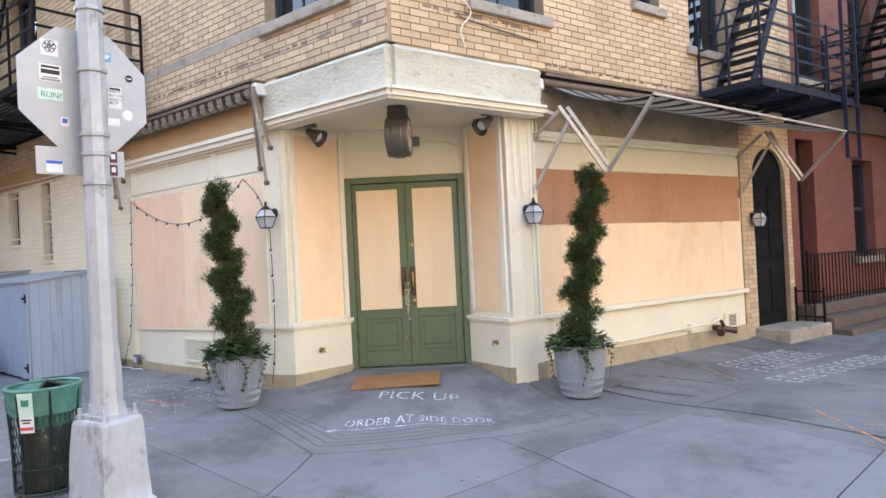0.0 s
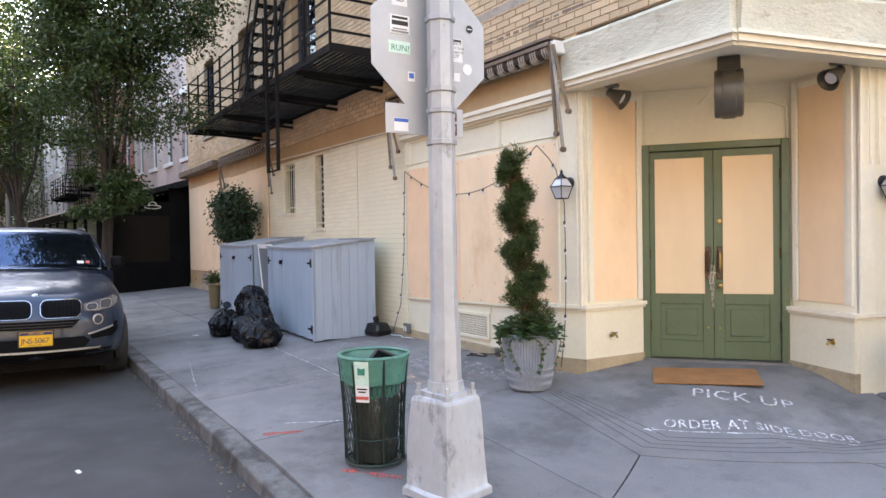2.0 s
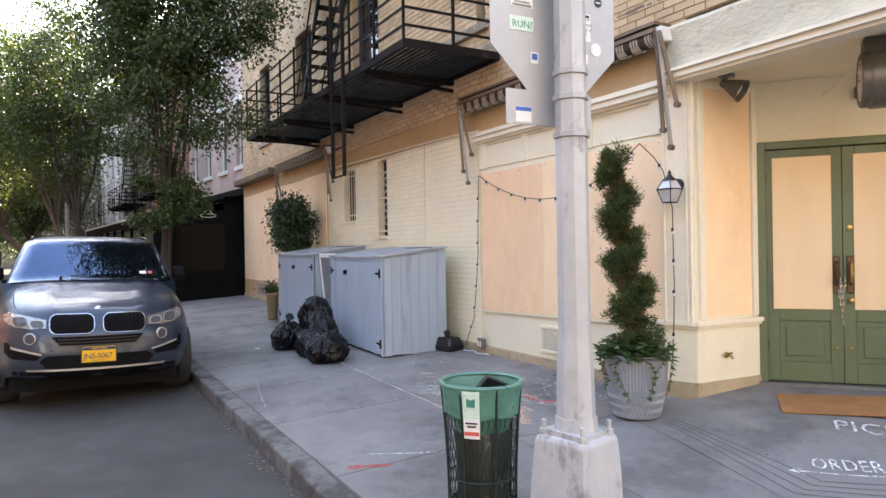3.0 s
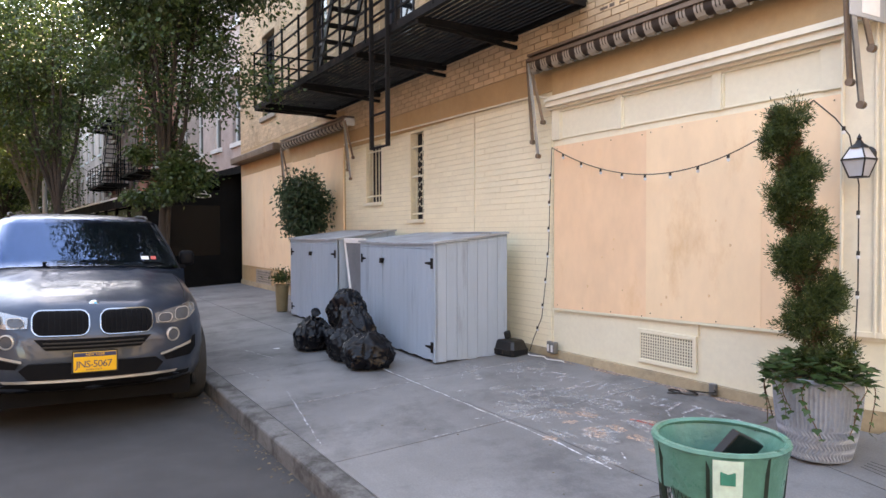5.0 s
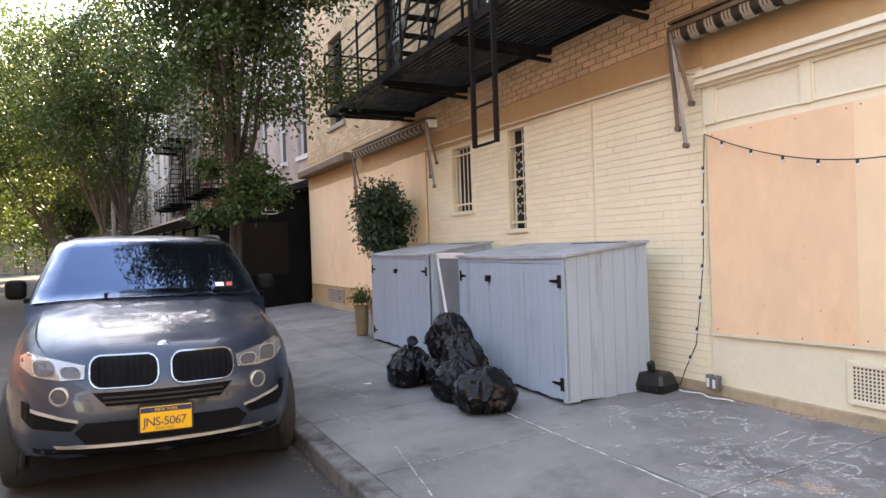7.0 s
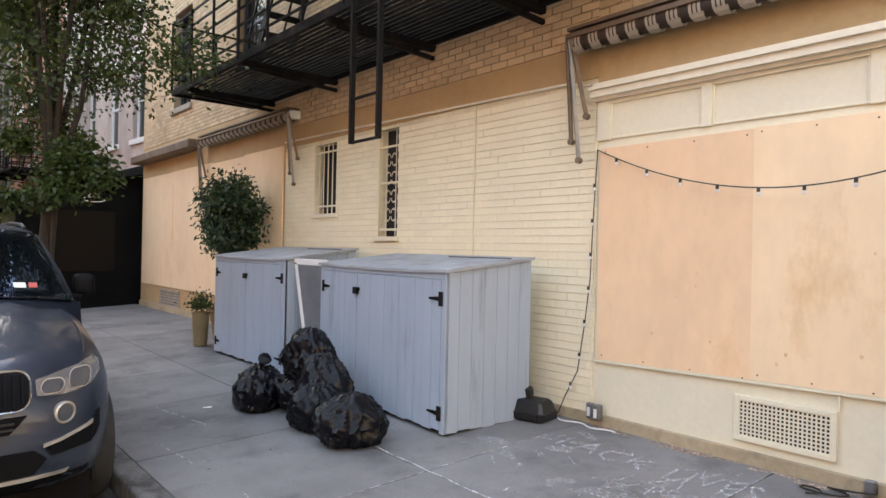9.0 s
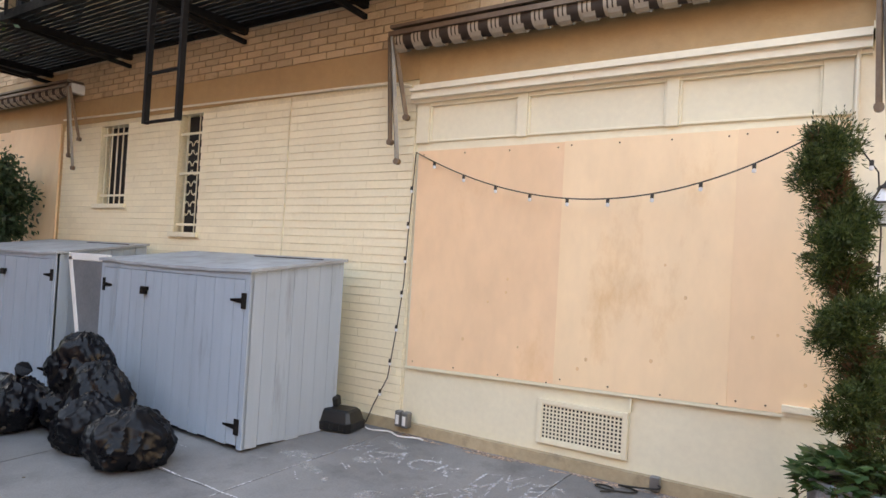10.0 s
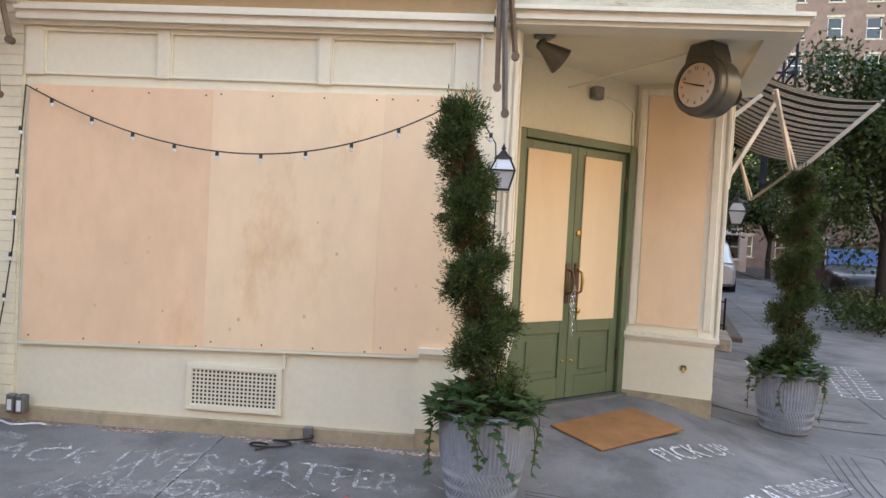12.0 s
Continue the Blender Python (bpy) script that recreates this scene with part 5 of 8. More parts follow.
# ---- fire escapes ----
def fire_escape(m, x0, x1, zf, depth, h, mt, ladder, label, stair=None, brackets=()):
    t = thing("fire_escape", label, "fire escape", m)
    y0, y1 = -depth, -0.06
    # deck slats run along the wall
    n = int(depth / 0.075)
    for i in range(n):
        y = y0 + 0.04 + (depth - 0.1) * i / n
        bm = B()
        box(bm, x0, x1, y, y + 0.048, zf - 0.012, zf)
        part("deck_slat", bm, mt, t)
    for a, b in (((x0, y0, zf), (x1, y0, zf)), ((x0, y1, zf), (x1, y1, zf)), ((x0, y0, zf), (x0, y1, zf)), ((x1, y0, zf), (x1, y1, zf))):
        part("deck_frame", bar(B(), a, b, 0.035, 0.09), mt, t)
    for x in brackets:
        bm = B()
        box(bm, x - 0.03, x + 0.03, y0, 0.05, zf - 0.09, zf - 0.014)
        bar(bm, (x, y0 + 0.1, zf - 0.09), (x, 0.0, zf - 0.16), 0.04)
        part("bracket", bm, mt, t)
    rails = [zf + h * q / 5 for q in range(1, 6)]
    for z in rails:
        th = 0.03
        part("front_rail", bar(B(), (x0, y0, z), (x1, y0, z), 0.012, th), mt, t)
        for x in (x0, x1):
            part("end_rail", bar(B(), (x, y0, z), (x, y1, z), 0.012, th), mt, t)
    nx = max(2, int((x1 - x0) / 0.75))
    for i in range(nx + 1):
        x = x0 + (x1 - x0) * i / nx
        part("post", bar(B(), (x, y0 - 0.012, zf), (x, y0 - 0.012, zf + h + 0.02), 0.03, 0.02), mt, t)
    for x in (x0, x1):
        part("post", bar(B(), (x, y1, zf), (x, y1, zf + h), 0.03), mt, t)
        part("post", bar(B(), (x, (y0 + y1) / 2, zf), (x, (y0 + y1) / 2, zf + h), 0.03), mt, t)
    if stair:
        sx0, sx1, zt = stair
        for y in (y1 - 0.05, y1 - 0.52):
            part("stringer", bar(B(), (sx0, y, zf), (sx1, y, zt), 0.03, 0.12), mt, t)
            part("stair_rail", bar(B(), (sx0, y, zf + 0.75), (sx1, y, zt + 0.75), 0.025), mt, t)
        nst = int((zt - zf) / 0.21)
        for i in range(1, nst):
            f = i / nst
            bm = B()
            box(bm, sx0 + (sx1 - sx0) * f - 0.1, sx0 + (sx1 - sx0) * f + 0.1, y1 - 0.52, y1 - 0.05, zf + (zt - zf) * f - 0.01, zf + (zt - zf) * f + 0.01)
            part("tread", bm, mt, t)
    if ladder:
        lx0, lx1, lz0, lz1 = ladder
        ly = y0 - 0.05
        for x in (lx0, lx1):
            part("ladder_side", bar(B(), (x, ly, lz0), (x, ly, lz1), 0.045, 0.03), mt, t)
        nr = int((lz1 - lz0) / 0.36)
        for i in range(nr + 1):
            z = lz0 + 0.01 + (lz1 - lz0) * i / nr
            part("rung", tube(B(), [(lx0, ly, z), (lx1, ly, z)], 0.013, 6), mt, t)
    return t


fire_escape(MS, -17.0, -9.95, 3.47, 1.28, 0.97, IRON, (-12.07, -11.66, 2.20, 5.9), "black iron fire escape with a drop ladder over the side street",
            (-16.0, -14.2, 6.4), (-16.4, -14.6, -12.63, -11.1))
fire_escape(MS, -17.0, -9.95, 6.55, 1.28, 0.97, IRON, None, "upper black iron fire escape landing", None, (-16.3, -14.5, -12.6))
fire_escape(MU, 4.7, 7.4, 3.12, 0.85, 0.95, BLUE_IRON, (6.9, 7.3, 2.3, 4.9), "dark blue-black iron fire escape over the avenue", (5.0, 6.6, 6.0), (5.1, 6.0, 7.0))
fire_escape(MR, 8.2, 13.0, 3.5, 1.0, 0.9, IRON, (8.4, 8.8, 2.6, 5.4), "black iron fire escape on the red house", (9.0, 11.2, 6.5), (8.6, 10.6, 12.6))

# ---- refuse sheds ----
def shed(m, w, d, hf, hb, split, label):
    """A painted plank bin shed with a sloping lid and two doors; origin at its front left foot, front along x."""
    t = thing("bin_shed", label, "shed", m, "bin sheds")
    n = 7
    for side in (0, 1):
        x0, x1 = (0, 0.02) if side == 0 else (w - 0.02, w)
        for i in range(n):
            bm = B()
            ya, yb = d * i / n + 0.0012, d * (i + 1) / n - 0.0012
            za, zb = hf + (hb - hf) * ya / d, hf + (hb - hf) * yb / d
            foot = 0.02 + 0.006 * ((i * 5) % 3)
            v = [bm.verts.new(p) for p in ((x0, ya, foot), (x1, ya, foot), (x1, yb, foot), (x0, yb, foot), (x0, ya, za), (x1, ya, za), (x1, yb, zb), (x0, yb, zb))]
            for f in ((0, 3, 2, 1), (4, 5, 6, 7), (0, 1, 5, 4), (1, 2, 6, 5), (2, 3, 7, 6), (3, 0, 4, 7)):
                bm.faces.new([v[q] for q in f])
            part("side_plank", bevelled(bm, 0.001, 1), SHED, t)
    bm = B()
    box(bm, 0.02, w - 0.02, d - 0.02, d, 0.02, hb)
    part("back_panel", bm, SHED, t)
    bm = B()
    box(bm, 0.0, w, -0.012, 0.02, hf - 0.05, hf)
    for x in (0.0, w - 0.05):
        box(bm, x, x + 0.05, -0.012, 0.02, 0.02, hf - 0.05)
    part("front_frame", bm, SHED, t)
    for a, b, hinge_left in ((0.055, split - 0.004, True), (split + 0.004, w - 0.055, False)):
        door_ = thing("door", "", "")
        door_.parent = t
        npl = max(2, int((b - a) / 0.11))
        bm = B()
        for i in range(npl):
            x0, x1 = a + (b - a) * i / npl, a + (b - a) * (i + 1) / npl
            box(bm, x0 + 0.0015, x1 - 0.0015, -0.014 - 0.0015 * (i % 2), 0.006, 0.03 + 0.006 * ((i * 5) % 3), hf - 0.055)
        bevelled(bm, 0.0015, 1)
        part("planks", bm, SHED, door_)
        for z in (0.17, hf - 0.2):
            bm = B()
            hx = a if hinge_left else b
            sg = 1 if hinge_left else -1
            box(bm, hx - 0.012 - 0.012 * (sg < 0), hx + 0.024, -0.022, -0.014, z - 0.055, z + 0.055)
            v = [bm.verts.new(p) for p in ((hx, -0.021, z - 0.02), (hx, -0.021, z + 0.02), (hx + sg * 0.15, -0.021, z + 0.008), (hx + sg * 0.15, -0.021, z - 0.008))]
            fc = bm.faces.new(v)
            bmesh.ops.solidify(bm, geom=[fc], thickness=0.005)
            part("strap_hinge", bm, IRON, door_, "black strap hinge")
    bm = B()
    box(bm, split - 0.05, split + 0.05, -0.03, -0.015, hf - 0.21, hf - 0.18)
    box(bm, split - 0.02, split + 0.04, -0.05, -0.02, hf - 0.24, hf - 0.185)
    part("latch", bm, IRON, t, "black hasp and padlock")
    bm = B()
    ov = 0.03
    a0, b0 = -ov, d + 0.01
    sl = (hb - hf) / d
    nl = 24
    rows_ = []
    for i in range(nl + 1):
        x = -ov + (w + 2 * ov) * i / nl
        wv = 0.002 * math.sin(i * 0.9) - 0.014 * math.sin(math.pi * i / nl)
        rows_.append([bm.verts.new((x, y, hf + sl * y + zz + (wv if y < 0.1 else 0))) for y, zz in ((a0, 0.004), (a0, 0.026), (b0, 0.026), (b0, 0.004))])
    for a, b in zip(rows_, rows_[1:]):
        for q in range(4):
            bm.faces.new((a[q], b[q], b[(q + 1) % 4], a[(q + 1) % 4]))
    bm.faces.new(rows_[0])
    bm.faces.new(rows_[-1][::-1])
    part("lid", bm, SHED_TOP, t, "worn grey sloping lid")
    bm = B()
    box(bm, w * 0.55, w - 0.08, d - 0.16, d - 0.15, hf + sl * (d - 0.15) + 0.027, hf + sl * (d - 0.15) + 0.034)
    part("lid_seam", bm, DARK, t)
    return t


shed(pose(-13.05, 3.66, gz(-12, 3.6), 0, 0, -2.5), 2.05, 0.88, 1.24, 1.34, 0.72, "grey-blue painted plank bin shed with a sloping lid")
shed(pose(-15.85, 3.66, gz(-14.5, 3.7), 0, 0, 0), 2.0, 0.9, 1.26, 1.38, 0.98, "second grey-blue plank bin shed with closed doors")
fr = thing("leaning_frame", "old white door frame racked askew between the sheds", "frame", pose(-13.36, 3.73, gz(-13.4, 3.7)))
TOPF = 1.25
for a, b in (((0, 0, 0), (-0.37, 0, TOPF)), ((0.25, 0, 0), (0.25, 0, TOPF)), ((-0.40, 0, TOPF), (0.28, 0, TOPF))):
    part("rail", bevelled(bar(B(), a, b, 0.035, 0.065), 0.004, 1), WHITE, fr)
bm = B()
prism(bm, [(0.02, 0.02), (0.23, 0.02), (0.23, TOPF - 0.02), (-0.35, TOPF - 0.02)], 0.004, 0.014, pose(0, 0, 0, 90, 0, 0))
part("panel", bm, mat("dull_grey_board", (0.15, 0.16, 0.175), 0.7), fr, "dull grey panel")

# ---- rubbish bags ----
def bag(loc, sx, sy, sz, seed, neck=True, label="full black plastic rubbish bag on the pavement"):
    t = thing("trash_bag", label, "trash bag", pose(*loc, 0, 0, seed * 67), "rubbish bags")
    bm = B()
    bmesh.ops.create_icosphere(bm, subdivisions=5, radius=1.0)
    off = Vector((seed * 3.7, seed * 1.9, seed * 5.1))
    for v in bm.verts:
        p = v.co.normalized()
        n1 = noise.noise(p * 1.6 + off) * 0.16
        az = math.atan2(p.y, p.x) + 0.35 * noise.noise(p * 2.2 + off * 4)
        ring_ = Vector((math.cos(az), math.sin(az), 0))
        rid = 1 - abs(noise.noise(Vector((p.x * 2.4, p.y * 2.4, p.z * 1.5)) + off * 2)) * 1.6
        fold = 1 - abs(noise.noise(ring_ * 3.4 + Vector((0, 0, p.z * 0.8)) + off * 3)) * 2.2
        fold2 = 1 - abs(noise.noise(ring_ * 8.0 + Vector((0, 0, p.z * 1.6)) + off * 5)) * 2.2
        crease = 1 - abs(noise.noise(Vector((p.x * 5, p.y * 5, p.z * 7)) + off * 7)) * 2.4
        r = 0.84 + n1 + 0.09 * max(0, rid) ** 2 + 0.085 * max(0, fold) ** 2 + 0.035 * max(0, fold2) ** 2 + 0.03 * max(0, crease) ** 2
        z = p.z * r
        if z < -0.55:
            z = -0.55 + (z + 0.55) * 0.15
        k_ = 1.0 - 0.25 * max(0, z) ** 2
        v.co = Vector((p.x * r * sx * k_, p.y * r * sy * k_, (z + 0.62) * sz * 0.64))
    part("film", bm, BAG, t, smooth=True)
    if neck:
        bm = B()
        tp = Vector((0, 0, sz * 0.92))
        pts = [tp + Vector((0, 0, -0.05)), tp + Vector((0.01, 0, 0.03)), tp + Vector((0.04, 0.02, 0.08)), tp + Vector((0.07, 0.03, 0.10))]
        tube(bm, pts, [0.05, 0.022, 0.045, 0.06], 9)
        for v in bm.verts:
            v.co += Vector((noise.noise(v.co * 30), noise.noise(v.co * 30 + off), 0)) * 0.012
        part("knot", bm, BAG, t, "tied neck")
    return t


for (x, y), s_, sd, nk, dz in (((-11.40, 2.99), (0.245, 0.235, 0.35), 1, False, 0), ((-11.86, 2.98), (0.20, 0.22, 0.36), 2, False, 0), ((-12.03, 3.13), (0.225, 0.215, 0.52), 3, False, 0), ((-12.44, 3.20), (0.24, 0.24, 0.36), 6, False, 0), ((-12.42, 3.20), (0.215, 0.215, 0.44), 4, False, 0.265), ((-12.80, 2.92), (0.27, 0.23, 0.36), 5, True, 0)):
    bag((x, y, gz(x, y) - 0.003 + dz), s_[0] * 1.15, s_[1] * 1.15, s_[2] * 1.06, sd, nk)

# ---- rodent bait box at the wall ----
bx = thing("bait_box", "black plastic rodent bait box by the wall", "bait box", pose(-10.93, 4.43, gz(-10.93, 4.40), 0, 0, 12))
bm = B()
loft_ = [(0.0, 0.17, 0.115), (0.012, 0.19, 0.135), (0.07, 0.195, 0.14), (0.075, 0.185, 0.13), (0.15, 0.16, 0.105), (0.165, 0.14, 0.09)]
rows_ = [[bm.verts.new((x * sx, y * sy, z)) for sx, sy in ((-1, -0.8), (-0.85, -1), (0.85, -1), (1, -0.8), (1, 0.8), (0.85, 1), (-0.85, 1), (-1, 0.8))] for z, x, y in loft_]
for r0, r1 in zip(rows_, rows_[1:]):
    for q in range(8):
        bm.faces.new((r0[q], r0[(q + 1) % 8], r1[(q + 1) % 8], r1[q]))
bm.faces.new(rows_[0][::-1])
bm.faces.new(rows_[-1])
part("body", bm, BLACK, bx)
for q in range(4):
    bm = B()
    box(bm, -0.155 + 0.085 * q, -0.115 + 0.085 * q, -0.142, -0.125, 0.02, 0.07)
    bevelled(bm, 0.006, 1)
    part("rib", bm, BLACK, bx)
bm = B()
box(bm, -0.13, 0.0, 0.0, 0.075, 0.0, 0.085, pose(0, 0, 0.155, 14, 0, 0))
bevelled(bm, 0.012, 1)
part("lid_flap", bm, BLACK, bx)

# ---- zinc planters with spiral cedars and ivy ----
def planter(loc, lean, seed, label, height=1.62):
    t = thing("planter", label, "planter", pose(*loc), "spiral cedar planters")
    prof = [(0.17, 0.0), (0.185, 0.01), (0.215, 0.14), (0.238, 0.30), (0.245, 0.42), (0.24, 0.47), (0.252, 0.48), (0.252, 0.50), (0.235, 0.50), (0.22, 0.44)]
    bm = B()
    seg = 120
    rings = []
    prof2 = []
    for (r0, z0), (r1, z1) in zip(prof, prof[1:]):
        nst = max(1, int(abs(z1 - z0) / 0.0125))
        for q in range(nst):
            prof2.append((r0 + (r1 - r0) * q / nst, z0 + (z1 - z0) * q / nst))
    prof2.append(prof[-1])
    for r, z in prof2:
        amp = 0.0032 if 0.02 < z < 0.465 else 0.0
        rings.append([bm.verts.new(((r + amp * (1 if (k // 1) % 2 else -1) * (1 if amp else 0)) * math.cos((k + (0.9 * math.sin(z * 90) if z < 0.2 else 0)) * math.tau / seg),
                                    (r + amp * (1 if (k // 1) % 2 else -1) * (1 if amp else 0)) * math.sin((k + (0.9 * math.sin(z * 90) if z < 0.2 else 0)) * math.tau / seg), z)) for k in range(seg)])
    for a, b in zip(rings, rings[1:]):
        for k in range(seg):
            bm.faces.new((a[k], a[(k + 1) % seg], b[(k + 1) % seg], b[k]))
    bm.faces.new(rings[0][::-1])
    part("pot", bm, PLANTER, t, "fluted weathered zinc pot")
    part("soil", lathe(B(), [(0.001, 0.44), (0.225, 0.44), (0.225, 0.46), (0.001, 0.465)], 24), SOIL, t)
    tr = thing("spiral_cedar", "green cedar clipped into a spiral, ivy at its foot", "topiary", pose(*loc), "spiral cedars")
    rng = np.random.default_rng(seed)
    lv = Vector((lean[0], lean[1], 0))

    def axis(f):
        return lv * f ** 1.3
    pts = [Vector((0, 0, 0.44)) + axis(q / 12) + Vector((0, 0, height * q / 12)) for q in range(12)]
    part("stem", tube(B(), pts, [0.018 - 0.001 * q for q in range(12)], 8), TWIG, tr, smooth=True)
    P, D = [], []
    turns, start = 4.4, (4.9 if seed == 3 else seed)
    for tuft in range(520):
        f = rng.uniform(0.0, 1.0) ** 0.95
        ang = f * math.tau * turns + start
        rc = 0.066 * (1 - 0.25 * f)
        rt = 0.158 * (1 - 0.30 * f) * rng.uniform(0.72, 1.12)
        c = axis(f) + Vector((math.cos(ang) * rc, math.sin(ang) * rc, 0.52 + f * (height - 0.06)))
        dv = Vector(rng.normal(size=3)).normalized()
        tip = c + Vector((dv.x * rt, dv.y * rt, dv.z * rt * 0.74))
        grow = (dv * 0.8 + Vector((0, 0, 0.55)) + Vector(rng.normal(size=3)) * 0.25).normalized()
        tr_ = rng.uniform(0.022, 0.045)
        for q in range(115):
            e_ = Vector(rng.normal(size=3)) * tr_ * 0.55
            P.append(tip + e_ - dv * abs(rng.normal()) * 0.03)
            D.append(grow * 0.8 + e_ * 22 + Vector(rng.normal(size=3)) * 0.5)
    for q in range(3500):
        f = rng.uniform(0.0, 1.0) ** 0.95
        ang = f * math.tau * turns + start
        rc = 0.07 * (1 - 0.25 * f)
        c = axis(f) + Vector((math.cos(ang) * rc, math.sin(ang) * rc, 0.52 + f * (height - 0.06)))
        dv = Vector(rng.normal(size=3)).normalized()
        P.append(c + dv * 0.10 * (1 - 0.3 * f) * rng.uniform(0.3, 1.0))
        D.append(dv + Vector((0, 0, 0.4)))
    me = leaves("foliage", np.array(P), np.array(D), 0.028, 0.0065, LEAF_CEDAR, 0.1, seed)
    fo = new("foliage", me)
    fo.parent = tr
    P, D = [], []
    for q in range(1500):
        f = rng.uniform(0.02, 0.98)
        ang = f * math.tau * turns + start + math.pi + rng.normal() * 0.5
        c = axis(f) + Vector((math.cos(ang) * 0.05, math.sin(ang) * 0.05, 0.52 + f * (height - 0.06)))
        P.append(c)
        D.append(Vector((math.cos(ang), math.sin(ang), 0.6)) + Vector(rng.normal(size=3)) * 0.4)
    me = leaves("dry_twig", np.array(P), np.array(D), 0.06, 0.006, TWIG, 0.1, seed + 5)
    ob = new("dry_twig", me)
    ob.parent = tr
    # ivy: five-pointed leaves spilling over the rim, and trailing stems
    bm = B()

    def ivy(p, d, s):
        d = d.normalized()
        side = d.cross(Vector((0, 0, 1)) if abs(d.z) < 0.9 else Vector((1, 0, 0))).normalized()
        nrm = side.cross(d)
        tilt = Vector(rng.normal(size=3)) * 0.25
        side = (side + tilt).normalized()
        shape = ((0.0, 0.0), (0.42, 0.05), (0.50, 0.38), (0.28, 0.45), (0.0, 1.0), (-0.28, 0.45), (-0.50, 0.38), (-0.42, 0.05))
        vs = [bm.verts.new(p + side * (a * s) + d * (b * s) + nrm * (-0.18 * abs(a) * s)) for a, b in shape]
        bm.faces.new(vs)
    for q in range(330):
        a = rng.uniform(0, math.tau)
        r = 0.06 + 0.24 * rng.uniform() ** 0.6
        z = 0.47 + 0.16 * (1 - r / 0.3) + rng.uniform(-0.02, 0.09)
        p = Vector((math.cos(a) * r, math.sin(a) * r, z))
        ivy(p, Vector((math.cos(a), math.sin(a), rng.uniform(-0.5, 0.5))), rng.uniform(0.05, 0.085))
    trails = []
    for q in range(11):
        a = rng.uniform(0, math.tau)
        ln = rng.uniform(0.12, 0.38)
        prev = []
        for i in range(9):
            f = i / 8
            r = 0.22 + 0.09 * min(1, f * 2.5) - 0.02 * f
            p = Vector((math.cos(a + 0.25 * math.sin(3 * f + q)) * r, math.sin(a + 0.25 * math.sin(3 * f + q)) * r, 0.51 + 0.05 * math.sin(f * 3) - ln * f))
            prev.append(p)
            ivy(p, Vector((math.cos(a), math.sin(a), -0.7)) + Vector(rng.normal(size=3)) * 0.4, rng.uniform(0.035, 0.06))
        trails.append(prev)
    part("ivy", bm, LEAF_IVY, tr, "dark green ivy spilling over the rim")
    for prev in trails:
        part("ivy_stem", tube(B(), prev, 0.003, 4), TWIG, tr)
    return t


planter((-7.40, 4.16, gz(-7.40, 4.16) + 0.004), (-0.25, 0.0), 3, "fluted zinc planter holding a spiral cedar by the entrance", 1.68)
planter((-4.88, 6.32, gz(-4.88, 6.32) + 0.004), (0.14, 0.20), 8, "fluted zinc planter holding a spiral cedar on the avenue side", 1.71)

# ---- pole with its cast base and the back of a stop sign ----
PX, PY = -5.98, 2.32
PZ = gz(PX, PY)
pole = thing("sign_pole", "battered grey painted steel pole on a square cast base", "pole", pose(PX, PY, PZ, 0, 0, 12))
bm = B()
rows_ = []
for hw, z in ((0.185, 0.0), (0.185, 0.04), (0.168, 0.06), (0.145, 0.50), (0.14, 0.55), (0.13, 0.57), (0.115, 0.575), (0.115, 0.60)):
    ring_ = []
    for sx, sy in ((-1, -1), (0, -1), (1, -1), (1, 0), (1, 1), (0, 1), (-1, 1), (-1, 0)):
        ring_.append(bm.verts.new((sx * hw, sy * hw, z)))
    rows_.append(ring_)
for a, b in zip(rows_, rows_[1:]):
    for q in range(8):
        bm.faces.new((a[q], a[(q + 1) % 8], b[(q + 1) % 8], b[q]))
bm.faces.new(rows_[0][::-1])
bm.faces.new(rows_[-1])
bmesh.ops.subdivide_edges(bm, edges=bm.edges[:], cuts=3, use_grid_fill=True)
for v in bm.verts:
    v.co += Vector((noise.noise(v.co * 5), noise.noise(v.co * 5 + Vector((9, 0, 0))), 0.4 * noise.noise(v.co * 6))) * 0.014
part("cast_base", bm, GALV, pole, "dented square cast iron base, paint flaking", smooth=True)
for i, (x, y) in enumerate(((-0.115, -0.105), (0.115, -0.105), (0.115, 0.105), (-0.115, 0.105))):
    part("bolt", lathe(B(), [(0.022, 0.57), (0.022, 0.60), (0.012, 0.60), (0.012, 0.64), (0.001, 0.645)], 6, Matrix.Translation((x, y, 0))), GALV, pole)
bm = B()
tube(bm, [(0, 0, 0.59), (0, 0, 0.9), (0, 0, 1.05), (0, 0, 5.6)], [0.096, 0.09, 0.079, 0.071], 8)
part("shaft", bm, GALV, pole, "eight-sided shaft")
for z in (2.02, 2.2, 2.32, 2.72, 3.1):
    part("band", lathe(B(), [(0.08, -0.016), (0.088, -0.012), (0.088, 0.012), (0.08, 0.016)], 8, Matrix.Translation((0, 0, z))), SIGN_BACK, pole, "steel clamp band")
part("shaft_cover", lathe(B(), [(0.108, 0.585), (0.102, 0.66), (0.097, 0.66)], 8), GALV, pole)
stop = thing("stop_sign_back", "bare aluminium back of an octagonal stop sign with stickers", "sign", Matrix.Translation((PX, PY, 2.38)) @ pose(0, 0, 0, 0, 0, 88))
RS = 0.4125
bm = B()
oct_ = [(RS * math.cos(radians(22.5 + 45 * q)), RS * math.sin(radians(22.5 + 45 * q))) for q in range(8)]
prism(bm, oct_, -0.002, 0.002, pose(0, 0.115, 0, 90, 0, 0))
bevelled(bm, 0.001, 1)
part("plate", bm, SIGN_BACK, stop)


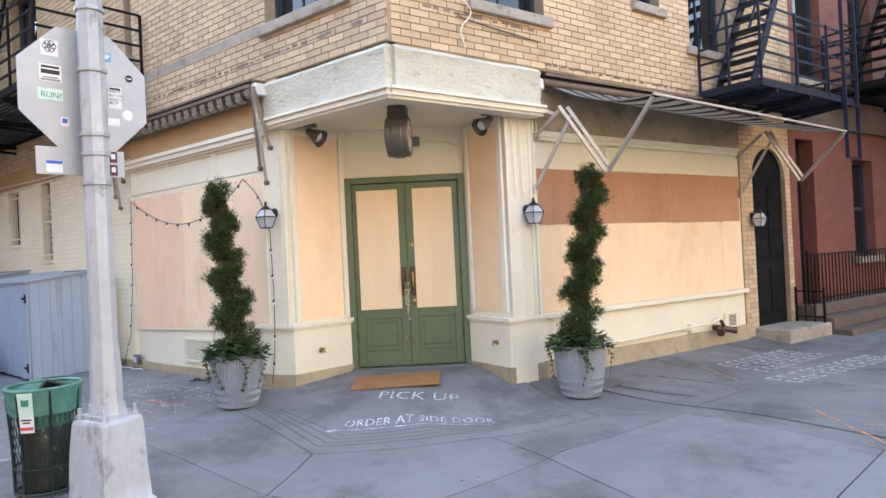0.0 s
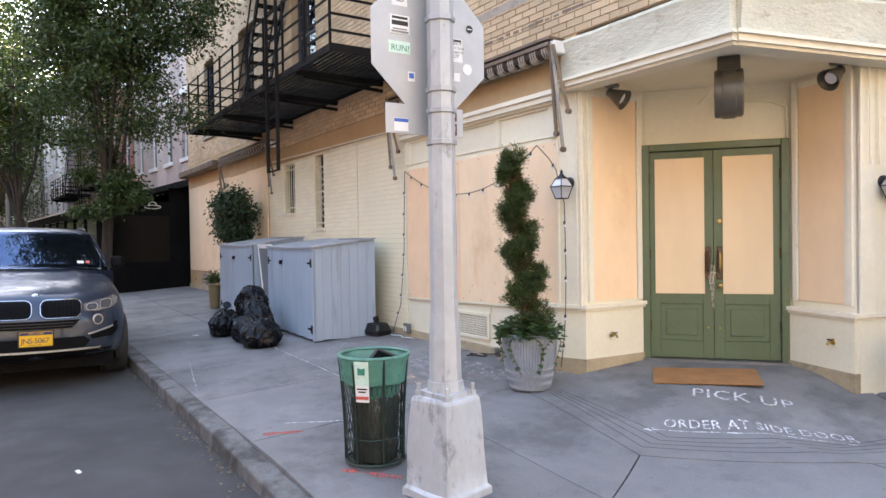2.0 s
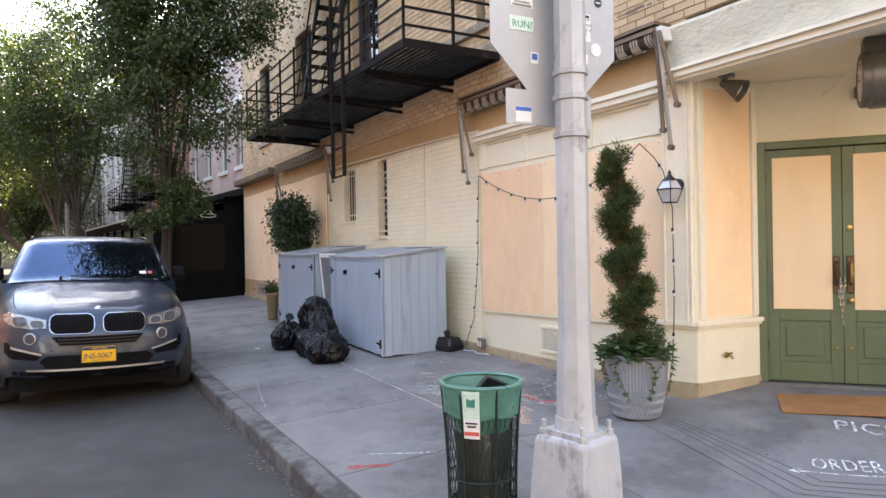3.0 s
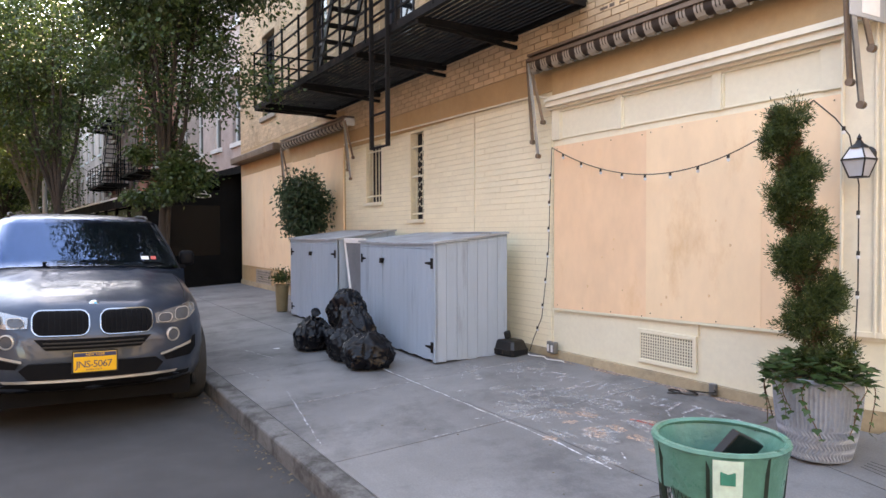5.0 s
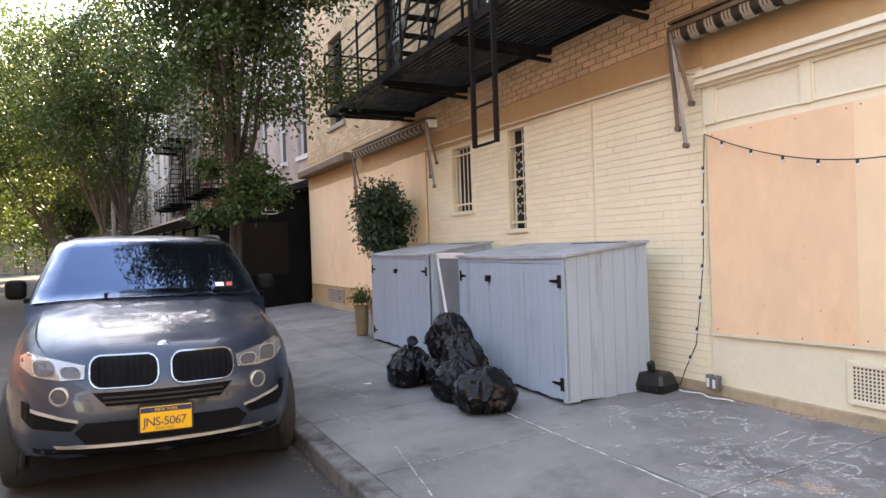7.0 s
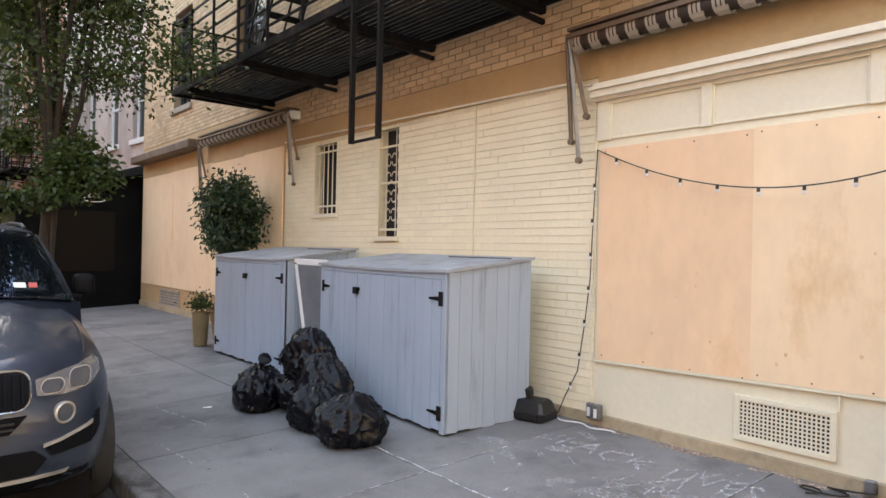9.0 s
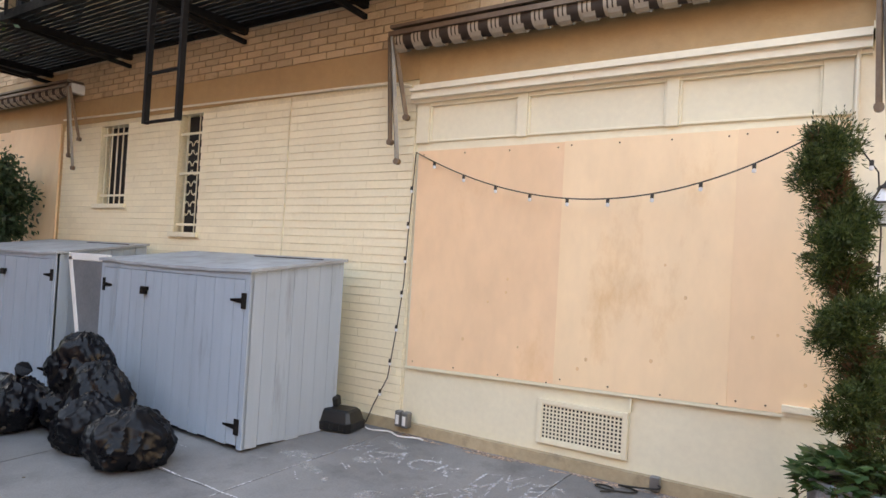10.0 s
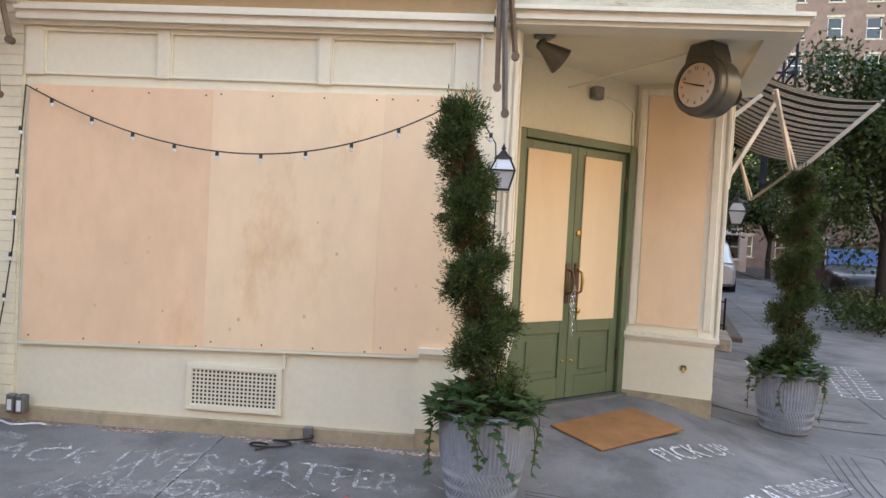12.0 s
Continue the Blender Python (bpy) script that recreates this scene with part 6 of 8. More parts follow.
def sticker(x, z, w, h, material, name="sticker", lab=""):
    bm = B()
    box(bm, x - w / 2, x + w / 2, 0.1105, 0.1118, z - h / 2, z + h / 2)
    return part(name, bm, material, stop, lab)


PALE_BLUE = mat("blue_sticker", (0.10, 0.42, 0.62), 0.5, bump=0)
MINT = mat("mint_sticker", (0.55, 0.72, 0.62), 0.5, bump=0)
TEAL = mat("teal_ink", (0.02, 0.22, 0.15), 0.5, bump=0)
RED_BLACK = mat("dark_red_sticker", (0.10, 0.01, 0.012), 0.5, bump=0)
YELLOW = mat("yellow_sticker", (0.75, 0.55, 0.03), 0.5, bump=0)
BLUE_INK = mat("blue_ink", (0.03, 0.12, 0.42), 0.5, bump=0)
FACE = pose(0, 0, 0, 90, 0, 0)


def ink(text, x, z, size, material=BLACK):
    text_part("print", text, size, material, stop, Matrix.Translation((x, 0.1098, z)) @ FACE, 0.0003)


def inkbar(x, z, w, h, material=BLACK):
    bm = B()
    box(bm, x - w / 2, x + w / 2, 0.1095, 0.1104, z - h / 2, z + h / 2)
    part("print_bar", bm, material, stop)


sticker(-0.20, 0.24, 0.10, 0.10, WHITE, lab="white sticker with a black flower outline")
for q in range(6):
    a = q * math.tau / 6
    pts = [(-0.20 + 0.022 * math.cos(a) + 0.016 * math.cos(b * 0.7), 0.1095, 0.25 + 0.022 * math.sin(a) + 0.016 * math.sin(b * 0.7)) for b in range(10)]
    part("print", tube(B(), pts, 0.0022, 4), BLACK, stop)
sticker(-0.20, 0.085, 0.125, 0.105, WHITE, lab="white sticker printed with black lettering")
inkbar(-0.20, 0.122, 0.10, 0.014)
inkbar(-0.20, 0.092, 0.105, 0.026)
inkbar(-0.20, 0.058, 0.09, 0.008, GREY_METAL)
inkbar(-0.20, 0.043, 0.11, 0.012, GREY_METAL)
sticker(-0.205, -0.045, 0.14, 0.07, MINT, lab="mint sticker with teal lettering")
ink("RUN?", -0.26, -0.066, 0.05, TEAL)
sticker(-0.13, -0.205, 0.045, 0.055, WHITE)
inkbar(-0.13, -0.2, 0.032, 0.03, BLUE_INK)
sticker(0.135, 0.245, 0.058, 0.058, PALE_BLUE, lab="blue sticker with a white heart")
bm = B()
prism(bm, [(0.0, -0.018), (0.02, 0.004), (0.016, 0.014), (0.006, 0.014), (0.0, 0.008), (-0.006, 0.014), (-0.016, 0.014), (-0.02, 0.004)], 0.0, 0.0008, Matrix.Translation((0.135, 0.1104, 0.245)) @ FACE)
part("print", bm, WHITE, stop)
bm = lathe(B(), [(0.001, 0), (0.024, 0), (0.024, 0.001), (0.001, 0.001)], 20, Matrix.Translation((0.275, 0.111, 0.125)) @ FACE)
part("sticker", bm, BLACK, stop, "round black sticker")
inkbar(0.275, 0.125, 0.03, 0.006, WHITE)
sticker(0.18, -0.015, 0.085, 0.14, WHITE, lab="white sticker with black slogan")
for q, tx in enumerate(("NEED IT", "BUT YOU", "WANT IT", "BUY")):
    ink(tx, 0.142, 0.018 - q * 0.026, 0.021 if q < 3 else 0.03)
inkbar(0.18, 0.043, 0.07, 0.014)
bm = lathe(B(), [(0.001, 0), (0.034, 0), (0.034, 0.001), (0.001, 0.001)], 20, Matrix.Translation((0.255, 0.111, -0.12)) @ FACE)
part("sticker", bm, WHITE, stop, "round white sticker")
sticker(0.165, -0.175, 0.075, 0.05, WHITE)
plate2 = thing("street_plate_back", "small bare metal plate on the pole with stickers", "sign", Matrix.Translation((PX, PY, 1.93)) @ pose(0, 0, 0, 0, 0, 88))
bm = B()
box(bm, -0.30, 0.22, 0.112, 0.116, -0.085, 0.085)
bevelled(bm, 0.0015, 1)
part("plate", bm, SIGN_BACK, plate2)
for x, z, w_, h_, mt_ in ((-0.2, -0.035, 0.09, 0.075, WHITE), (-0.2, -0.01, 0.09, 0.02, BLUE_INK), (0.15, 0.045, 0.05, 0.07, RED_BLACK), (0.15, -0.04, 0.05, 0.07, RED_BLACK), (0.105, 0.0, 0.035, 0.06, YELLOW)):
    bm = B()
    box(bm, x - w_ / 2, x + w_ / 2, 0.1105 - (0.001 if mt_ is BLUE_INK else 0), 0.112, z - h_ / 2, z + h_ / 2)
    part("sticker", bm, mt_, plate2)
for z in (0.045, -0.04):
    bm = B()
    box(bm, 0.137, 0.163, 0.1095, 0.1105, z - 0.012, z + 0.02)
    part("print_bar", bm, WHITE, plate2)
up = thing("street_sign", "street name blade high on the pole", "sign", Matrix.Translation((PX, PY, 3.36)) @ pose(0, 0, 0, 0, -6, -25))
bm = B()
box(bm, 0.09, 0.85, -0.003, 0.003, -0.02, 0.16)
bevelled(bm, 0.001, 1)
part("plate", bm, SIGN_BACK, up)

# ---- wire litter basket ----
CXY = (-6.64, 2.20)
can = thing("litter_basket", "green wire mesh litter basket with a green liner", "trash can", pose(*CXY, gz(*CXY), 0, 0, 40) @ Matrix.Diagonal((0.95, 0.95, 0.885, 1)))


def can_r(z):
    return 0.198 + 0.039 * (z / 0.78) ** 2


bm = B()
nst = 40
for q in range(nst):
    for sgn in (-1, 1):
        pts = []
        for i in range(15):
            z = 0.02 + 0.74 * i / 14
            a = (q / nst) * math.tau + sgn * i * 0.062
            pts.append((can_r(z) * math.cos(a), can_r(z) * math.sin(a), z))
        tube(bm, pts, 0.0021, 3, caps=False)
part("mesh", bm, CAN_MESH, can, "dark green expanded metal")["kind"] = "stuff"
for z, r_ in ((0.02, 0.012), (0.2, 0.006), (0.78, 0.014)):
    pts = [(can_r(z) * math.cos(q / 32 * math.tau), can_r(z) * math.sin(q / 32 * math.tau), z) for q in range(33)]
    part("hoop", tube(B(), pts, r_, 6, caps=False), CAN_MESH if z < 0.7 else GREEN_BAG, can)
for q in range(7):
    a = q / 7 * math.tau
    pts = [(can_r(z) * math.cos(a) * 1.01, can_r(z) * math.sin(a) * 1.01, z) for z in np.linspace(0.02, 0.78, 8)]
    part("upright", tube(B(), pts, 0.009, 4), CAN_MESH, can)
bm = B()
rr = []
for z, k_ in ((0.595, 1.012), (0.64, 1.022), (0.71, 1.022), (0.78, 1.045), (0.79, 1.0), (0.74, 0.93), (0.60, 0.86), (0.45, 0.7)):
    ring_ = []
    for q in range(48):
        a = q / 48 * math.tau
        r_ = can_r(min(z, 0.78)) * k_ + 0.006 * noise.noise(Vector((math.cos(a) * 4, math.sin(a) * 4, z * 7)))
        zz = z + (0.02 * noise.noise(Vector((math.cos(a) * 2, math.sin(a) * 2, 5))) if z < 0.6 else 0)
        ring_.append(bm.verts.new((r_ * math.cos(a), r_ * math.sin(a), zz)))
    rr.append(ring_)
for a, b in zip(rr, rr[1:]):
    for q in range(48):
        bm.faces.new((a[q], a[(q + 1) % 48], b[(q + 1) % 48], b[q]))
part("liner", bm, GREEN_BAG, can, "translucent green plastic liner", smooth=True)
bm = lathe(B(), [(0.165, 0.03), (0.165, 0.2), (0.185, 0.5), (0.14, 0.58), (0.001, 0.60)], 24)
for v in bm.verts:
    v.co *= 0.93 + 0.06 * noise.noise(v.co * 9)
part("rubbish", bm, mat("mixed_rubbish", (0.022, 0.026, 0.02), 0.5, var=0.5, scale=9, fine=25, col2=(0.28, 0.27, 0.22), amount=0.22, patch=9), can, "rubbish showing through the mesh", smooth=True)
bm = B()
box(bm, -0.13, 0.10, -0.02, 0.015, 0.0, 0.22, Matrix.Translation((-0.02, 0.02, 0.60)) @ pose(0, 0, 0, 28, 25, 60))
bevelled(bm, 0.004, 1)
part("cardboard", bm, BLACK, can, "black cardboard box sticking out")
sm = pose(0, 0, 0, 0, 0, 3)
for z0, z1, mt_, lb in ((0.60, 0.77, MINT, "green and white label"), (0.48, 0.60, WHITE, "white fine notice")):
    bm = B()
    nn = 6
    c_ = []
    for i in range(nn + 1):
        a = -math.pi / 2 + (-0.2 + 0.4 * i / nn)
        c_.append([bm.verts.new(((can_r(z) * 1.03 + 0.012) * math.cos(a), (can_r(z) * 1.03 + 0.012) * math.sin(a), z)) for z in (z0, z1)])
    for a, b in zip(c_, c_[1:]):
        bm.faces.new((a[0], b[0], b[1], a[1]))
    lab_ = part("label_plate", bm, mt_, can, lb, m=sm)
for z, h_, w_, mt_ in ((0.575, 0.010, 0.07, BLACK), (0.555, 0.010, 0.05, BLACK), (0.512, 0.022, 0.085, RED_INK), (0.70, 0.05, 0.05, TEAL)):
    bm = B()
    rr_ = can_r(z) * 1.03 + 0.0135
    box(bm, -w_ / 2, w_ / 2, -rr_ - 0.0005, -rr_ + 0.001, z - h_ / 2, z + h_ / 2)
    part("print_bar", bm, mt_, can, m=sm)

# ---- potted fig and small pot by the far storefront ----
def fig(loc, seed):
    t = thing("fig_tree", "round-headed potted fig tree beside the sheds", "potted tree", pose(*loc))
    part("pot", lathe(B(), [(0.17, 0), (0.20, 0.02), (0.26, 0.42), (0.28, 0.43), (0.28, 0.46), (0.25, 0.46), (0.24, 0.40)], 28, close=False), mat("ochre_pot", (0.28, 0.19, 0.10), 0.8), t, smooth=True)
    part("soil", lathe(B(), [(0.001, 0.40), (0.24, 0.40), (0.24, 0.41), (0.001, 0.415)], 16), SOIL, t)
    rng = np.random.default_rng(seed)
    part("trunk", tube(B(), [(0, 0, 0.4), (0.03, 0, 0.9), (0, 0.02, 1.4), (0.05, 0, 1.9)], [0.03, 0.025, 0.02, 0.012], 8), PALE_BARK, t, smooth=True)
    for q in range(7):
        a = q * 2.4
        part("branch", tube(B(), [(0.02, 0, 1.3 + 0.05 * q), (0.2 * math.cos(a), 0.2 * math.sin(a), 1.6 + 0.06 * q), (0.4 * math.cos(a), 0.4 * math.sin(a), 1.8 + 0.06 * q)], [0.012, 0.008, 0.004], 5), PALE_BARK, t)
    P, D = [], []
    for c in range(85):
        cv = Vector(rng.normal(size=3)).normalized() * (rng.uniform() ** 0.4)
        cc = Vector((cv.x * 0.42, cv.y * 0.36, 1.85 + cv.z * 0.58))
        for q in range(100):
            p = cc + Vector(rng.normal(size=3)) * 0.10
            P.append(p)
            D.append(Vector(rng.normal(size=3)) * 0.6 + Vector((cv.x * 0.4, cv.y * 0.4, -0.5)))
    ob = new("crown", leaves("crown", np.array(P), np.array(D), 0.085, 0.038, LEAF_POT, 0.15, seed))
    ob.parent = t
    return t


fig((-16.65, 4.15, gz(-16.65, 4.15)), 5)
ps = thing("potted_shrub", "small green shrub in an ochre pot", "potted plant", pose(-16.5, 3.7, gz(-16.5, 3.7)) @ Matrix.Diagonal((0.62, 0.62, 0.72, 1)))
part("pot", lathe(B(), [(0.13, 0), (0.15, 0.02), (0.19, 0.62), (0.21, 0.63), (0.21, 0.66), (0.18, 0.66), (0.17, 0.6)], 24, close=False), mat("ochre_glaze", (0.20, 0.15, 0.08), 0.5), ps, smooth=True)
rng = np.random.default_rng(4)
P = np.array([[rng.normal() * 0.13, rng.normal() * 0.13, 0.72 + abs(rng.normal()) * 0.13] for _ in range(700)])
ob = new("foliage", leaves("foliage", P, rng.normal(size=(700, 3)) + np.array([0, 0, 0.5]), 0.08, 0.035, LEAF_TREE, 0.15, 3))
ob.parent = ps

# ---- parked cars ----
TYRE = mat("tyre_rubber", (0.018, 0.018, 0.018), 0.8, var=0.2)
PLASTIC = mat("black_trim_plastic", (0.014, 0.014, 0.015), 0.55, var=0.15)
HEAD_GLASS = mat("headlight_reflector", (0.34, 0.345, 0.355), 0.2, metal=0.7, var=0.2, fine=15, bump=0.2)
SCREEN = glassy("windscreen_glass", (0.008, 0.009, 0.010), 0.015)
# high IOR and blue specular tint put a blue sky sheen into the reflections
SCREEN.node_tree.nodes["Principled BSDF"].inputs["IOR"].default_value = 2.5
SCREEN.node_tree.nodes["Principled BSDF"].inputs["Specular Tint"].default_value = (0.17, 0.46, 1.0, 1)
TRIM_BLACK = mat("matt_black_plastic", (0.005, 0.005, 0.006), 0.7, var=0.2, spec=0.1, bump=0)
TRIM_CHROME = mat("dulled_chrome", (0.42, 0.43, 0.45), 0.2, metal=1.0, var=0.05, bump=0)
LENS = glassy("dark_lamp_lens", (0.07, 0.075, 0.085), 0.06)
PLATE_Y = mat("plate_yellow", (0.80, 0.42, 0.02), 0.4, var=0.04, bump=0)
PLATE_B = mat("plate_blue", (0.02, 0.03, 0.09), 0.4, bump=0)


def car_paint(name, col):
    return mat(name, col, 0.40, metal=0.55, var=0.03, fine=200, bump=0.0, coat=0.42)


def loft(bm, secs, closed=False):
    """Skin through sections of equally many points."""
    rows_ = [[bm.verts.new(p) for p in s] for s in secs]
    for a, b in zip(rows_, rows_[1:]):
        for q in range(len(a) - (0 if closed else 1)):
            bm.faces.new((a[q], a[(q + 1) % len(a)], b[(q + 1) % len(a)], b[q]))
    return rows_


def body_section(x, w, zb, zt, nose=0.0, crease=0.02):
    """A half section mirrored: from the middle of the floor round to the middle of the hood."""
    h = zt - zb
    half = [(0.0, zb), (w * 0.72, zb), (w * 0.93, zb + 0.04 * h), (w * 0.985, zb + 0.16 * h), (w, zb + 0.36 * h), (w * 0.992, zb + 0.55 * h), (w * 0.975, zb + 0.68 * h),
            (w * 0.945, zb + 0.80 * h), (w * 0.89, zb + 0.90 * h), (w * 0.80, zb + 0.962 * h), (w * 0.62, zt - 0.012 * h), (w * 0.47, zt + crease), (w * 0.38, zt + crease * 0.4), (w * 0.2, zt + crease * 0.8), (0.0, zt + crease)]
    pts = [Vector((x - nose * (y / w) ** 2, y, z)) for y, z in half]
    return pts + [Vector((p.x, -p.y, p.z)) for p in pts[-2:0:-1]]


def wheel(parent, x, y, r=0.375, w=0.26):
    ty = part("tyre", lathe(B(), [(r * 0.66, -w / 2), (r * 0.94, -w / 2), (r, -w * 0.36), (r, w * 0.36), (r * 0.94, w / 2), (r * 0.66, w / 2)], 40, Matrix.Translation((x, y, r)) @ pose(0, 0, 0, 90)), TYRE, parent, smooth=True)
    rim = part("rim", lathe(B(), [(0.06, w * 0.36), (r * 0.6, w * 0.30), (r * 0.68, w * 0.44), (r * 0.68, -w * 0.44), (r * 0.6, -w * 0.3), (0.06, -w * 0.36)], 30, Matrix.Translation((x, y, r)) @ pose(0, 0, 0, 90), close=False), GREY_METAL, parent, smooth=True)
    sg = 1 if y > 0 else -1
    for q in range(10):
        a = q * math.tau / 10
        part("spoke", bar(B(), (x, y + sg * w * 0.40, r), (x + math.cos(a) * r * 0.66, y + sg * w * 0.40, r + math.sin(a) * r * 0.66), 0.03, 0.045), PALE_METAL, rim)


def suv(m, paint, label, detail=True):
    t = thing("parked_suv", label, "car", m)
    S = [(0.015, 0.60, 0.42, 0.74, 0.10), (-0.03, 0.74, 0.36, 0.84, 0.16), (-0.07, 0.80, 0.34, 0.93, 0.2), (-0.12, 0.83, 0.33, 0.99, 0.22), (-0.20, 0.86, 0.31, 1.03, 0.2), (-0.34, 0.90, 0.30, 1.065, 0.14), (-0.55, 0.945, 0.29, 1.11, 0.07),
         (-0.85, 0.965, 0.28, 1.17, 0.03), (-1.15, 0.965, 0.28, 1.225, 0), (-1.45, 0.96, 0.28, 1.27, 0), (-1.7, 0.96, 0.28, 1.24, 0), (-2.6, 0.965, 0.28, 1.20, 0), (-3.6, 0.97, 0.28, 1.20, 0), (-4.3, 0.955, 0.30, 1.18, 0), (-4.7, 0.90, 0.34, 1.12, 0), (-4.85, 0.80, 0.42, 1.04, 0)]
    bm = B()
    rows_ = loft(bm, [body_section(x, w, zb, zt, ns, 0.02 if x < -0.1 else 0.006) for x, w, zb, zt, ns in S], True)
    bm.faces.new(rows_[0])
    bm.faces.new(rows_[-1][::-1])
    body = part("body", bm, paint, t, smooth=True)
    for v in body.data.polygons:
        v.use_smooth = True
    # black block added below the body so the gap under the car stays dark
    part("underbody", box(B(), -4.5, -0.30, -0.78, 0.78, 0.19, 0.36), TRIM_BLACK, t)
    # cabin
    bm = B()
    C_ = [(-1.40, 0.91, 0.875, 1.28), (-1.75, 0.90, 0.81, 1.525), (-2.12, 0.89, 0.735, 1.745), (-2.4, 0.885, 0.715, 1.785), (-3.0, 0.88, 0.705, 1.81), (-3.8, 0.88, 0.69, 1.785), (-4.35, 0.86, 0.66, 1.72), (-4.62, 0.82, 0.66, 1.40), (-4.76, 0.80, 0.72, 1.1)]
    secs = []
    for x, wb, wt, z in C_:
        half = [(wb, 1.10), (wt + 0.03, z - 0.085), (wt, z - 0.035), (wt * 0.86, z - 0.006), (wt * 0.5, z + 0.012), (0, z + 0.018)]
        pts = [Vector((x + (0.10 * (1 - (y / wb) ** 2) if x > -2.2 else 0), y, max(zz, 1.1))) for y, zz in half]
        secs.append(pts + [Vector((p.x, -p.y, p.z)) for p in pts[-2::-1]])
    rows_ = loft(bm, secs)
    part("roof", bm, paint, t, smooth=True)
    # windscreen and side glass lie just proud of the cabin
    bm = B()
    secs = []
    for f in np.linspace(-0.06, 0.95, 9):
        x, z, w = -1.40 + (-2.12 + 1.40) * f, 1.28 + (1.745 - 1.28) * f, 0.845 + (0.69 - 0.845) * f
        secs.append([Vector((x + 0.10 * (1 - (y / 0.9) ** 2) + 0.02, y, z + 0.036 - 0.03 * abs(y / w) ** 2.5)) for y in np.linspace(-w, w, 13)])
    loft(bm, secs)
    bmesh.ops.solidify(bm, geom=bm.faces[:], thickness=0.004)
    ws = part("windscreen", bm, SCREEN, t, "dark windscreen with a blue-tinted sky reflection", smooth=True)
    bm = B()
    secs = []
    for y in np.linspace(-0.90, 0.90, 19):
        xw, zw = -1.357 + 0.10 * (1 - (y / 0.9) ** 2) + 0.02, 1.288 - 0.03 * min(1.0, abs(y / 0.854)) ** 2.5
        hz = float(np.interp(abs(y), [0.0, 0.6, 0.77, 0.86, 0.91], [1.235, 1.232, 1.195, 1.135, 1.05]))
        secs.append([Vector((xw - 0.012, y, zw - 0.008)), Vector((xw + 0.03, y, zw * 0.55 + hz * 0.45 - 0.006)), Vector((xw + 0.11, y, hz - 0.014))])
    loft(bm, secs)
    bmesh.ops.solidify(bm, geom=bm.faces[:], thickness=0.004)
    part("cowl", bm, paint, t, smooth=True)

    def flank(x):
        return float(np.interp(-x, [-s_[0] for s_ in S], [s_[1] - s_[4] for s_ in S]))
    for sg in (-1, 1):
        for x0, x1, x2, x3 in ((-1.72, -2.72, -2.18, -2.74), (-2.80, -3.72, -2.82, -3.66), (-3.80, -4.45, -3.76, -4.2)):
            bm = B()
            v = [bm.verts.new(p) for p in ((x0, sg * 0.897, 1.25), (x1, sg * 0.897, 1.25), (x3, sg * 0.755, 1.68), (x2, sg * 0.755, 1.68))]
            bm.faces.new(v)
            bmesh.ops.solidify(bm, geom=bm.faces[:], thickness=0.006)
            part("side_window", bm, SCREEN, t)
        part("roof_rail", tube(B(), [(-2.3, sg * 0.665, 1.765), (-2.5, sg * 0.67, 1.80), (-3.2, sg * 0.672, 1.825), (-4.1, sg * 0.65, 1.795), (-4.2, sg * 0.64, 1.75)], 0.014, 8), PLASTIC, t, smooth=True)
        mi = part("mirror", bevelled(box(B(), -1.85, -1.72, 0.93 if sg > 0 else -1.08, 1.08 if sg > 0 else -0.93, 1.27, 1.43), 0.04, 3), TRIM_BLACK, t, smooth=True)
        part("mirror_foot", bevelled(box(B(), -1.80, -1.73, sg * 0.86 if sg > 0 else -0.95, 0.99 if sg > 0 else -0.84, 1.24, 1.28), 0.01, 1), TRIM_BLACK, mi)
        for x in (-0.93, -3.86):
            wheel(t, x, sg * 0.852)
            bm = B()
            pts = [(x + 0.43 * math.cos(radians(a)), sg * (flank(x + 0.43 * math.cos(radians(a))) - 0.012), 0.375 + 0.43 * math.sin(radians(a))) for a in range(-20, 201, 10)]
            tube(bm, pts, 0.022, 6)
            part("wheel_arch", bm, PLASTIC, t)
            # black sheet stands in for the shaded wheel well, the flank is closed
            bm = B()
            rim_ = [bm.verts.new((x + 0.42 * math.cos(radians(a)), sg * (flank(x + 0.42 * math.cos(radians(a))) + 0.004), 0.375 + 0.42 * math.sin(radians(a)))) for a in range(-30, 211, 12)]
            hub_ = bm.verts.new((x, sg * (flank(x) + 0.004), 0.35))
            for a_, b_ in zip(rim_, rim_[1:]):
                bm.faces.new((hub_, a_, b_))
            bmesh.ops.solidify(bm, geom=bm.faces[:], thickness=0.006)
            part("arch_shadow", bm, TRIM_BLACK, t)
    if not detail:
        return t

    fine = []
    for (a, b) in zip(S[:9], S[1:10]):
        for q in range(14):
            f = q / 14
            fine.append(tuple(p + (r - p) * f for p, r in zip(a, b)))

    def smooth_nx(y, z):
        """How far forward the nose lies at this width and height."""
        y = abs(y)
        for x, w, zb, zt, ns in fine:
            sec = body_section(0, w, zb, zt)[:15]
            if not zb <= z <= zt + 0.006:
                continue
            for p, r in zip(sec[1:], sec[2:]):
                if p.z <= z <= r.z:
                    lim = p.y + (r.y - p.y) * (z - p.z) / max(1e-6, r.z - p.z)
                    if y <= lim:
                        return x - ns * (y / w) ** 2
                    break
            else:
                if z >= sec[9].z and y <= sec[9].y:
                    return x - ns * (y / w) ** 2
        return -1.0

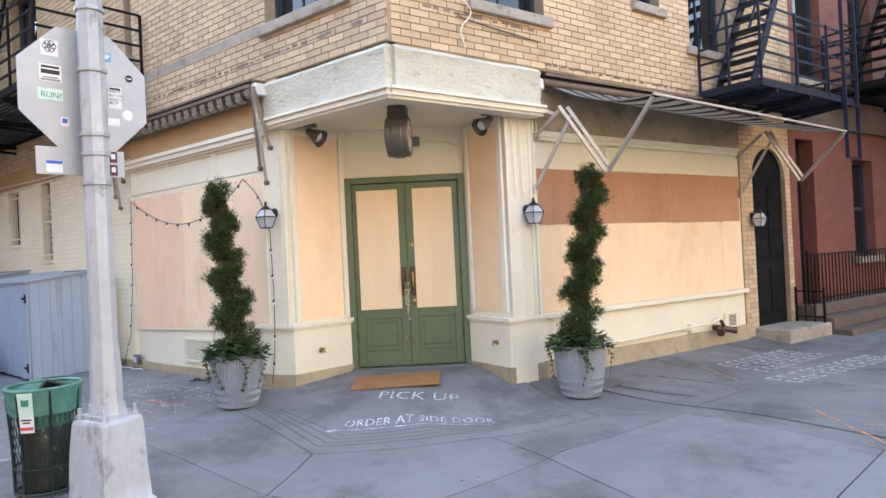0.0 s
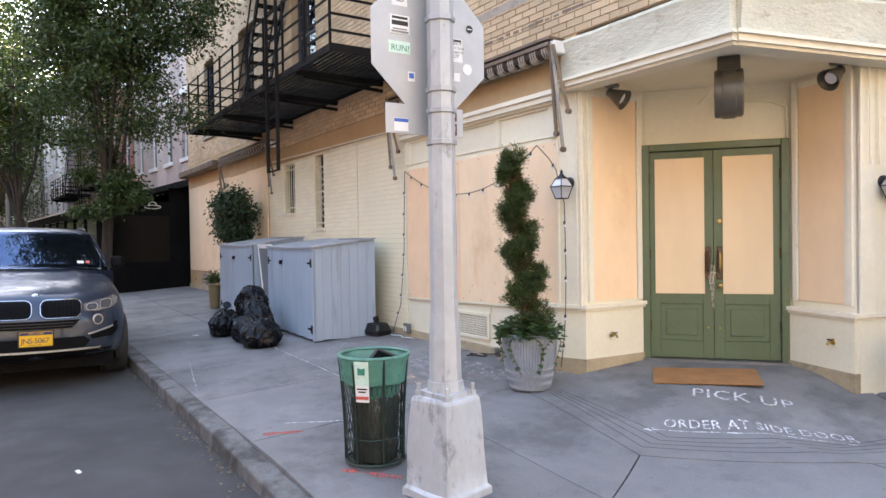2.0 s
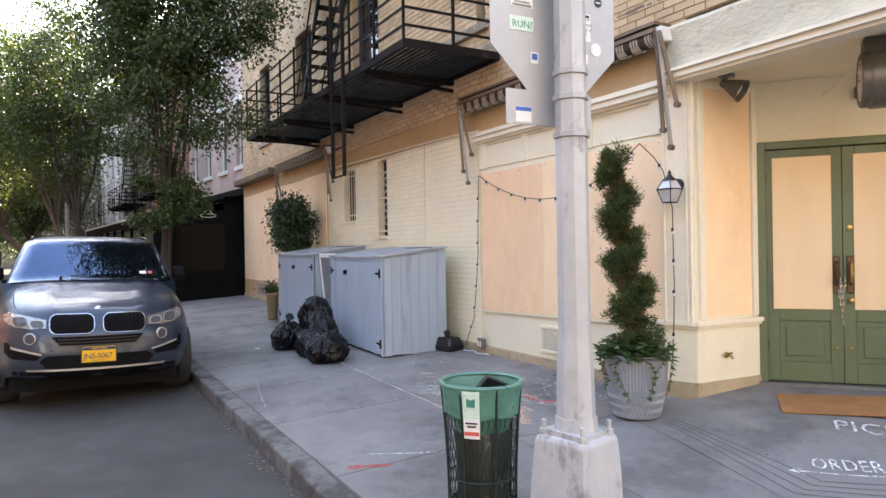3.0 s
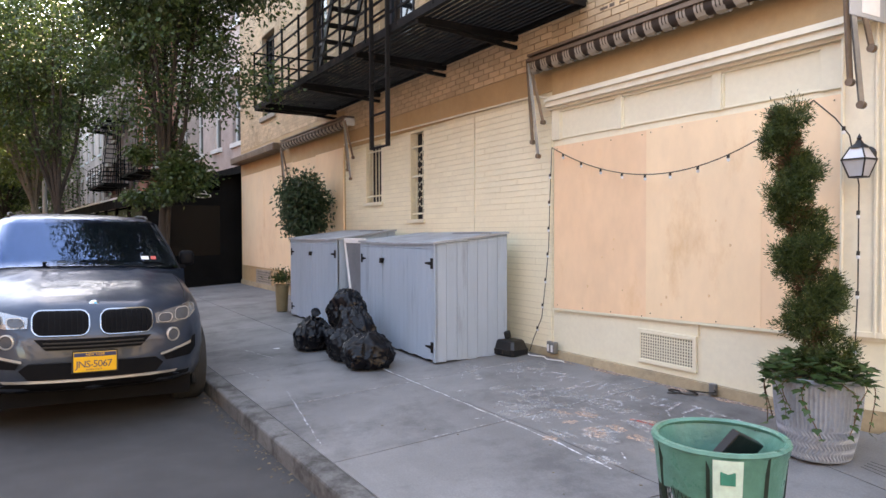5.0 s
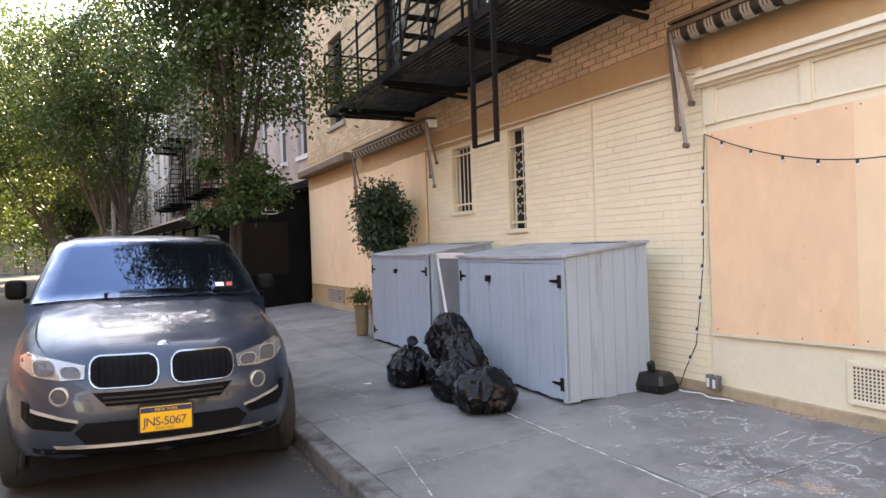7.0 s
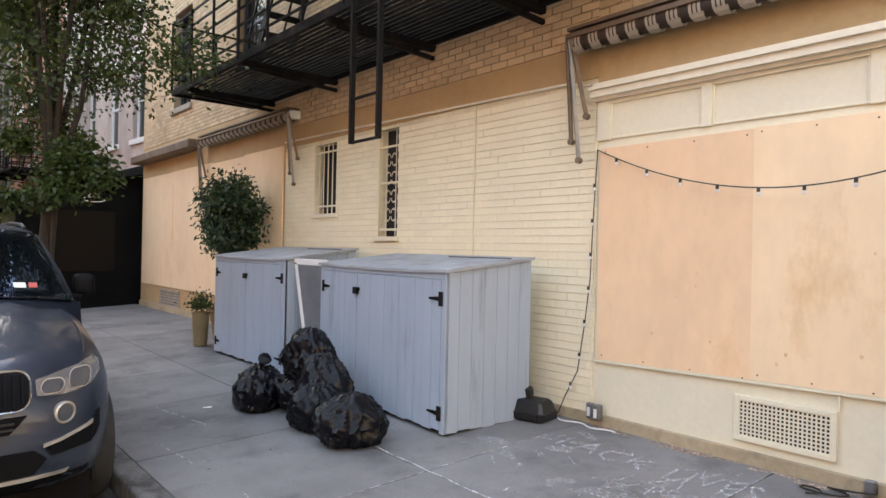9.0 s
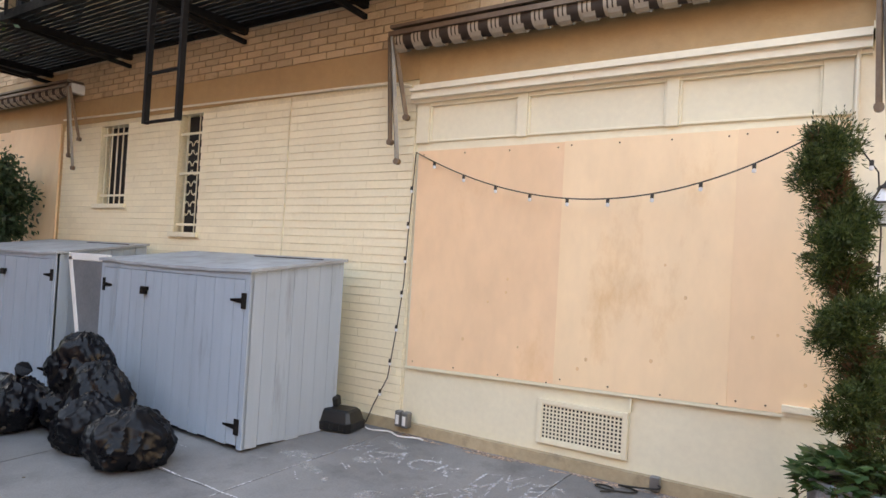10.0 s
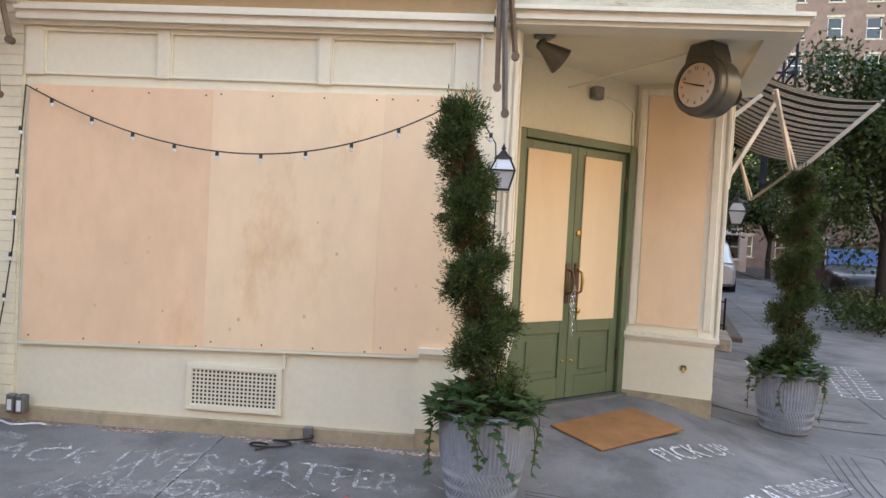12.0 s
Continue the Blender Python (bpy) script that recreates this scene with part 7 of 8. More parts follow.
    def patch(name, outline, material, off, thick=0.012, label="", parent=t, smooth=False):
        """A plate of given outline (y, z) laid over the curved nose."""
        bm = B()
        vs = [bm.verts.new((0, y, z)) for y, z in outline]
        f = bm.faces.new(vs)
        ys = [p[0] for p in outline]
        zs = [p[1] for p in outline]
        for yy in np.arange(min(ys) + 0.04, max(ys), 0.04):
            bmesh.ops.bisect_plane(bm, geom=bm.verts[:] + bm.edges[:] + bm.faces[:], plane_co=(0, yy, 0), plane_no=(0, 1, 0))
        for zz in np.arange(min(zs) + 0.04, max(zs), 0.04):
            bmesh.ops.bisect_plane(bm, geom=bm.verts[:] + bm.edges[:] + bm.faces[:], plane_co=(0, 0, zz), plane_no=(0, 0, 1))
        for v in bm.verts:
            v.co.x = smooth_nx(v.co.y, v.co.z) + off
        bmesh.ops.solidify(bm, geom=bm.faces[:], thickness=thick)
        return part(name, bm, material, parent, label, smooth)

    def rounded(y0, y1, z0, z1, r, n=5, slant=0.0):
        out = []
        for cx_, cz_, a0 in ((y1 - r, z1 - r, 0), (y0 + r, z1 - r, 90), (y0 + r, z0 + r, 180), (y1 - r, z0 + r, 270)):
            for q in range(n + 1):
                a = radians(a0 + 90 * q / n)
                z = cz_ + r * math.sin(a)
                out.append((cx_ + r * math.cos(a) + slant * (z - z0), z))
        return out
    for sg in (-1, 1):
        ya, yb = (0.035, 0.44) if sg > 0 else (-0.44, -0.035)
        k1 = patch("grille_surround", rounded(ya, yb, 0.785, 0.985, 0.07), TRIM_CHROME, 0.022, 0.03, "chrome grille surround", smooth=False)
        patch("grille", rounded(ya + 0.0095, yb - 0.0095, 0.7945, 0.9755, 0.0615), TRIM_BLACK, 0.027, 0.02, "black slatted grille")
        for q in range(9):
            y = ya + 0.045 + (yb - ya - 0.09) * q / 8
            patch("grille_slat", [(y - 0.006, 0.81), (y + 0.006, 0.81), (y + 0.006, 0.965), (y - 0.006, 0.965)], TRIM_BLACK, 0.042, 0.02, parent=k1)
        s_ = sg
        out = [(s_ * 0.465, 0.845), (s_ * 0.60, 0.838), (s_ * 0.76, 0.862), (s_ * 0.84, 0.91), (s_ * 0.85, 0.965), (s_ * 0.80, 0.995), (s_ * 0.64, 0.965), (s_ * 0.46, 0.925)]
        hl = patch("headlight", out if sg > 0 else out[::-1], HEAD_GLASS, 0.012, 0.03, "clear headlight unit")
        for y0_, y1_, z0_, z1_ in ((0.478, 0.60, 0.848, 0.926), (0.622, 0.755, 0.858, 0.962)):
            o1 = rounded(y0_, y1_, z0_, z1_, 0.037, 5, 0.18)
            o2 = rounded(y0_ + 0.006, y1_ - 0.006, z0_ + 0.006, z1_ - 0.006, 0.032, 5, 0.18)
            patch("lamp_ring", [(sg * a, b) for a, b in (o1 if sg > 0 else o1[::-1])], PALE_METAL, 0.016, 0.01, parent=hl)
            patch("lamp_lens", [(sg * a, b) for a, b in (o2 if sg > 0 else o2[::-1])], LENS, 0.020, 0.01, parent=hl)
        fx = smooth_nx(0.60, 0.745) + 0.004
        fl = part("fog_lamp", lathe(B(), [(0.056, -0.02), (0.060, 0.012), (0.050, 0.018), (0.046, 0.004), (0.001, 0.006)], 24, Matrix.Translation((fx, sg * 0.60, 0.745)) @ pose(0, 0, sg * 0, 0, 0, sg * 24) @ pose(0, 0, 0, 0, 90, 0), close=False), PALE_METAL, t, "round fog lamp in a bright ring", smooth=True)
        part("fog_lens", lathe(B(), [(0.001, 0.002), (0.047, 0.002), (0.047, 0.008), (0.001, 0.013)], 20, Matrix.Translation((fx, sg * 0.60, 0.745)) @ pose(0, 0, 0, 0, 0, sg * 24) @ pose(0, 0, 0, 0, 90, 0)), LENS, fl, smooth=True)
        out = [(s_ * 0.54, 0.535), (s_ * 0.76, 0.545), (s_ * 0.83, 0.60), (s_ * 0.83, 0.70), (s_ * 0.79, 0.70), (s_ * 0.77, 0.645), (s_ * 0.52, 0.575)]
        vt = patch("side_intake", out if sg > 0 else out[::-1], TRIM_BLACK, 0.010, 0.03, "black side intake")
        out = [(s_ * 0.50, 0.582), (s_ * 0.77, 0.645), (s_ * 0.77, 0.665), (s_ * 0.50, 0.598)]
        patch("intake_blade", out if sg > 0 else out[::-1], PALE_METAL, 0.014, 0.02, parent=vt)
        part("hood_line", tube(B(), [Vector((x, sg * w * 0.81, zt - 0.038)) for x, w, zt in ((-0.36, 0.9, 1.07), (-0.55, 0.945, 1.11), (-0.85, 0.965, 1.17), (-1.4, 0.96, 1.26))], 0.004, 4), DARK, t)
        part("wiper", tube(B(), [(-1.40, sg * 0.7, 1.30), (-1.315, sg * 0.3, 1.315), (-1.30, sg * 0.06 - 0.3, 1.318)], 0.010, 5), PLASTIC, t)
    patch("upper_slot", [(-0.34, 0.675), (0.34, 0.675), (0.42, 0.76), (-0.42, 0.76)], TRIM_BLACK, 0.006, 0.03, "black slot under the grille")
    for z in (0.70, 0.73):
        patch("slot_bar", [(-0.36, z - 0.005), (0.36, z - 0.005), (0.36, z + 0.005), (-0.36, z + 0.005)], PLASTIC, 0.012, 0.015)
    patch("lower_intake", [(-0.46, 0.45), (0.46, 0.45), (0.52, 0.52), (0.46, 0.57), (-0.46, 0.57), (-0.52, 0.52)], TRIM_BLACK, 0.006, 0.03, "black lower intake")
    patch("lip", [(-0.62, 0.422), (0.62, 0.422), (0.64, 0.442), (-0.64, 0.442)], PALE_METAL, 0.008, 0.02, "silver lower lip")
    patch("skid", [(-0.74, 0.305), (0.74, 0.305), (0.76, 0.42), (-0.76, 0.42)], TRIM_BLACK, 0.004, 0.03)
    bx_ = smooth_nx(0, 1.0) - 0.02
    bd = part("round_badge", lathe(B(), [(0.001, 0), (0.038, 0), (0.038, 0.006), (0.034, 0.009), (0.001, 0.011)], 24, Matrix.Translation((bx_ + 0.0, 0, 1.012)) @ pose(0, 0, 0, 0, 62, 0)), CHROME, t, "round blue and white badge", smooth=True)
    for q, mt_ in enumerate((WHITE, PALE_BLUE, WHITE, PALE_BLUE)):
        bm = B()
        a0 = q * 90
        prism(bm, [(0, 0)] + [(0.023 * math.cos(radians(a0 + s)), 0.023 * math.sin(radians(a0 + s))) for s in range(0, 91, 15)], 0.010, 0.0125, Matrix.Translation((bx_, 0, 1.012)) @ pose(0, 0, 0, 0, 62, 0))
        part("badge_field", bm, mt_, bd)
    px_ = 0.05
    pl = part("number_plate", bevelled(box(B(), px_ - 0.012, px_, -0.1525, 0.1525, 0.50, 0.655), 0.003, 1), PLATE_Y, t, "orange-yellow number plate")
    part("plate_band", box(B(), px_, px_ + 0.0012, -0.150, 0.150, 0.62, 0.652), PLATE_B, pl)
    fm = Matrix.Translation((px_ + 0.0015, -0.137, 0.535)) @ pose(0, 0, 0, 90, 0, 90)
    text_part("plate_number", "JNS-5067", 0.078, PLATE_B, pl, fm, 0.0004, 0.86)
    text_part("plate_state", "NEW YORK", 0.026, PLATE_Y, pl, Matrix.Translation((px_ + 0.0018, -0.068, 0.628)) @ pose(0, 0, 0, 90, 0, 90), 0.0004)
    text_part("plate_motto", "EMPIRE STATE", 0.018, PLATE_B, pl, Matrix.Translation((px_ + 0.0015, -0.065, 0.511)) @ pose(0, 0, 0, 90, 0, 90), 0.0004)
    part("plate_holder", box(B(), px_ - 0.03, px_ - 0.012, -0.165, 0.165, 0.49, 0.665), PLASTIC, t)
    for y, w_, mt_ in ((0.52, 0.10, WHITE), (0.615, 0.05, RED_INK)):
        x, z = -1.47, 1.275
        bm = box(B(), -0.002, 0.002, y - w_ / 2, y + w_ / 2, 0.0, 0.055, Matrix.Translation((-1.44 + 0.10 * (1 - (y / 0.9) ** 2) + 0.0, 0, 1.345)) @ pose(0, 0, 0, 0, -57, 0))
        part("registration_sticker", bm, mt_, ws)
    return t


suv(pose(-11.10, 0.45, ROAD_Z, -1.3, 0, 0), car_paint("grey_car_paint", (0.033, 0.047, 0.073)), "grey metallic suv parked at the kerb with an orange plate")

# ---- trees ----
def tree(loc, height, crown, rad, seed, leaf_mat, n_leaf, leaf, label, lean=(0, 0), trunk_r=0.13, fork=2.2, bark=BARK, limbs=7, clumps=70, rz=None):
    """A street tree: tapered trunk, forking limbs, a crown of leaf clumps with gaps."""
    t = thing("street_tree", label, "tree", pose(*loc, 0, 0, seed * 31), "street trees")
    rng = np.random.default_rng(seed)
    inv = Matrix.Rotation(-radians(seed * 31), 4, "Z")
    ln = inv @ Vector((lean[0], lean[1], 0))
    top = Vector((ln.x, ln.y, fork))
    pts = [Vector((0, 0, -0.05)), Vector((0, 0, 0.1)), top * 0.5 + Vector((0.04, -0.03, 0)), top]
    part("trunk", tube(B(), pts, [trunk_r * 1.35, trunk_r * 1.05, trunk_r * 0.9, trunk_r * 0.8], 12), bark, t, smooth=True)
    ctr = Vector((ln.x * 1.6, ln.y * 1.6, crown))
    rz = rz or rad * 1.3
    tips = []
    for i in range(limbs):
        a = i * 2.4 + rng.uniform(-0.4, 0.4)
        u_ = rng.uniform(0.35, 0.95)
        end = ctr + Vector((math.cos(a) * rad * 0.75 * u_, math.sin(a) * rad * 0.75 * u_, rz * rng.uniform(-0.15, 0.85)))
        mid = top.lerp(end, 0.5) + Vector((math.cos(a) * 0.1, math.sin(a) * 0.1, -0.15 * rng.uniform()))
        st = top + Vector((0, 0, rng.uniform(-0.25, 0.3)))
        part("limb", tube(B(), [st, top.lerp(mid, 0.5) + Vector(rng.normal(size=3)) * 0.05, mid, mid.lerp(end, 0.5) + Vector(rng.normal(size=3)) * 0.08, end], [trunk_r * 0.42, trunk_r * 0.31, trunk_r * 0.23, trunk_r * 0.14, 0.01], 7), bark, t, smooth=True)
        tips.append((mid, end))
        for q in range(3):
            s0 = mid.lerp(end, rng.uniform(0.0, 0.7))
            e2 = s0 + Vector(rng.normal(size=3)) * rad * 0.35
            part("limb", tube(B(), [s0, s0.lerp(e2, 0.5) + Vector((0, 0, 0.08)), e2], [trunk_r * 0.16, trunk_r * 0.1, 0.006], 5), bark, t)
            tips.append((s0, e2))
    P, D = [], []
    per = n_leaf // clumps
    for c in range(clumps):
        if c < len(tips) * 2:
            a_, b_ = tips[c % len(tips)]
            cc = a_.lerp(b_, rng.uniform(0.6, 1.1))
        else:
            d = Vector(rng.normal(size=3)).normalized()
            cc = ctr + Vector((d.x * rad, d.y * rad, d.z * rz)) * (rng.uniform(0.35, 1.0))
        cr = rad * rng.uniform(0.12, 0.27)
        off = rng.normal(size=(per, 3)) * cr * 0.62
        off[:, 2] *= 0.7
        P.append(np.array(cc) + off)
        D.append(rng.normal(size=(per, 3)) + off / cr * 0.7 + np.array([0, 0, -0.35]))
    ob = new("crown", leaves("crown", np.concatenate(P), np.concatenate(D), leaf, leaf * 0.55, leaf_mat, 0.18, seed))
    ob.parent = t
    return t


def kz(x, y):
    return gz(x, y) if y > 1.6 else ROAD_Z


tree((-16.2, 1.74, gz(-16.2, 1.74) - 0.02), 7, 5.9, 1.78, 11, LEAF_TREE, 62000, 0.078, "leafy green street tree with a forked trunk at the kerb", (0.1, 0.05), 0.10, 2.3, limbs=9, clumps=230, rz=3.2)
tree((-16.0, 1.79, gz(-16.0, 1.79) + 0.4), 3, 2.05, 0.75, 12, LEAF_TREE, 9000, 0.07, "low leafy sucker growth on the street tree", (0.0, 0.0), 0.03, 1.5, limbs=4, clumps=26, rz=0.45)
for i, (x, y, cz_, r_, ls, mt_, nl, lf) in enumerate((
        (-28.0, 1.2, 6.0, 2.0, (0, -0.6), LEAF_TREE, 13000, 0.15), (-31.0, 1.2, 5.6, 2.6, (-0.4, -1.2), LEAF_LIGHT, 14000, 0.17), (-37.0, 0.3, 6.0, 3.2, (0.3, -2.2), LEAF_LIGHT, 15000, 0.2),
        (-46.0, -0.6, 5.0, 3.2, (0, -0.8), LEAF_TREE, 11000, 0.24), (-57.0, -1.8, 5.0, 3.6, (0, 0), LEAF_LIGHT, 10000, 0.28), (-34.0, -8.8, 5.2, 3.0, (0, 0.8), LEAF_LIGHT, 12000, 0.2),
        (-44.0, -9.6, 5.2, 3.2, (0, 0.8), LEAF_TREE, 11000, 0.24), (-56.0, -10.6, 5.2, 3.6, (0, 0.5), LEAF_LIGHT, 10000, 0.28), (-70.0, -4.5, 5.5, 4.0, (0, 0), LEAF_LIGHT, 9000, 0.32), (-70.0, -12, 5.5, 4.0, (0, 0), LEAF_TREE, 9000, 0.32),
        (-24.0, -8.4, 5.6, 3.0, (0, 0.6), LEAF_TREE, 12000, 0.18), (-90.0, -8, 7.0, 5.5, (0, 0), LEAF_LIGHT, 9000, 0.42))):
    tree((x, y, kz(x, y) - 0.02), 8, cz_ + 1.2, r_ * 1.15, 20 + i, mt_, int(nl * 1.7), lf * 0.8, "tall leafy street tree farther down the side street" if i else "leafy street tree beside the dark dining shed", ls, 0.16, 2.4, PALE_BARK if i in (2, 1) else BARK, limbs=8, clumps=170, rz=r_ * 1.45)
for i, (x, y, cz_, r_, nl, lf) in enumerate(((1.0, 15.6, 4.6, 2.5, 20000, 0.13), (-1.6, 21.5, 2.9, 1.5, 9000, 0.12), (4.8, 27.0, 4.8, 3.0, 12000, 0.2), (7.5, 38.0, 5.2, 3.6, 11000, 0.25), (14.0, 30.0, 6.0, 4.0, 12000, 0.28), (1.8, 33.0, 4.2, 2.4, 9000, 0.2))):
    tree((x, y, gz(x, y) - 0.02 if (Vector((x, y)) - CORNER).dot(NR) < 4.5 else ROAD_Z), 8, cz_, r_, 50 + i, LEAF_TREE if i != 4 else LEAF_LIGHT, nl, lf, "leafy tree along the avenue kerb", (0, 0), 0.14, 2.0, BARK, limbs=8, clumps=90, rz=r_ * 0.9)

# low shrubs in a tree pit on the avenue
for i, (x, y) in enumerate(((0.2, 13.9), (0.9, 15.2), (1.4, 17.2))):
    rng = np.random.default_rng(80 + i)
    P = rng.normal(size=(1600, 3)) * np.array([0.45, 0.6, 0.16]) + np.array([0, 0, 0.28])
    me = leaves("pit_shrub", P, rng.normal(size=(1600, 3)) + np.array([0, 0, 0.6]), 0.10, 0.05, LEAF_TREE, 0.15, i)
    tagged(new("pit_shrub", me), "low dark green shrub in a tree pit", "shrub", "tree pit shrubs").matrix_basis = pose(x, y, gz(x, y))

# ---- cars on the avenue ----
for i, (x, y, rz, col, lab) in enumerate(((2.9, 19.5, 77 + 180, (0.03, 0.03, 0.035), "black suv parked along the avenue"), (0.6, 27.5, 77, (0.55, 0.55, 0.55), "silver suv parked along the avenue"), (6.5, 24.0, 77 + 180, (0.30, 0.31, 0.33), "grey suv parked across the avenue"), (8.2, 33.0, 77, (0.62, 0.62, 0.6), "white suv parked far up the avenue"))):
    suv(pose(x, y, ROAD_Z, 0, 0, rz), car_paint("car_paint", col), lab, False)

# ---- houses ----
def house(name, m, w, h, storeys, bays, wall_mat, frame_mat, label, depth=8.0, z0=-0.36, ground=True, win_w=0.95, trim_mat=None):
    """A row house: front wall with through openings, panes, sills, lintels, cornice, sides and roof; front along x, facing -y."""
    t = thing(name, label, "building", m)
    fh = (h - 0.6 - z0) / storeys
    holes, wins = [], []
    for s in range(storeys):
        for b in range(bays):
            cx_ = w * (b + 0.5) / bays
            za = z0 + s * fh + 0.85
            if s == 0 and not ground:
                continue
            holes.append((cx_ - win_w / 2, cx_ + win_w / 2, za, za + fh * 0.58))
    part("wall", holed(B(), 0, w, z0, h, 0, 0.3, holes), wall_mat, t)
    bm = B()
    box(bm, 0, 0.3, 0.3, depth, z0, h)
    box(bm, w - 0.3, w, 0.3, depth, z0, h)
    box(bm, 0.3, w - 0.3, depth - 0.3, depth, z0, h)
    part("side_wall", bm, wall_mat, t)
    part("roof", box(B(), 0.3, w - 0.3, 0.3, depth - 0.3, h - 0.5, h - 0.3), STONE, t)
    bm = B()
    for a, b, c in ((h - 0.45, h - 0.2, 0.25), (h - 0.2, h, 0.4), (h - 0.6, h - 0.45, 0.1)):
        box(bm, -0.02, w + 0.02, -c, 0.0, a, b)
    part("cornice", bm, trim_mat or STONE, t)
    for x0, x1, za, zb in holes:
        bm = B()
        for a, b, c, d in ((x0, x0 + 0.06, za, zb), (x1 - 0.06, x1, za, zb), (x0, x1, zb - 0.06, zb), (x0, x1, za, za + 0.06), (x0, x1, (za + zb) / 2 - 0.03, (za + zb) / 2 + 0.03)):
            box(bm, a, b, 0.10, 0.18, c, d)
        wn_ = part("window", bm, frame_mat, t)
        part("pane", box(B(), x0 + 0.06, x1 - 0.06, 0.14, 0.15, za + 0.06, zb - 0.06), WIN_GLASS, wn_)
        bm = B()
        box(bm, x0 - 0.1, x1 + 0.1, -0.06, 0.1, za - 0.12, za)
        part("sill", bm, trim_mat or STONE, wn_)
        part("lintel", box(B(), x0 - 0.1, x1 + 0.1, -0.03, 0.1, zb, zb + 0.2), trim_mat or STONE, wn_)
    return t


SLANT = pose(-23.05, W + 0.25, 0, 0, 0, 4)


def down(d):
    """Pose of a house front d metres down the side street, facing it."""
    return SLANT @ pose(-d, 0, 0)


house("pale_row_house", down(7.6), 7.5, 10.2, 3, 4, PINK_BRICK, WIN_WHITE, "pale pink brick house with tall white windows", ground=False, win_w=0.8, trim_mat=WIN_WHITE)
house("red_row_house", down(14.6), 6.9, 10.8, 3, 3, RED_BRICK, WIN_WHITE, "red brick row house with white stone trim", win_w=1.0, trim_mat=WIN_WHITE)
house("brown_row_house", down(24.0), 9.3, 11.5, 4, 4, FAR_BRICK, WIN_FRAME, "brown brick house down the side street")
house("pale_row_house", down(34.0), 9.9, 11.0, 4, 4, PINK_BRICK, WIN_WHITE, "pale brick house down the side street", trim_mat=WIN_WHITE)
house("brown_row_house", down(50.0), 15.8, 12.0, 4, 6, FAR_BRICK, WIN_FRAME, "long brown brick house at the end of the street")
fire_escape(down(13.0) @ pose(0, 0, 0), 0, 4.2, 3.6, 1.1, 0.95, IRON, (0.5, 1.0, 2.4, 5.5), "black iron fire escape on the red row house", (0.5, 2.5, 6.5), (0.4, 2.0, 3.8))
fire_escape(down(21.5) @ pose(0, 0, 0), 0, 5.0, 3.6, 1.1, 0.95, IRON, None, "black iron fire escape on the brown row house", (0.5, 2.8, 6.4), (0.4, 2.4, 4.6))
fire_escape(down(21.5) @ pose(0, 0, 0), 0, 5.0, 6.6, 1.1, 0.95, IRON, None, "upper black iron fire escape on the brown row house", None, (0.4, 2.4, 4.6))
# unseen rows opposite, added to close the place and fill the reflections
for x0, x1, dd in ((-62, -40, 1), (-40, -22, 2), (-22, -6, 1), (-6, 12, 3)):
    house("opposite_house", pose(x1, -14.5, 0, 0, 0, 180), x1 - x0, 9.5 + dd, 3, 6, FAR_BRICK if dd != 2 else RED_BRICK, WIN_FRAME, "unseen brick row house added across the side street")
house("avenue_house", MU @ pose(62, -22, 0, 0, 0, 180), 40, 13, 4, 12, FAR_BRICK, WIN_FRAME, "unseen brick row added across the avenue")
# unseen row, added to cut east sky light and bounce neutral light back
house("avenue_house", MU @ pose(21.5, -22, 0, 0, 0, 180), 34.5, 13, 4, 10, STONE, WIN_FRAME, "unseen grey stone row added across the avenue to shade the corner")
# added row, blocks the bright sky and sunlit road at the far end
house("end_house", pose(-104, -34, 0, 0, 0, 90), 64, 17, 5, 12, FAR_BRICK, WIN_WHITE, "added brown brick row hiding the bright far end of the street")
house("brown_apartment_house", pose(-2.0, 60, 0, 0, 0, -8), 34, 30, 10, 12, FAR_BRICK, WIN_WHITE, "tall brown brick apartment house far up the avenue", win_w=1.1)
house("pink_house", pose(3.0, 46, 0, 0, 0, -8), 6.0, 11, 4, 3, PINK_BRICK, WIN_WHITE, "pale pink house far up the avenue", win_w=1.1, trim_mat=WIN_WHITE)
# unseen row, kept low so the sun reaches the avenue trees
house("avenue_row", MR @ pose(18.05, 0.1, 0), 24, 8.0, 3, 10, RED_BRICK, WIN_FRAME, "red brick row up the avenue")

DARK_PANE = glassy("dark_clear_plastic", (0.004, 0.004, 0.004), 0.12)
DARK_PANE.node_tree.nodes["Principled BSDF"].inputs["IOR"].default_value = 1.25
# ---- dark dining shed of the neighbour ----
ds = thing("dining_shed", "black canvas dining enclosure built against the next house", "enclosure", SLANT @ pose(0, -0.25, 0))
for i in range(9):
    x = -0.2 - i * 1.9
    part("post", bar(B(), (x, -2.35, -0.25), (x, -2.35, 2.25), 0.09), CANVAS, ds)
    part("rafter", bar(B(), (x, -2.35, 2.25), (x, 0.15, 2.85), 0.07), CANVAS, ds)
for i in range(8):
    x = -0.2 - i * 1.9
    bm = box(B(), x - 1.85, x - 0.05, -2.37, -2.33, -0.2, 0.75)
    part("lower_panel", bm, CANVAS, ds)
    part("clear_panel", box(B(), x - 1.85, x - 0.05, -2.355, -2.345, 0.8, 2.0), DARK_PANE, ds)
bm = B()
v = [bm.verts.new(p) for p in ((0.0, -2.5, 2.27), (-15.6, -2.5, 2.27), (-15.6, 0.2, 2.92), (0.0, 0.2, 2.92))]
bm.faces.new(v)
bmesh.ops.solidify(bm, geom=bm.faces[:], thickness=0.04)
part("canopy", bm, CANVAS, ds, "black sloping canvas roof")
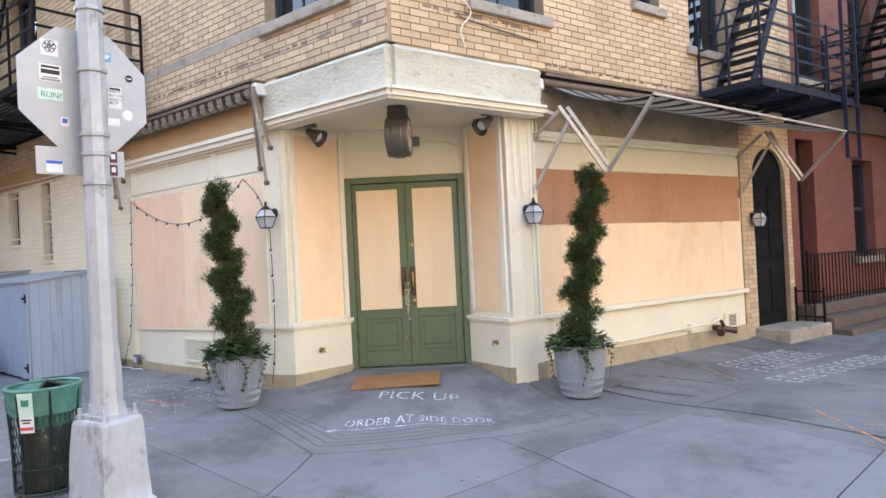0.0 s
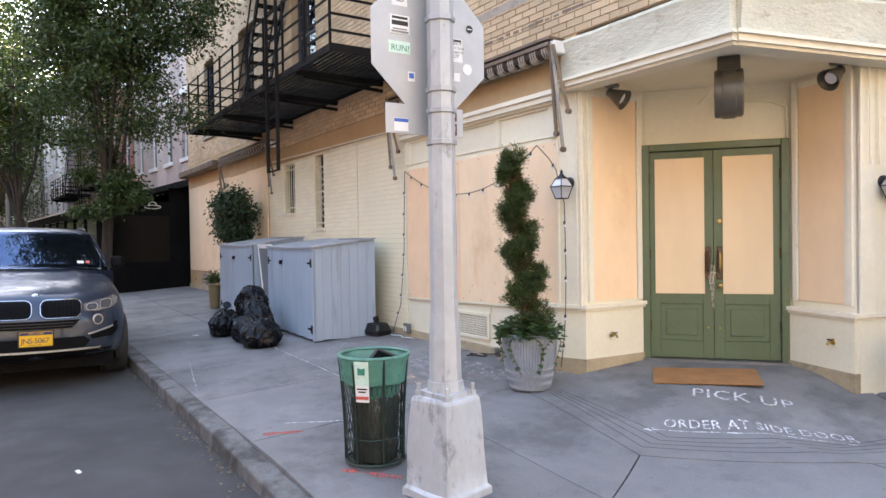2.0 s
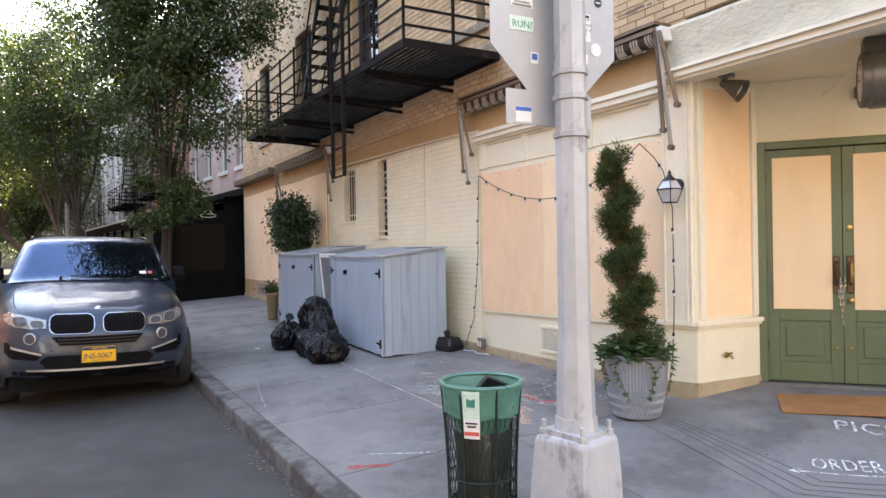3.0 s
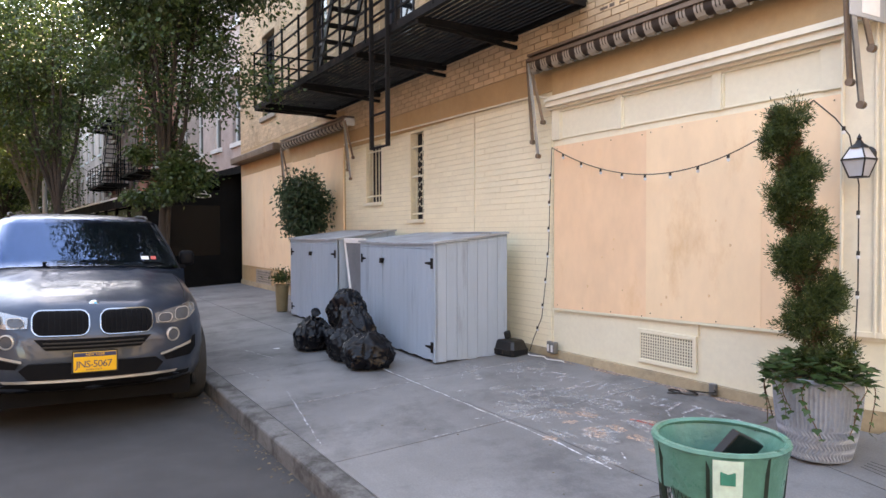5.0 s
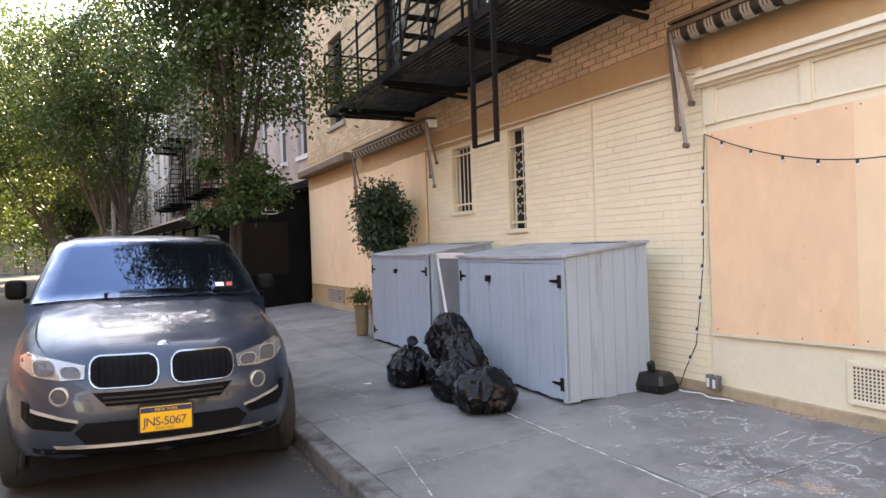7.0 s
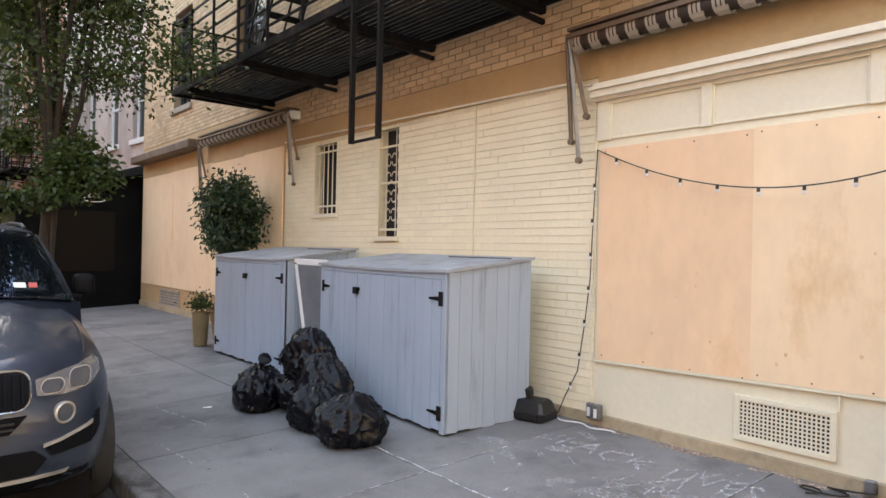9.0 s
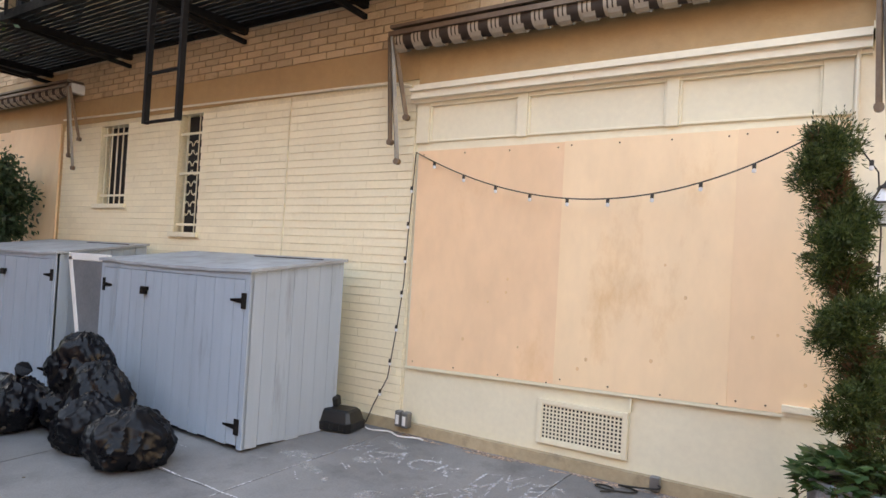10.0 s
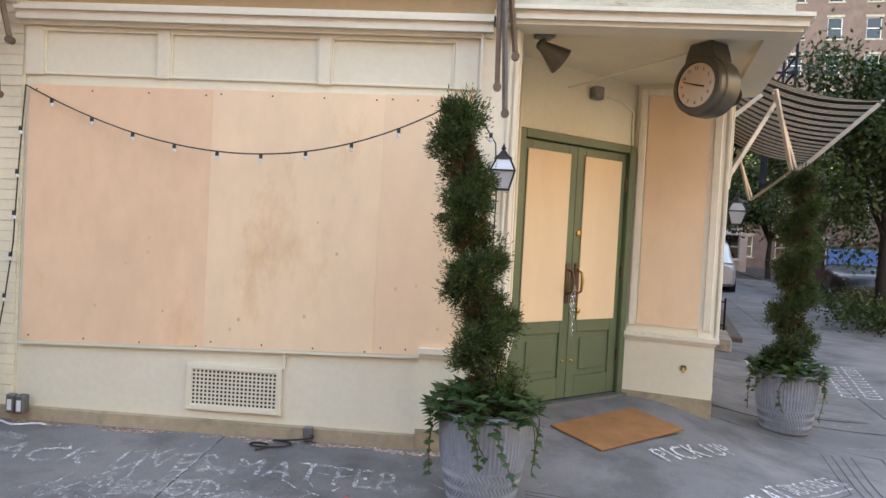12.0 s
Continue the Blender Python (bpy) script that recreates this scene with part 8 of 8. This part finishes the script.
part("valance", box(B(), -15.6, 0.0, -2.52, -2.49, 1.98, 2.27), CANVAS, ds)
part("white_edge", box(B(), -15.6, -2.0, -2.535, -2.515, 2.24, 2.29), WIN_WHITE, ds)
for y0, y1, z0, z1 in ((-2.3, 0.2, -0.25, 0.7), (-2.3, -2.0, 0.7, 2.3), (-0.5, 0.2, 0.7, 2.8), (-2.0, -0.5, 2.0, 2.4)):
    part("end_panel", box(B(), -0.25, -0.2, y0, y1, z0, z1), CANVAS, ds)
bm = B()
box(bm, -0.22, -0.21, -2.0, -0.5, 0.7, 2.0)
part("clear_end", bm, DARK_PANE, ds)
bm = B()
box(bm, -15.6, -0.2, 0.1, 0.2, -0.3, 3.1)
part("back_board", bm, CANVAS, ds)
hat = thing("wall_emblem", "small white hat emblem on the black canvas", "emblem", SLANT @ pose(-0.2, -1.2, 2.25))
bm = tube(B(), [(0.012, 0.22 * math.cos(a), 0.05 * math.sin(a)) for a in np.linspace(0, math.tau, 20)], 0.01, 5)
part("brim", bm, WHITE, hat)
bm = tube(B(), [(0.012, 0.11 * math.cos(a), 0.03 + 0.11 * math.sin(a)) for a in np.linspace(0, math.pi, 12)], 0.01, 5)
part("crown_line", bm, WHITE, hat)
lp = thing("street_lamp", "grey steel street lamp with a curved arm", "street lamp", pose(-40.0, 0.35, ROAD_Z))
part("post", tube(B(), [(0, 0, 0), (0, 0, 4), (0, 0, 8.3)], [0.11, 0.09, 0.07], 10), SIGN_BACK, lp, smooth=True)
part("arm", tube(B(), [(0, 0, 8.2), (0, -0.6, 8.7), (0, -2.2, 8.9)], [0.05, 0.045, 0.035], 8), SIGN_BACK, lp, smooth=True)
part("head", bevelled(box(B(), -0.12, 0.12, -2.8, -2.1, 8.82, 8.95), 0.03, 1), SIGN_BACK, lp)

# ---- chalk on the pavement ----
def chalk_text(text, p, q, size_y, material, lab, wob=0.0):
    """Hand lettering laid on the pavement between the points p and q (x, y of the baseline)."""
    me = lettering(text, 1.0, 0.0, 1.05)
    xs = [v.co.x for v in me.vertices]
    span = max(xs) - min(xs)
    p, q = Vector(p), Vector(q)
    d = (q - p)
    nrm = Vector((-d.y, d.x)).normalized()
    for v in me.vertices:
        a = (v.co.x - min(xs)) / span
        xy = p + d * a + nrm * (v.co.y * size_y + wob * math.sin(a * 17))
        v.co = (xy.x, xy.y, gz(xy.x, xy.y) + 0.010)
    me.materials.clear()
    me.materials.append(material)
    return tagged(new("chalk_writing", me), lab, "chalk", "chalk writing")


def chalk_line(p, q, w, material, lab, wob=0.004):
    bm = B()
    p, q = Vector(p), Vector(q)
    d = q - p
    nrm = Vector((-d.y, d.x)).normalized()
    n = max(3, int(d.length / 0.06))
    prev = None
    for i in range(n + 1):
        c = p.lerp(q, i / n)
        ww = w * (0.5 + 0.3 * math.sin(i * 2.1) + 0.2 * math.sin(i * 0.7 + p.x * 9))
        row = [bm.verts.new((xy.x, xy.y, gz(xy.x, xy.y) + 0.003)) for xy in (c + nrm * (wob * math.sin(i) - ww / 2), c + nrm * (wob * math.sin(i) + ww / 2))]
        if prev:
            bm.faces.new((prev[0], row[0], row[1], prev[1]))
        prev = row
    return solo("chalk_line", bm, material, lab, "chalk", group="chalk marks")


chalk_text("PICK UP", (-6.20, 4.86), (-5.60, 5.30), 0.27, CHALK, "white chalk words PICK UP before the door", 0.006)
chalk_text("ORDER AT SIDE DOOR", (-5.98, 4.23), (-5.01, 5.05), 0.22, CHALK, "white chalk words ORDER AT SIDE DOOR on the pavement", 0.006)
chalk_line((-6.06, 4.11), (-5.01, 4.99), 0.02, CHALK, "white chalk arrow line under the words")
chalk_line((-6.06, 4.11), (-5.97, 4.13), 0.02, CHALK, "white chalk arrow head stroke")
chalk_line((-6.06, 4.11), (-6.03, 4.19), 0.02, CHALK, "white chalk arrow head stroke")
chalk_text("BLACK", (-10.52, 4.07), (-9.60, 4.04), 0.31, CHALK_MID, "faded white chalk word BLACK by the wall", 0.02)
chalk_text("LIVES", (-9.45, 4.02), (-8.90, 4.08), 0.36, CHALK_MID, "faded white chalk word LIVES by the wall", 0.02)
chalk_text("MATTER", (-8.79, 4.07), (-7.84, 4.11), 0.34, CHALK_MID, "white chalk word MATTER by the wall", 0.01)
chalk_text("PERIOD", (-9.38, 3.71), (-8.74, 3.80), 0.27, CHALK_MID, "faint chalk word PERIOD by the wall", 0.01)
for a, b, w_, mt_, lb in (((-2.99, 6.72), (-2.30, 5.85), 0.035, CHALK_ORANGE, "orange utility marking line on pavement"), ((-2.53, 6.35), (-2.2, 6.5), 0.03, CHALK_ORANGE, "orange utility marking line on pavement"), ((-4.31, 8.19), (-3.82, 7.74), 0.035, CHALK_ORANGE, "orange utility marking line on pavement"),
                          ((-3.9, 8.6), (-3.2, 8.7), 0.03, CHALK_ORANGE, "orange utility marking line on pavement"), ((-7.64, 1.78), (-7.50, 2.05), 0.09, CHALK_RED, "red utility marking sprayed on pavement"), ((-6.62, 1.95), (-6.30, 2.2), 0.09, CHALK_RED, "red utility marking sprayed on pavement"),
                          ((-8.5, 3.72), (-8.12, 3.82), 0.05, CHALK_RED, "red chalk stroke by the wall"), ((-8.14, 3.82), (-8.1, 4.02), 0.06, CHALK_RED, "red chalk stroke by the wall"), ((-7.8, 2.0), (-7.45, 2.5), 0.022, CHALK, "white chalk line on pavement"),
                          ((-10.54, 1.9), (-10.54, 4.3), 0.014, CHALK_FAINT, "pale line along a joint"), ((-11.6, 3.08), (-7.95, 2.98), 0.02, CHALK, "white chalk line along a joint"), ((-9.06, 2.4), (-9.04, 4.5), 0.016, CHALK_FAINT, "pale line along a joint"),
                          ((-9.62, 3.6), (-9.2, 4.45), 0.02, CHALK_FAINT, "pale blue chalk stroke by wall"), ((-11.0, 2.0), (-9.4, 1.72), 0.018, CHALK_FAINT, "pale chalk line on pavement"), ((-12.0, 3.4), (-11.4, 3.42), 0.016, CHALK_FAINT, "pale chalk line on pavement"),
                          ((-4.55, 5.95), (-3.9, 6.05), 0.02, CHALK_FAINT, "pale line along a joint"), ((-5.0, 6.7), (-3.8, 6.62), 0.02, CHALK_FAINT, "pale edge of the cellar hatch"), ((-13.5, 2.2), (-12.6, 2.35), 0.015, CHALK_FAINT, "pale chalk line on pavement"), ((-12.4, 1.9), (-11.7, 1.95), 0.015, CHALK_FAINT, "pale chalk line on pavement")):
    chalk_line(a, b, w_, mt_, lb)
# illegible chalk rows on the avenue side and smudges by the wall: plain dashes
rng = random.Random(5)
for (a, b), rows_n in ((((-3.62, 7.9), (-2.98, 9.7)), 2), (((-4.28, 8.5), (-3.9, 9.9)), 3)):
    a, b = Vector(a), Vector(b)
    d = (b - a).normalized()
    nrm = Vector((d.y, -d.x))
    bm = B()
    for r in range(rows_n):
        s_ = 0.0
        while s_ < (b - a).length:
            l_ = rng.uniform(0.05, 0.14)
            c0 = a + d * s_ + nrm * (0.22 * r)
            for c1, c2 in ((c0, c0 + d * l_), (c0, c0 + nrm * 0.14), (c0 + nrm * 0.14, c0 + nrm * 0.14 + d * l_ * 0.7)):
                dd = (c2 - c1).normalized()
                nn = Vector((-dd.y, dd.x)) * 0.012
                bm.faces.new([bm.verts.new((q.x, q.y, gz(q.x, q.y) + 0.003)) for q in (c1 - nn, c2 - nn, c2 + nn, c1 + nn)])
            s_ += l_ + rng.uniform(0.03, 0.1)
    solo("chalk_writing", bm, CHALK, "illegible rows of white chalk writing", "chalk", kind="stuff")
def smear(name, label, material, spots):
    """Rubbed patches of chalk dust: ragged flat blots on the flags."""
    bm = B()
    for x, y, rx, ry, turn in spots:
        ca, sa = math.cos(turn), math.sin(turn)
        ring = []
        for q in range(18):
            a = q * math.tau / 18
            k_ = rng.uniform(0.55, 1.1)
            u_, v_ = rx * k_ * math.cos(a), ry * k_ * math.sin(a)
            px, py = x + u_ * ca - v_ * sa, min(W - 0.035, y + u_ * sa + v_ * ca)
            ring.append(bm.verts.new((px, py, gz(px, py) + 0.0024)))
        mid_ = bm.verts.new((x, y, gz(x, y) + 0.0024))
        for q in range(18):
            bm.faces.new((mid_, ring[q], ring[(q + 1) % 18]))
    return solo(name, bm, material, label, "chalk", kind="stuff")


smear("chalk_dust", "rubbed white chalk dust on the flags", CHALK_DUST,
      [(rng.gauss(-8.7, 0.55), rng.gauss(3.5, 0.28), rng.uniform(0.05, 0.20), rng.uniform(0.03, 0.09), rng.uniform(-0.5, 0.9)) for i in range(46)] +
      [(rng.gauss(-10.35, 0.25), rng.gauss(4.1, 0.16), rng.uniform(0.05, 0.18), rng.uniform(0.03, 0.07), rng.uniform(-0.3, 0.6)) for i in range(4)] +
      [(rng.gauss(-9.75, 0.2), rng.gauss(3.55, 0.14), rng.uniform(0.04, 0.12), rng.uniform(0.03, 0.07), rng.uniform(0, 3)) for i in range(8)])
smear("peach_dust", "peach coloured chalk dust along the wall base", PEACH_DUST,
      [(rng.uniform(-10.5, -7.6), W - 0.05 - abs(rng.gauss(0, 0.03)), rng.uniform(0.06, 0.22), rng.uniform(0.012, 0.035), 0.0) for i in range(34)] +
      [(rng.gauss(-8.35, 0.35), rng.gauss(3.55, 0.22), rng.uniform(0.05, 0.15), rng.uniform(0.03, 0.07), rng.uniform(-0.5, 0.9)) for i in range(12)])
bm = B()
for i in range(110):
    x, y = rng.gauss(-8.9, 0.75), rng.gauss(3.85, 0.36)
    if y > 4.55:
        continue
    a, l_ = rng.uniform(0, 3.1), rng.uniform(0.03, 0.16)
    d = Vector((math.cos(a), math.sin(a))) * l_
    nn = Vector((-math.sin(a), math.cos(a))) * rng.uniform(0.003, 0.010)
    c = Vector((x, y))
    bm.faces.new([bm.verts.new((q.x, q.y, gz(q.x, q.y) + 0.0027)) for q in (c - nn, c + d - nn * 0.3, c + d + nn * 0.3, c + nn)])
solo("chalk_smudges", bm, CHALK_FAINT, "scuffed pale chalk smudges by the wall", "chalk", kind="stuff")
bm = B()
for i in range(420):
    x = rng.uniform(-14, -5.2)
    y = KERB_Y - abs(rng.gauss(0, 0.07)) - 0.01
    s_ = rng.uniform(0.004, 0.015)
    a = rng.uniform(0, 6.28)
    box(bm, -s_, s_, -s_ * 0.5, s_ * 0.5, 0, 0.004, pose(x, y, ROAD_Z + 0.001, rng.uniform(-20, 20), rng.uniform(-20, 20), math.degrees(a)))
for i in range(90):
    x, y = rng.uniform(-14, -3), rng.uniform(1.8, 4.4)
    s_ = rng.uniform(0.004, 0.010)
    box(bm, -s_, s_, -s_ * 0.5, s_ * 0.5, 0, 0.003, pose(x, y, gz(x, y) + 0.001, 0, 0, rng.uniform(0, 360)))
solo("litter", bm, mat("dry_leaf_litter", (0.15, 0.115, 0.075), 0.9, var=0.3, island=0.4), "dry leaves and scraps along the gutter", "litter", kind="stuff")
for x, y, a in ((-13.1, 2.55, 60), (-8.0, 0.6, 10)):
    bm = B()
    bmesh.ops.create_grid(bm, x_segments=5, y_segments=3, size=0.035)
    for v in bm.verts:
        v.co = Vector((v.co.x * 1.1, v.co.y * 0.4, 0.006 + 0.012 * abs(noise.noise(v.co * 25 + Vector((x, y, 0))))))
    bmesh.ops.solidify(bm, geom=bm.faces[:], thickness=0.001)
    solo("paper_scrap", bm, WHITE, "crumpled white paper scrap on the ground", "litter", pose(x, y, (gz(x, y) if y > 1.5 else ROAD_Z) + 0.002, 0, 0, a), "paper scraps")

# ---- cellar hatch on the avenue ----
hm = Matrix.Translation((-4.22, 7.17, gz(-4.2, 7.15) + 0.004)) @ pose(0, 0, 0, 0, 1.2, -4)
hatch = thing("cellar_hatch", "steel plate cellar hatch set in the pavement", "hatch", hm, kind="structure")
for a, b in ((-0.30, -0.005), (0.005, 0.30)):
    part("leaf", bevelled(box(B(), -0.52, 0.52, a, b, -0.01, 0.008), 0.003, 1), CONCRETE, hatch)
bm = B()
for a, b, c, d in ((-0.58, 0.58, -0.36, -0.305), (-0.58, 0.58, 0.305, 0.36), (-0.58, -0.525, -0.305, 0.305), (0.525, 0.58, -0.305, 0.305)):
    box(bm, a, b, c, d, -0.01, 0.006)
part("frame", bm, KERB, hatch)

# ---- kerb stones ----
for p, q in zip(KL, KL[1:]):
    d = (q - p).normalized()
    nrm = Vector((-d.y, d.x))
    a, b = p + d * 0.004, q - d * 0.004
    bm = B()
    lo_, hi_ = [], []
    for c, o in ((a, 0.0), (b, 0.0), (b, 0.17), (a, 0.17)):
        xy = c + nrm * o
        lo_.append(bm.verts.new((xy.x, xy.y, ROAD_Z - 0.1)))
        hi_.append(bm.verts.new((xy.x, xy.y, gz(xy.x, xy.y if xy.y > 1.7 else 1.66) + (0.0 if o else -0.006))))
    bm.faces.new(lo_[::-1])
    bm.faces.new(hi_)
    for i in range(4):
        bm.faces.new((lo_[i], lo_[(i + 1) % 4], hi_[(i + 1) % 4], hi_[i]))
    bmesh.ops.bevel(bm, geom=[e for e in bm.edges if all(v in hi_ for v in e.verts)], offset=0.02, segments=2, profile=0.5, affect="EDGES")
    part("kerb_stone", bm, KERB, pavement)

# ---- pavement flags ----
def flag(poly, step=0.4):
    """One concrete flag with its own edges, following the fall of the pavement."""
    bm = B()
    c = sum((Vector(p) for p in poly), Vector((0, 0))) / len(poly)
    pts = [Vector(p) + (c - Vector(p)).normalized() * 0.007 for p in poly]
    bm.faces.new([bm.verts.new((p.x, p.y, 0)) for p in pts])
    xs, ys = [p.x for p in pts], [p.y for p in pts]
    for vals, ax in ((np.arange(min(xs) + step, max(xs), step), 0), (np.arange(min(ys) + step, max(ys), step), 1)):
        for q in vals:
            co, no = ((q, 0, 0), (1, 0, 0)) if ax == 0 else ((0, q, 0), (0, 1, 0))
            bmesh.ops.bisect_plane(bm, geom=bm.verts[:] + bm.edges[:] + bm.faces[:], plane_co=co, plane_no=no)
    for v in bm.verts:
        v.co.z = gz(v.co.x, v.co.y)
    edge = [e for e in bm.edges if e.is_boundary]
    ext = bmesh.ops.extrude_edge_only(bm, edges=edge)
    for v in ext["geom"]:
        if isinstance(v, bmesh.types.BMVert):
            v.co.z -= 0.03
    part("flag", bm, CONCRETE, pavement, smooth=False)


xs = [-10.54 + 1.5 * k_ for k_ in range(-24, 3)]
for a, b in zip(xs, xs[1:]):
    for c, d in ((1.66, 3.05), (3.05, 4.67)):
        flag([(a, c), (b, c), (b, d), (a, d)], 0.14 if a > -10.0 else 0.4)
for poly in ([(-7.54, 4.1), (-5.78, 3.73), (-4.75, 4.64), (-4.41, 5.74), (-5.48, 6.3), (-5.7, 6.4), (-6.24, 6.42), (-7.3, 5.56), (-7.3, 4.67), (-7.54, 4.67)],
             [(-7.54, 3.05), (-5.41, 3.05), (-5.78, 3.73), (-7.54, 4.1)], [(-7.54, 1.66), (-5.41, 1.66), (-5.41, 3.05), (-7.54, 3.05)],
             [(-5.78, 3.73), (-5.41, 3.05), (-4.5, 3.3), (-4.16, 4.49), (-4.75, 4.64)], [(-5.41, 1.66), (-4.1, 1.66), (-4.5, 3.3), (-5.41, 3.05)],
             [(-4.75, 4.64), (-4.16, 4.49), (-3.81, 6.11), (-4.41, 5.74)], [(-4.5, 3.3), (-4.1, 1.68), (-2.9, 2.1), (-3.26, 4.15), (-4.16, 4.49)],
             [(-4.16, 4.49), (-3.26, 4.15), (-2.44, 4.67), (-2.34, 5.75), (-3.81, 6.11)], [(-3.26, 4.15), (-2.9, 2.1), (-1.8, 3.0), (-1.35, 4.4), (-2.44, 4.67)],
             [(-2.44, 4.67), (-1.35, 4.4), (-1.1, 5.6), (-2.34, 5.75)], [(-4.41, 5.74), (-3.81, 6.11), (-2.34, 5.75), (-1.1, 5.6), (-1.0, 5.72), (-5.5, 6.76), (-5.48, 6.3)]):
    flag(poly, 0.14)
for i in range(18):
    s0 = 2.05 + i * 1.55
    for o0, o1 in ((-0.2, 1.45), (1.45, 2.95), (2.95, 4.42)):
        q = [CORNER + UR * s_ + NR * o for s_, o in ((s0, o0), (s0, o1), (s0 + 1.55, o1), (s0 + 1.55, o0))]
        flag([tuple(p) for p in q], 0.16 if i < 3 else 0.4)
# scored lines round the entrance pad
for off in (0.0, 0.09, 0.18, 0.27):
    pts = [Vector((-7.15 , 4.28 - off * 0.4)), Vector((-5.86, 4.12 - off)), Vector((-5.08 + off * 0.5, 4.86 - off * 0.7)), Vector((-4.86 + off * 0.8, 5.72))]
    for a, b in zip(pts, pts[1:]):
        bm = B()
        d = b - a
        nn = Vector((-d.y, d.x)).normalized() * 0.004
        n_ = 8
        prev = None
        for i in range(n_ + 1):
            c = a.lerp(b, i / n_)
            row = [bm.verts.new((q.x, q.y, gz(q.x, q.y) + 0.0018)) for q in (c - nn, c + nn)]
            if prev:
                bm.faces.new((prev[0], row[0], row[1], prev[1]))
            prev = row
        part("scored_line", bm, JOINT, pavement)

# ---- bricks ----
BH, BL, JT = 0.0677, 0.213, 0.010


def brick_field(m, x0, x1, z0, z1, holes, proud, depth, parent, material, single, near, joint=JT, name="brick", head=None):
    """Courses of stretchers cut round openings; the bricks of the near stretch are parts, the rest one joined mesh."""
    head = joint if head is None else head
    vs, fs = [], []
    shared = {}
    count = 0
    nz = int((z1 - z0) / BH)
    for r in range(nz):
        za, zb = z0 + r * BH, z0 + r * BH + BH - joint
        x = x0 - (BL / 2 if r % 2 else 0)
        while x < x1:
            spans = [(max(x, x0), min(x + BL - head, x1))]
            for h in holes:
                if zb > h[2] and za < h[3]:
                    cut = []
                    for a, b in spans:
                        if b <= h[0] or a >= h[1]:
                            cut.append((a, b))
                        else:
                            if a < h[0]:
                                cut.append((a, h[0]))
                            if b > h[1]:
                                cut.append((h[1], b))
                    spans = cut
            for a, b in spans:
                if b - a < 0.015:
                    continue
                jit = 0.0025 * noise.noise(Vector((a * 7, r * 3.3, 0)))
                y0 = -proud + jit
                if count < 300 and near and near[0] <= a and b <= near[1] and near[2] <= za <= near[3]:
                    key = round(b - a, 2)
                    if key not in shared:
                        bm = B()
                        box(bm, 0, b - a, 0, proud + depth, 0, BH - joint)
                        shared[key] = mesh_of(name, bm, single)
                    ob = new(name, shared[key])
                    ob.parent = parent
                    ob.matrix_basis = pose(a, y0, za)
                    count += 1
                    continue
                i = len(vs)
                vs += [(a, y0, za), (b, y0, za), (b, y0, zb), (a, y0, zb), (a, depth, za), (b, depth, za), (b, depth, zb), (a, depth, zb)]
                fs += [(i, i + 1, i + 2, i + 3), (i + 3, i + 2, i + 6, i + 7), (i, i + 4, i + 5, i + 1), (i, i + 3, i + 7, i + 4), (i + 1, i + 5, i + 6, i + 2)]
            x += BL
    ob = new("brickwork", raw("brickwork", vs, fs, material))
    ob.parent = parent
    ob["kind"] = "stuff"
    return ob


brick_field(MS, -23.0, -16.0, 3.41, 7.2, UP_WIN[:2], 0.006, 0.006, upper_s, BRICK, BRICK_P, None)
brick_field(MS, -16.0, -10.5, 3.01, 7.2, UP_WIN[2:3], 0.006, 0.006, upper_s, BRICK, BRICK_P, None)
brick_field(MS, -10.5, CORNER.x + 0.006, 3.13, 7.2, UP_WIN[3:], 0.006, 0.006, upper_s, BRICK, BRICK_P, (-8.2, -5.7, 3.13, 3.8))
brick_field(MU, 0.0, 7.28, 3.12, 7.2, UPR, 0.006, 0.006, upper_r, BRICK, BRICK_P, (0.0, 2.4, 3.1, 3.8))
brick_field(MS, -16.0, -10.52, 0.03, 2.70, [WIN_1, WIN_2], -0.004, 0.012, wall_mid, CREAM_BRICK, CREAM_BRICK, (-11.9, -10.5, 0.4, 2.7), 0.006, head=0.0006)
pier = bpy.data.objects["wall_pier_east"]
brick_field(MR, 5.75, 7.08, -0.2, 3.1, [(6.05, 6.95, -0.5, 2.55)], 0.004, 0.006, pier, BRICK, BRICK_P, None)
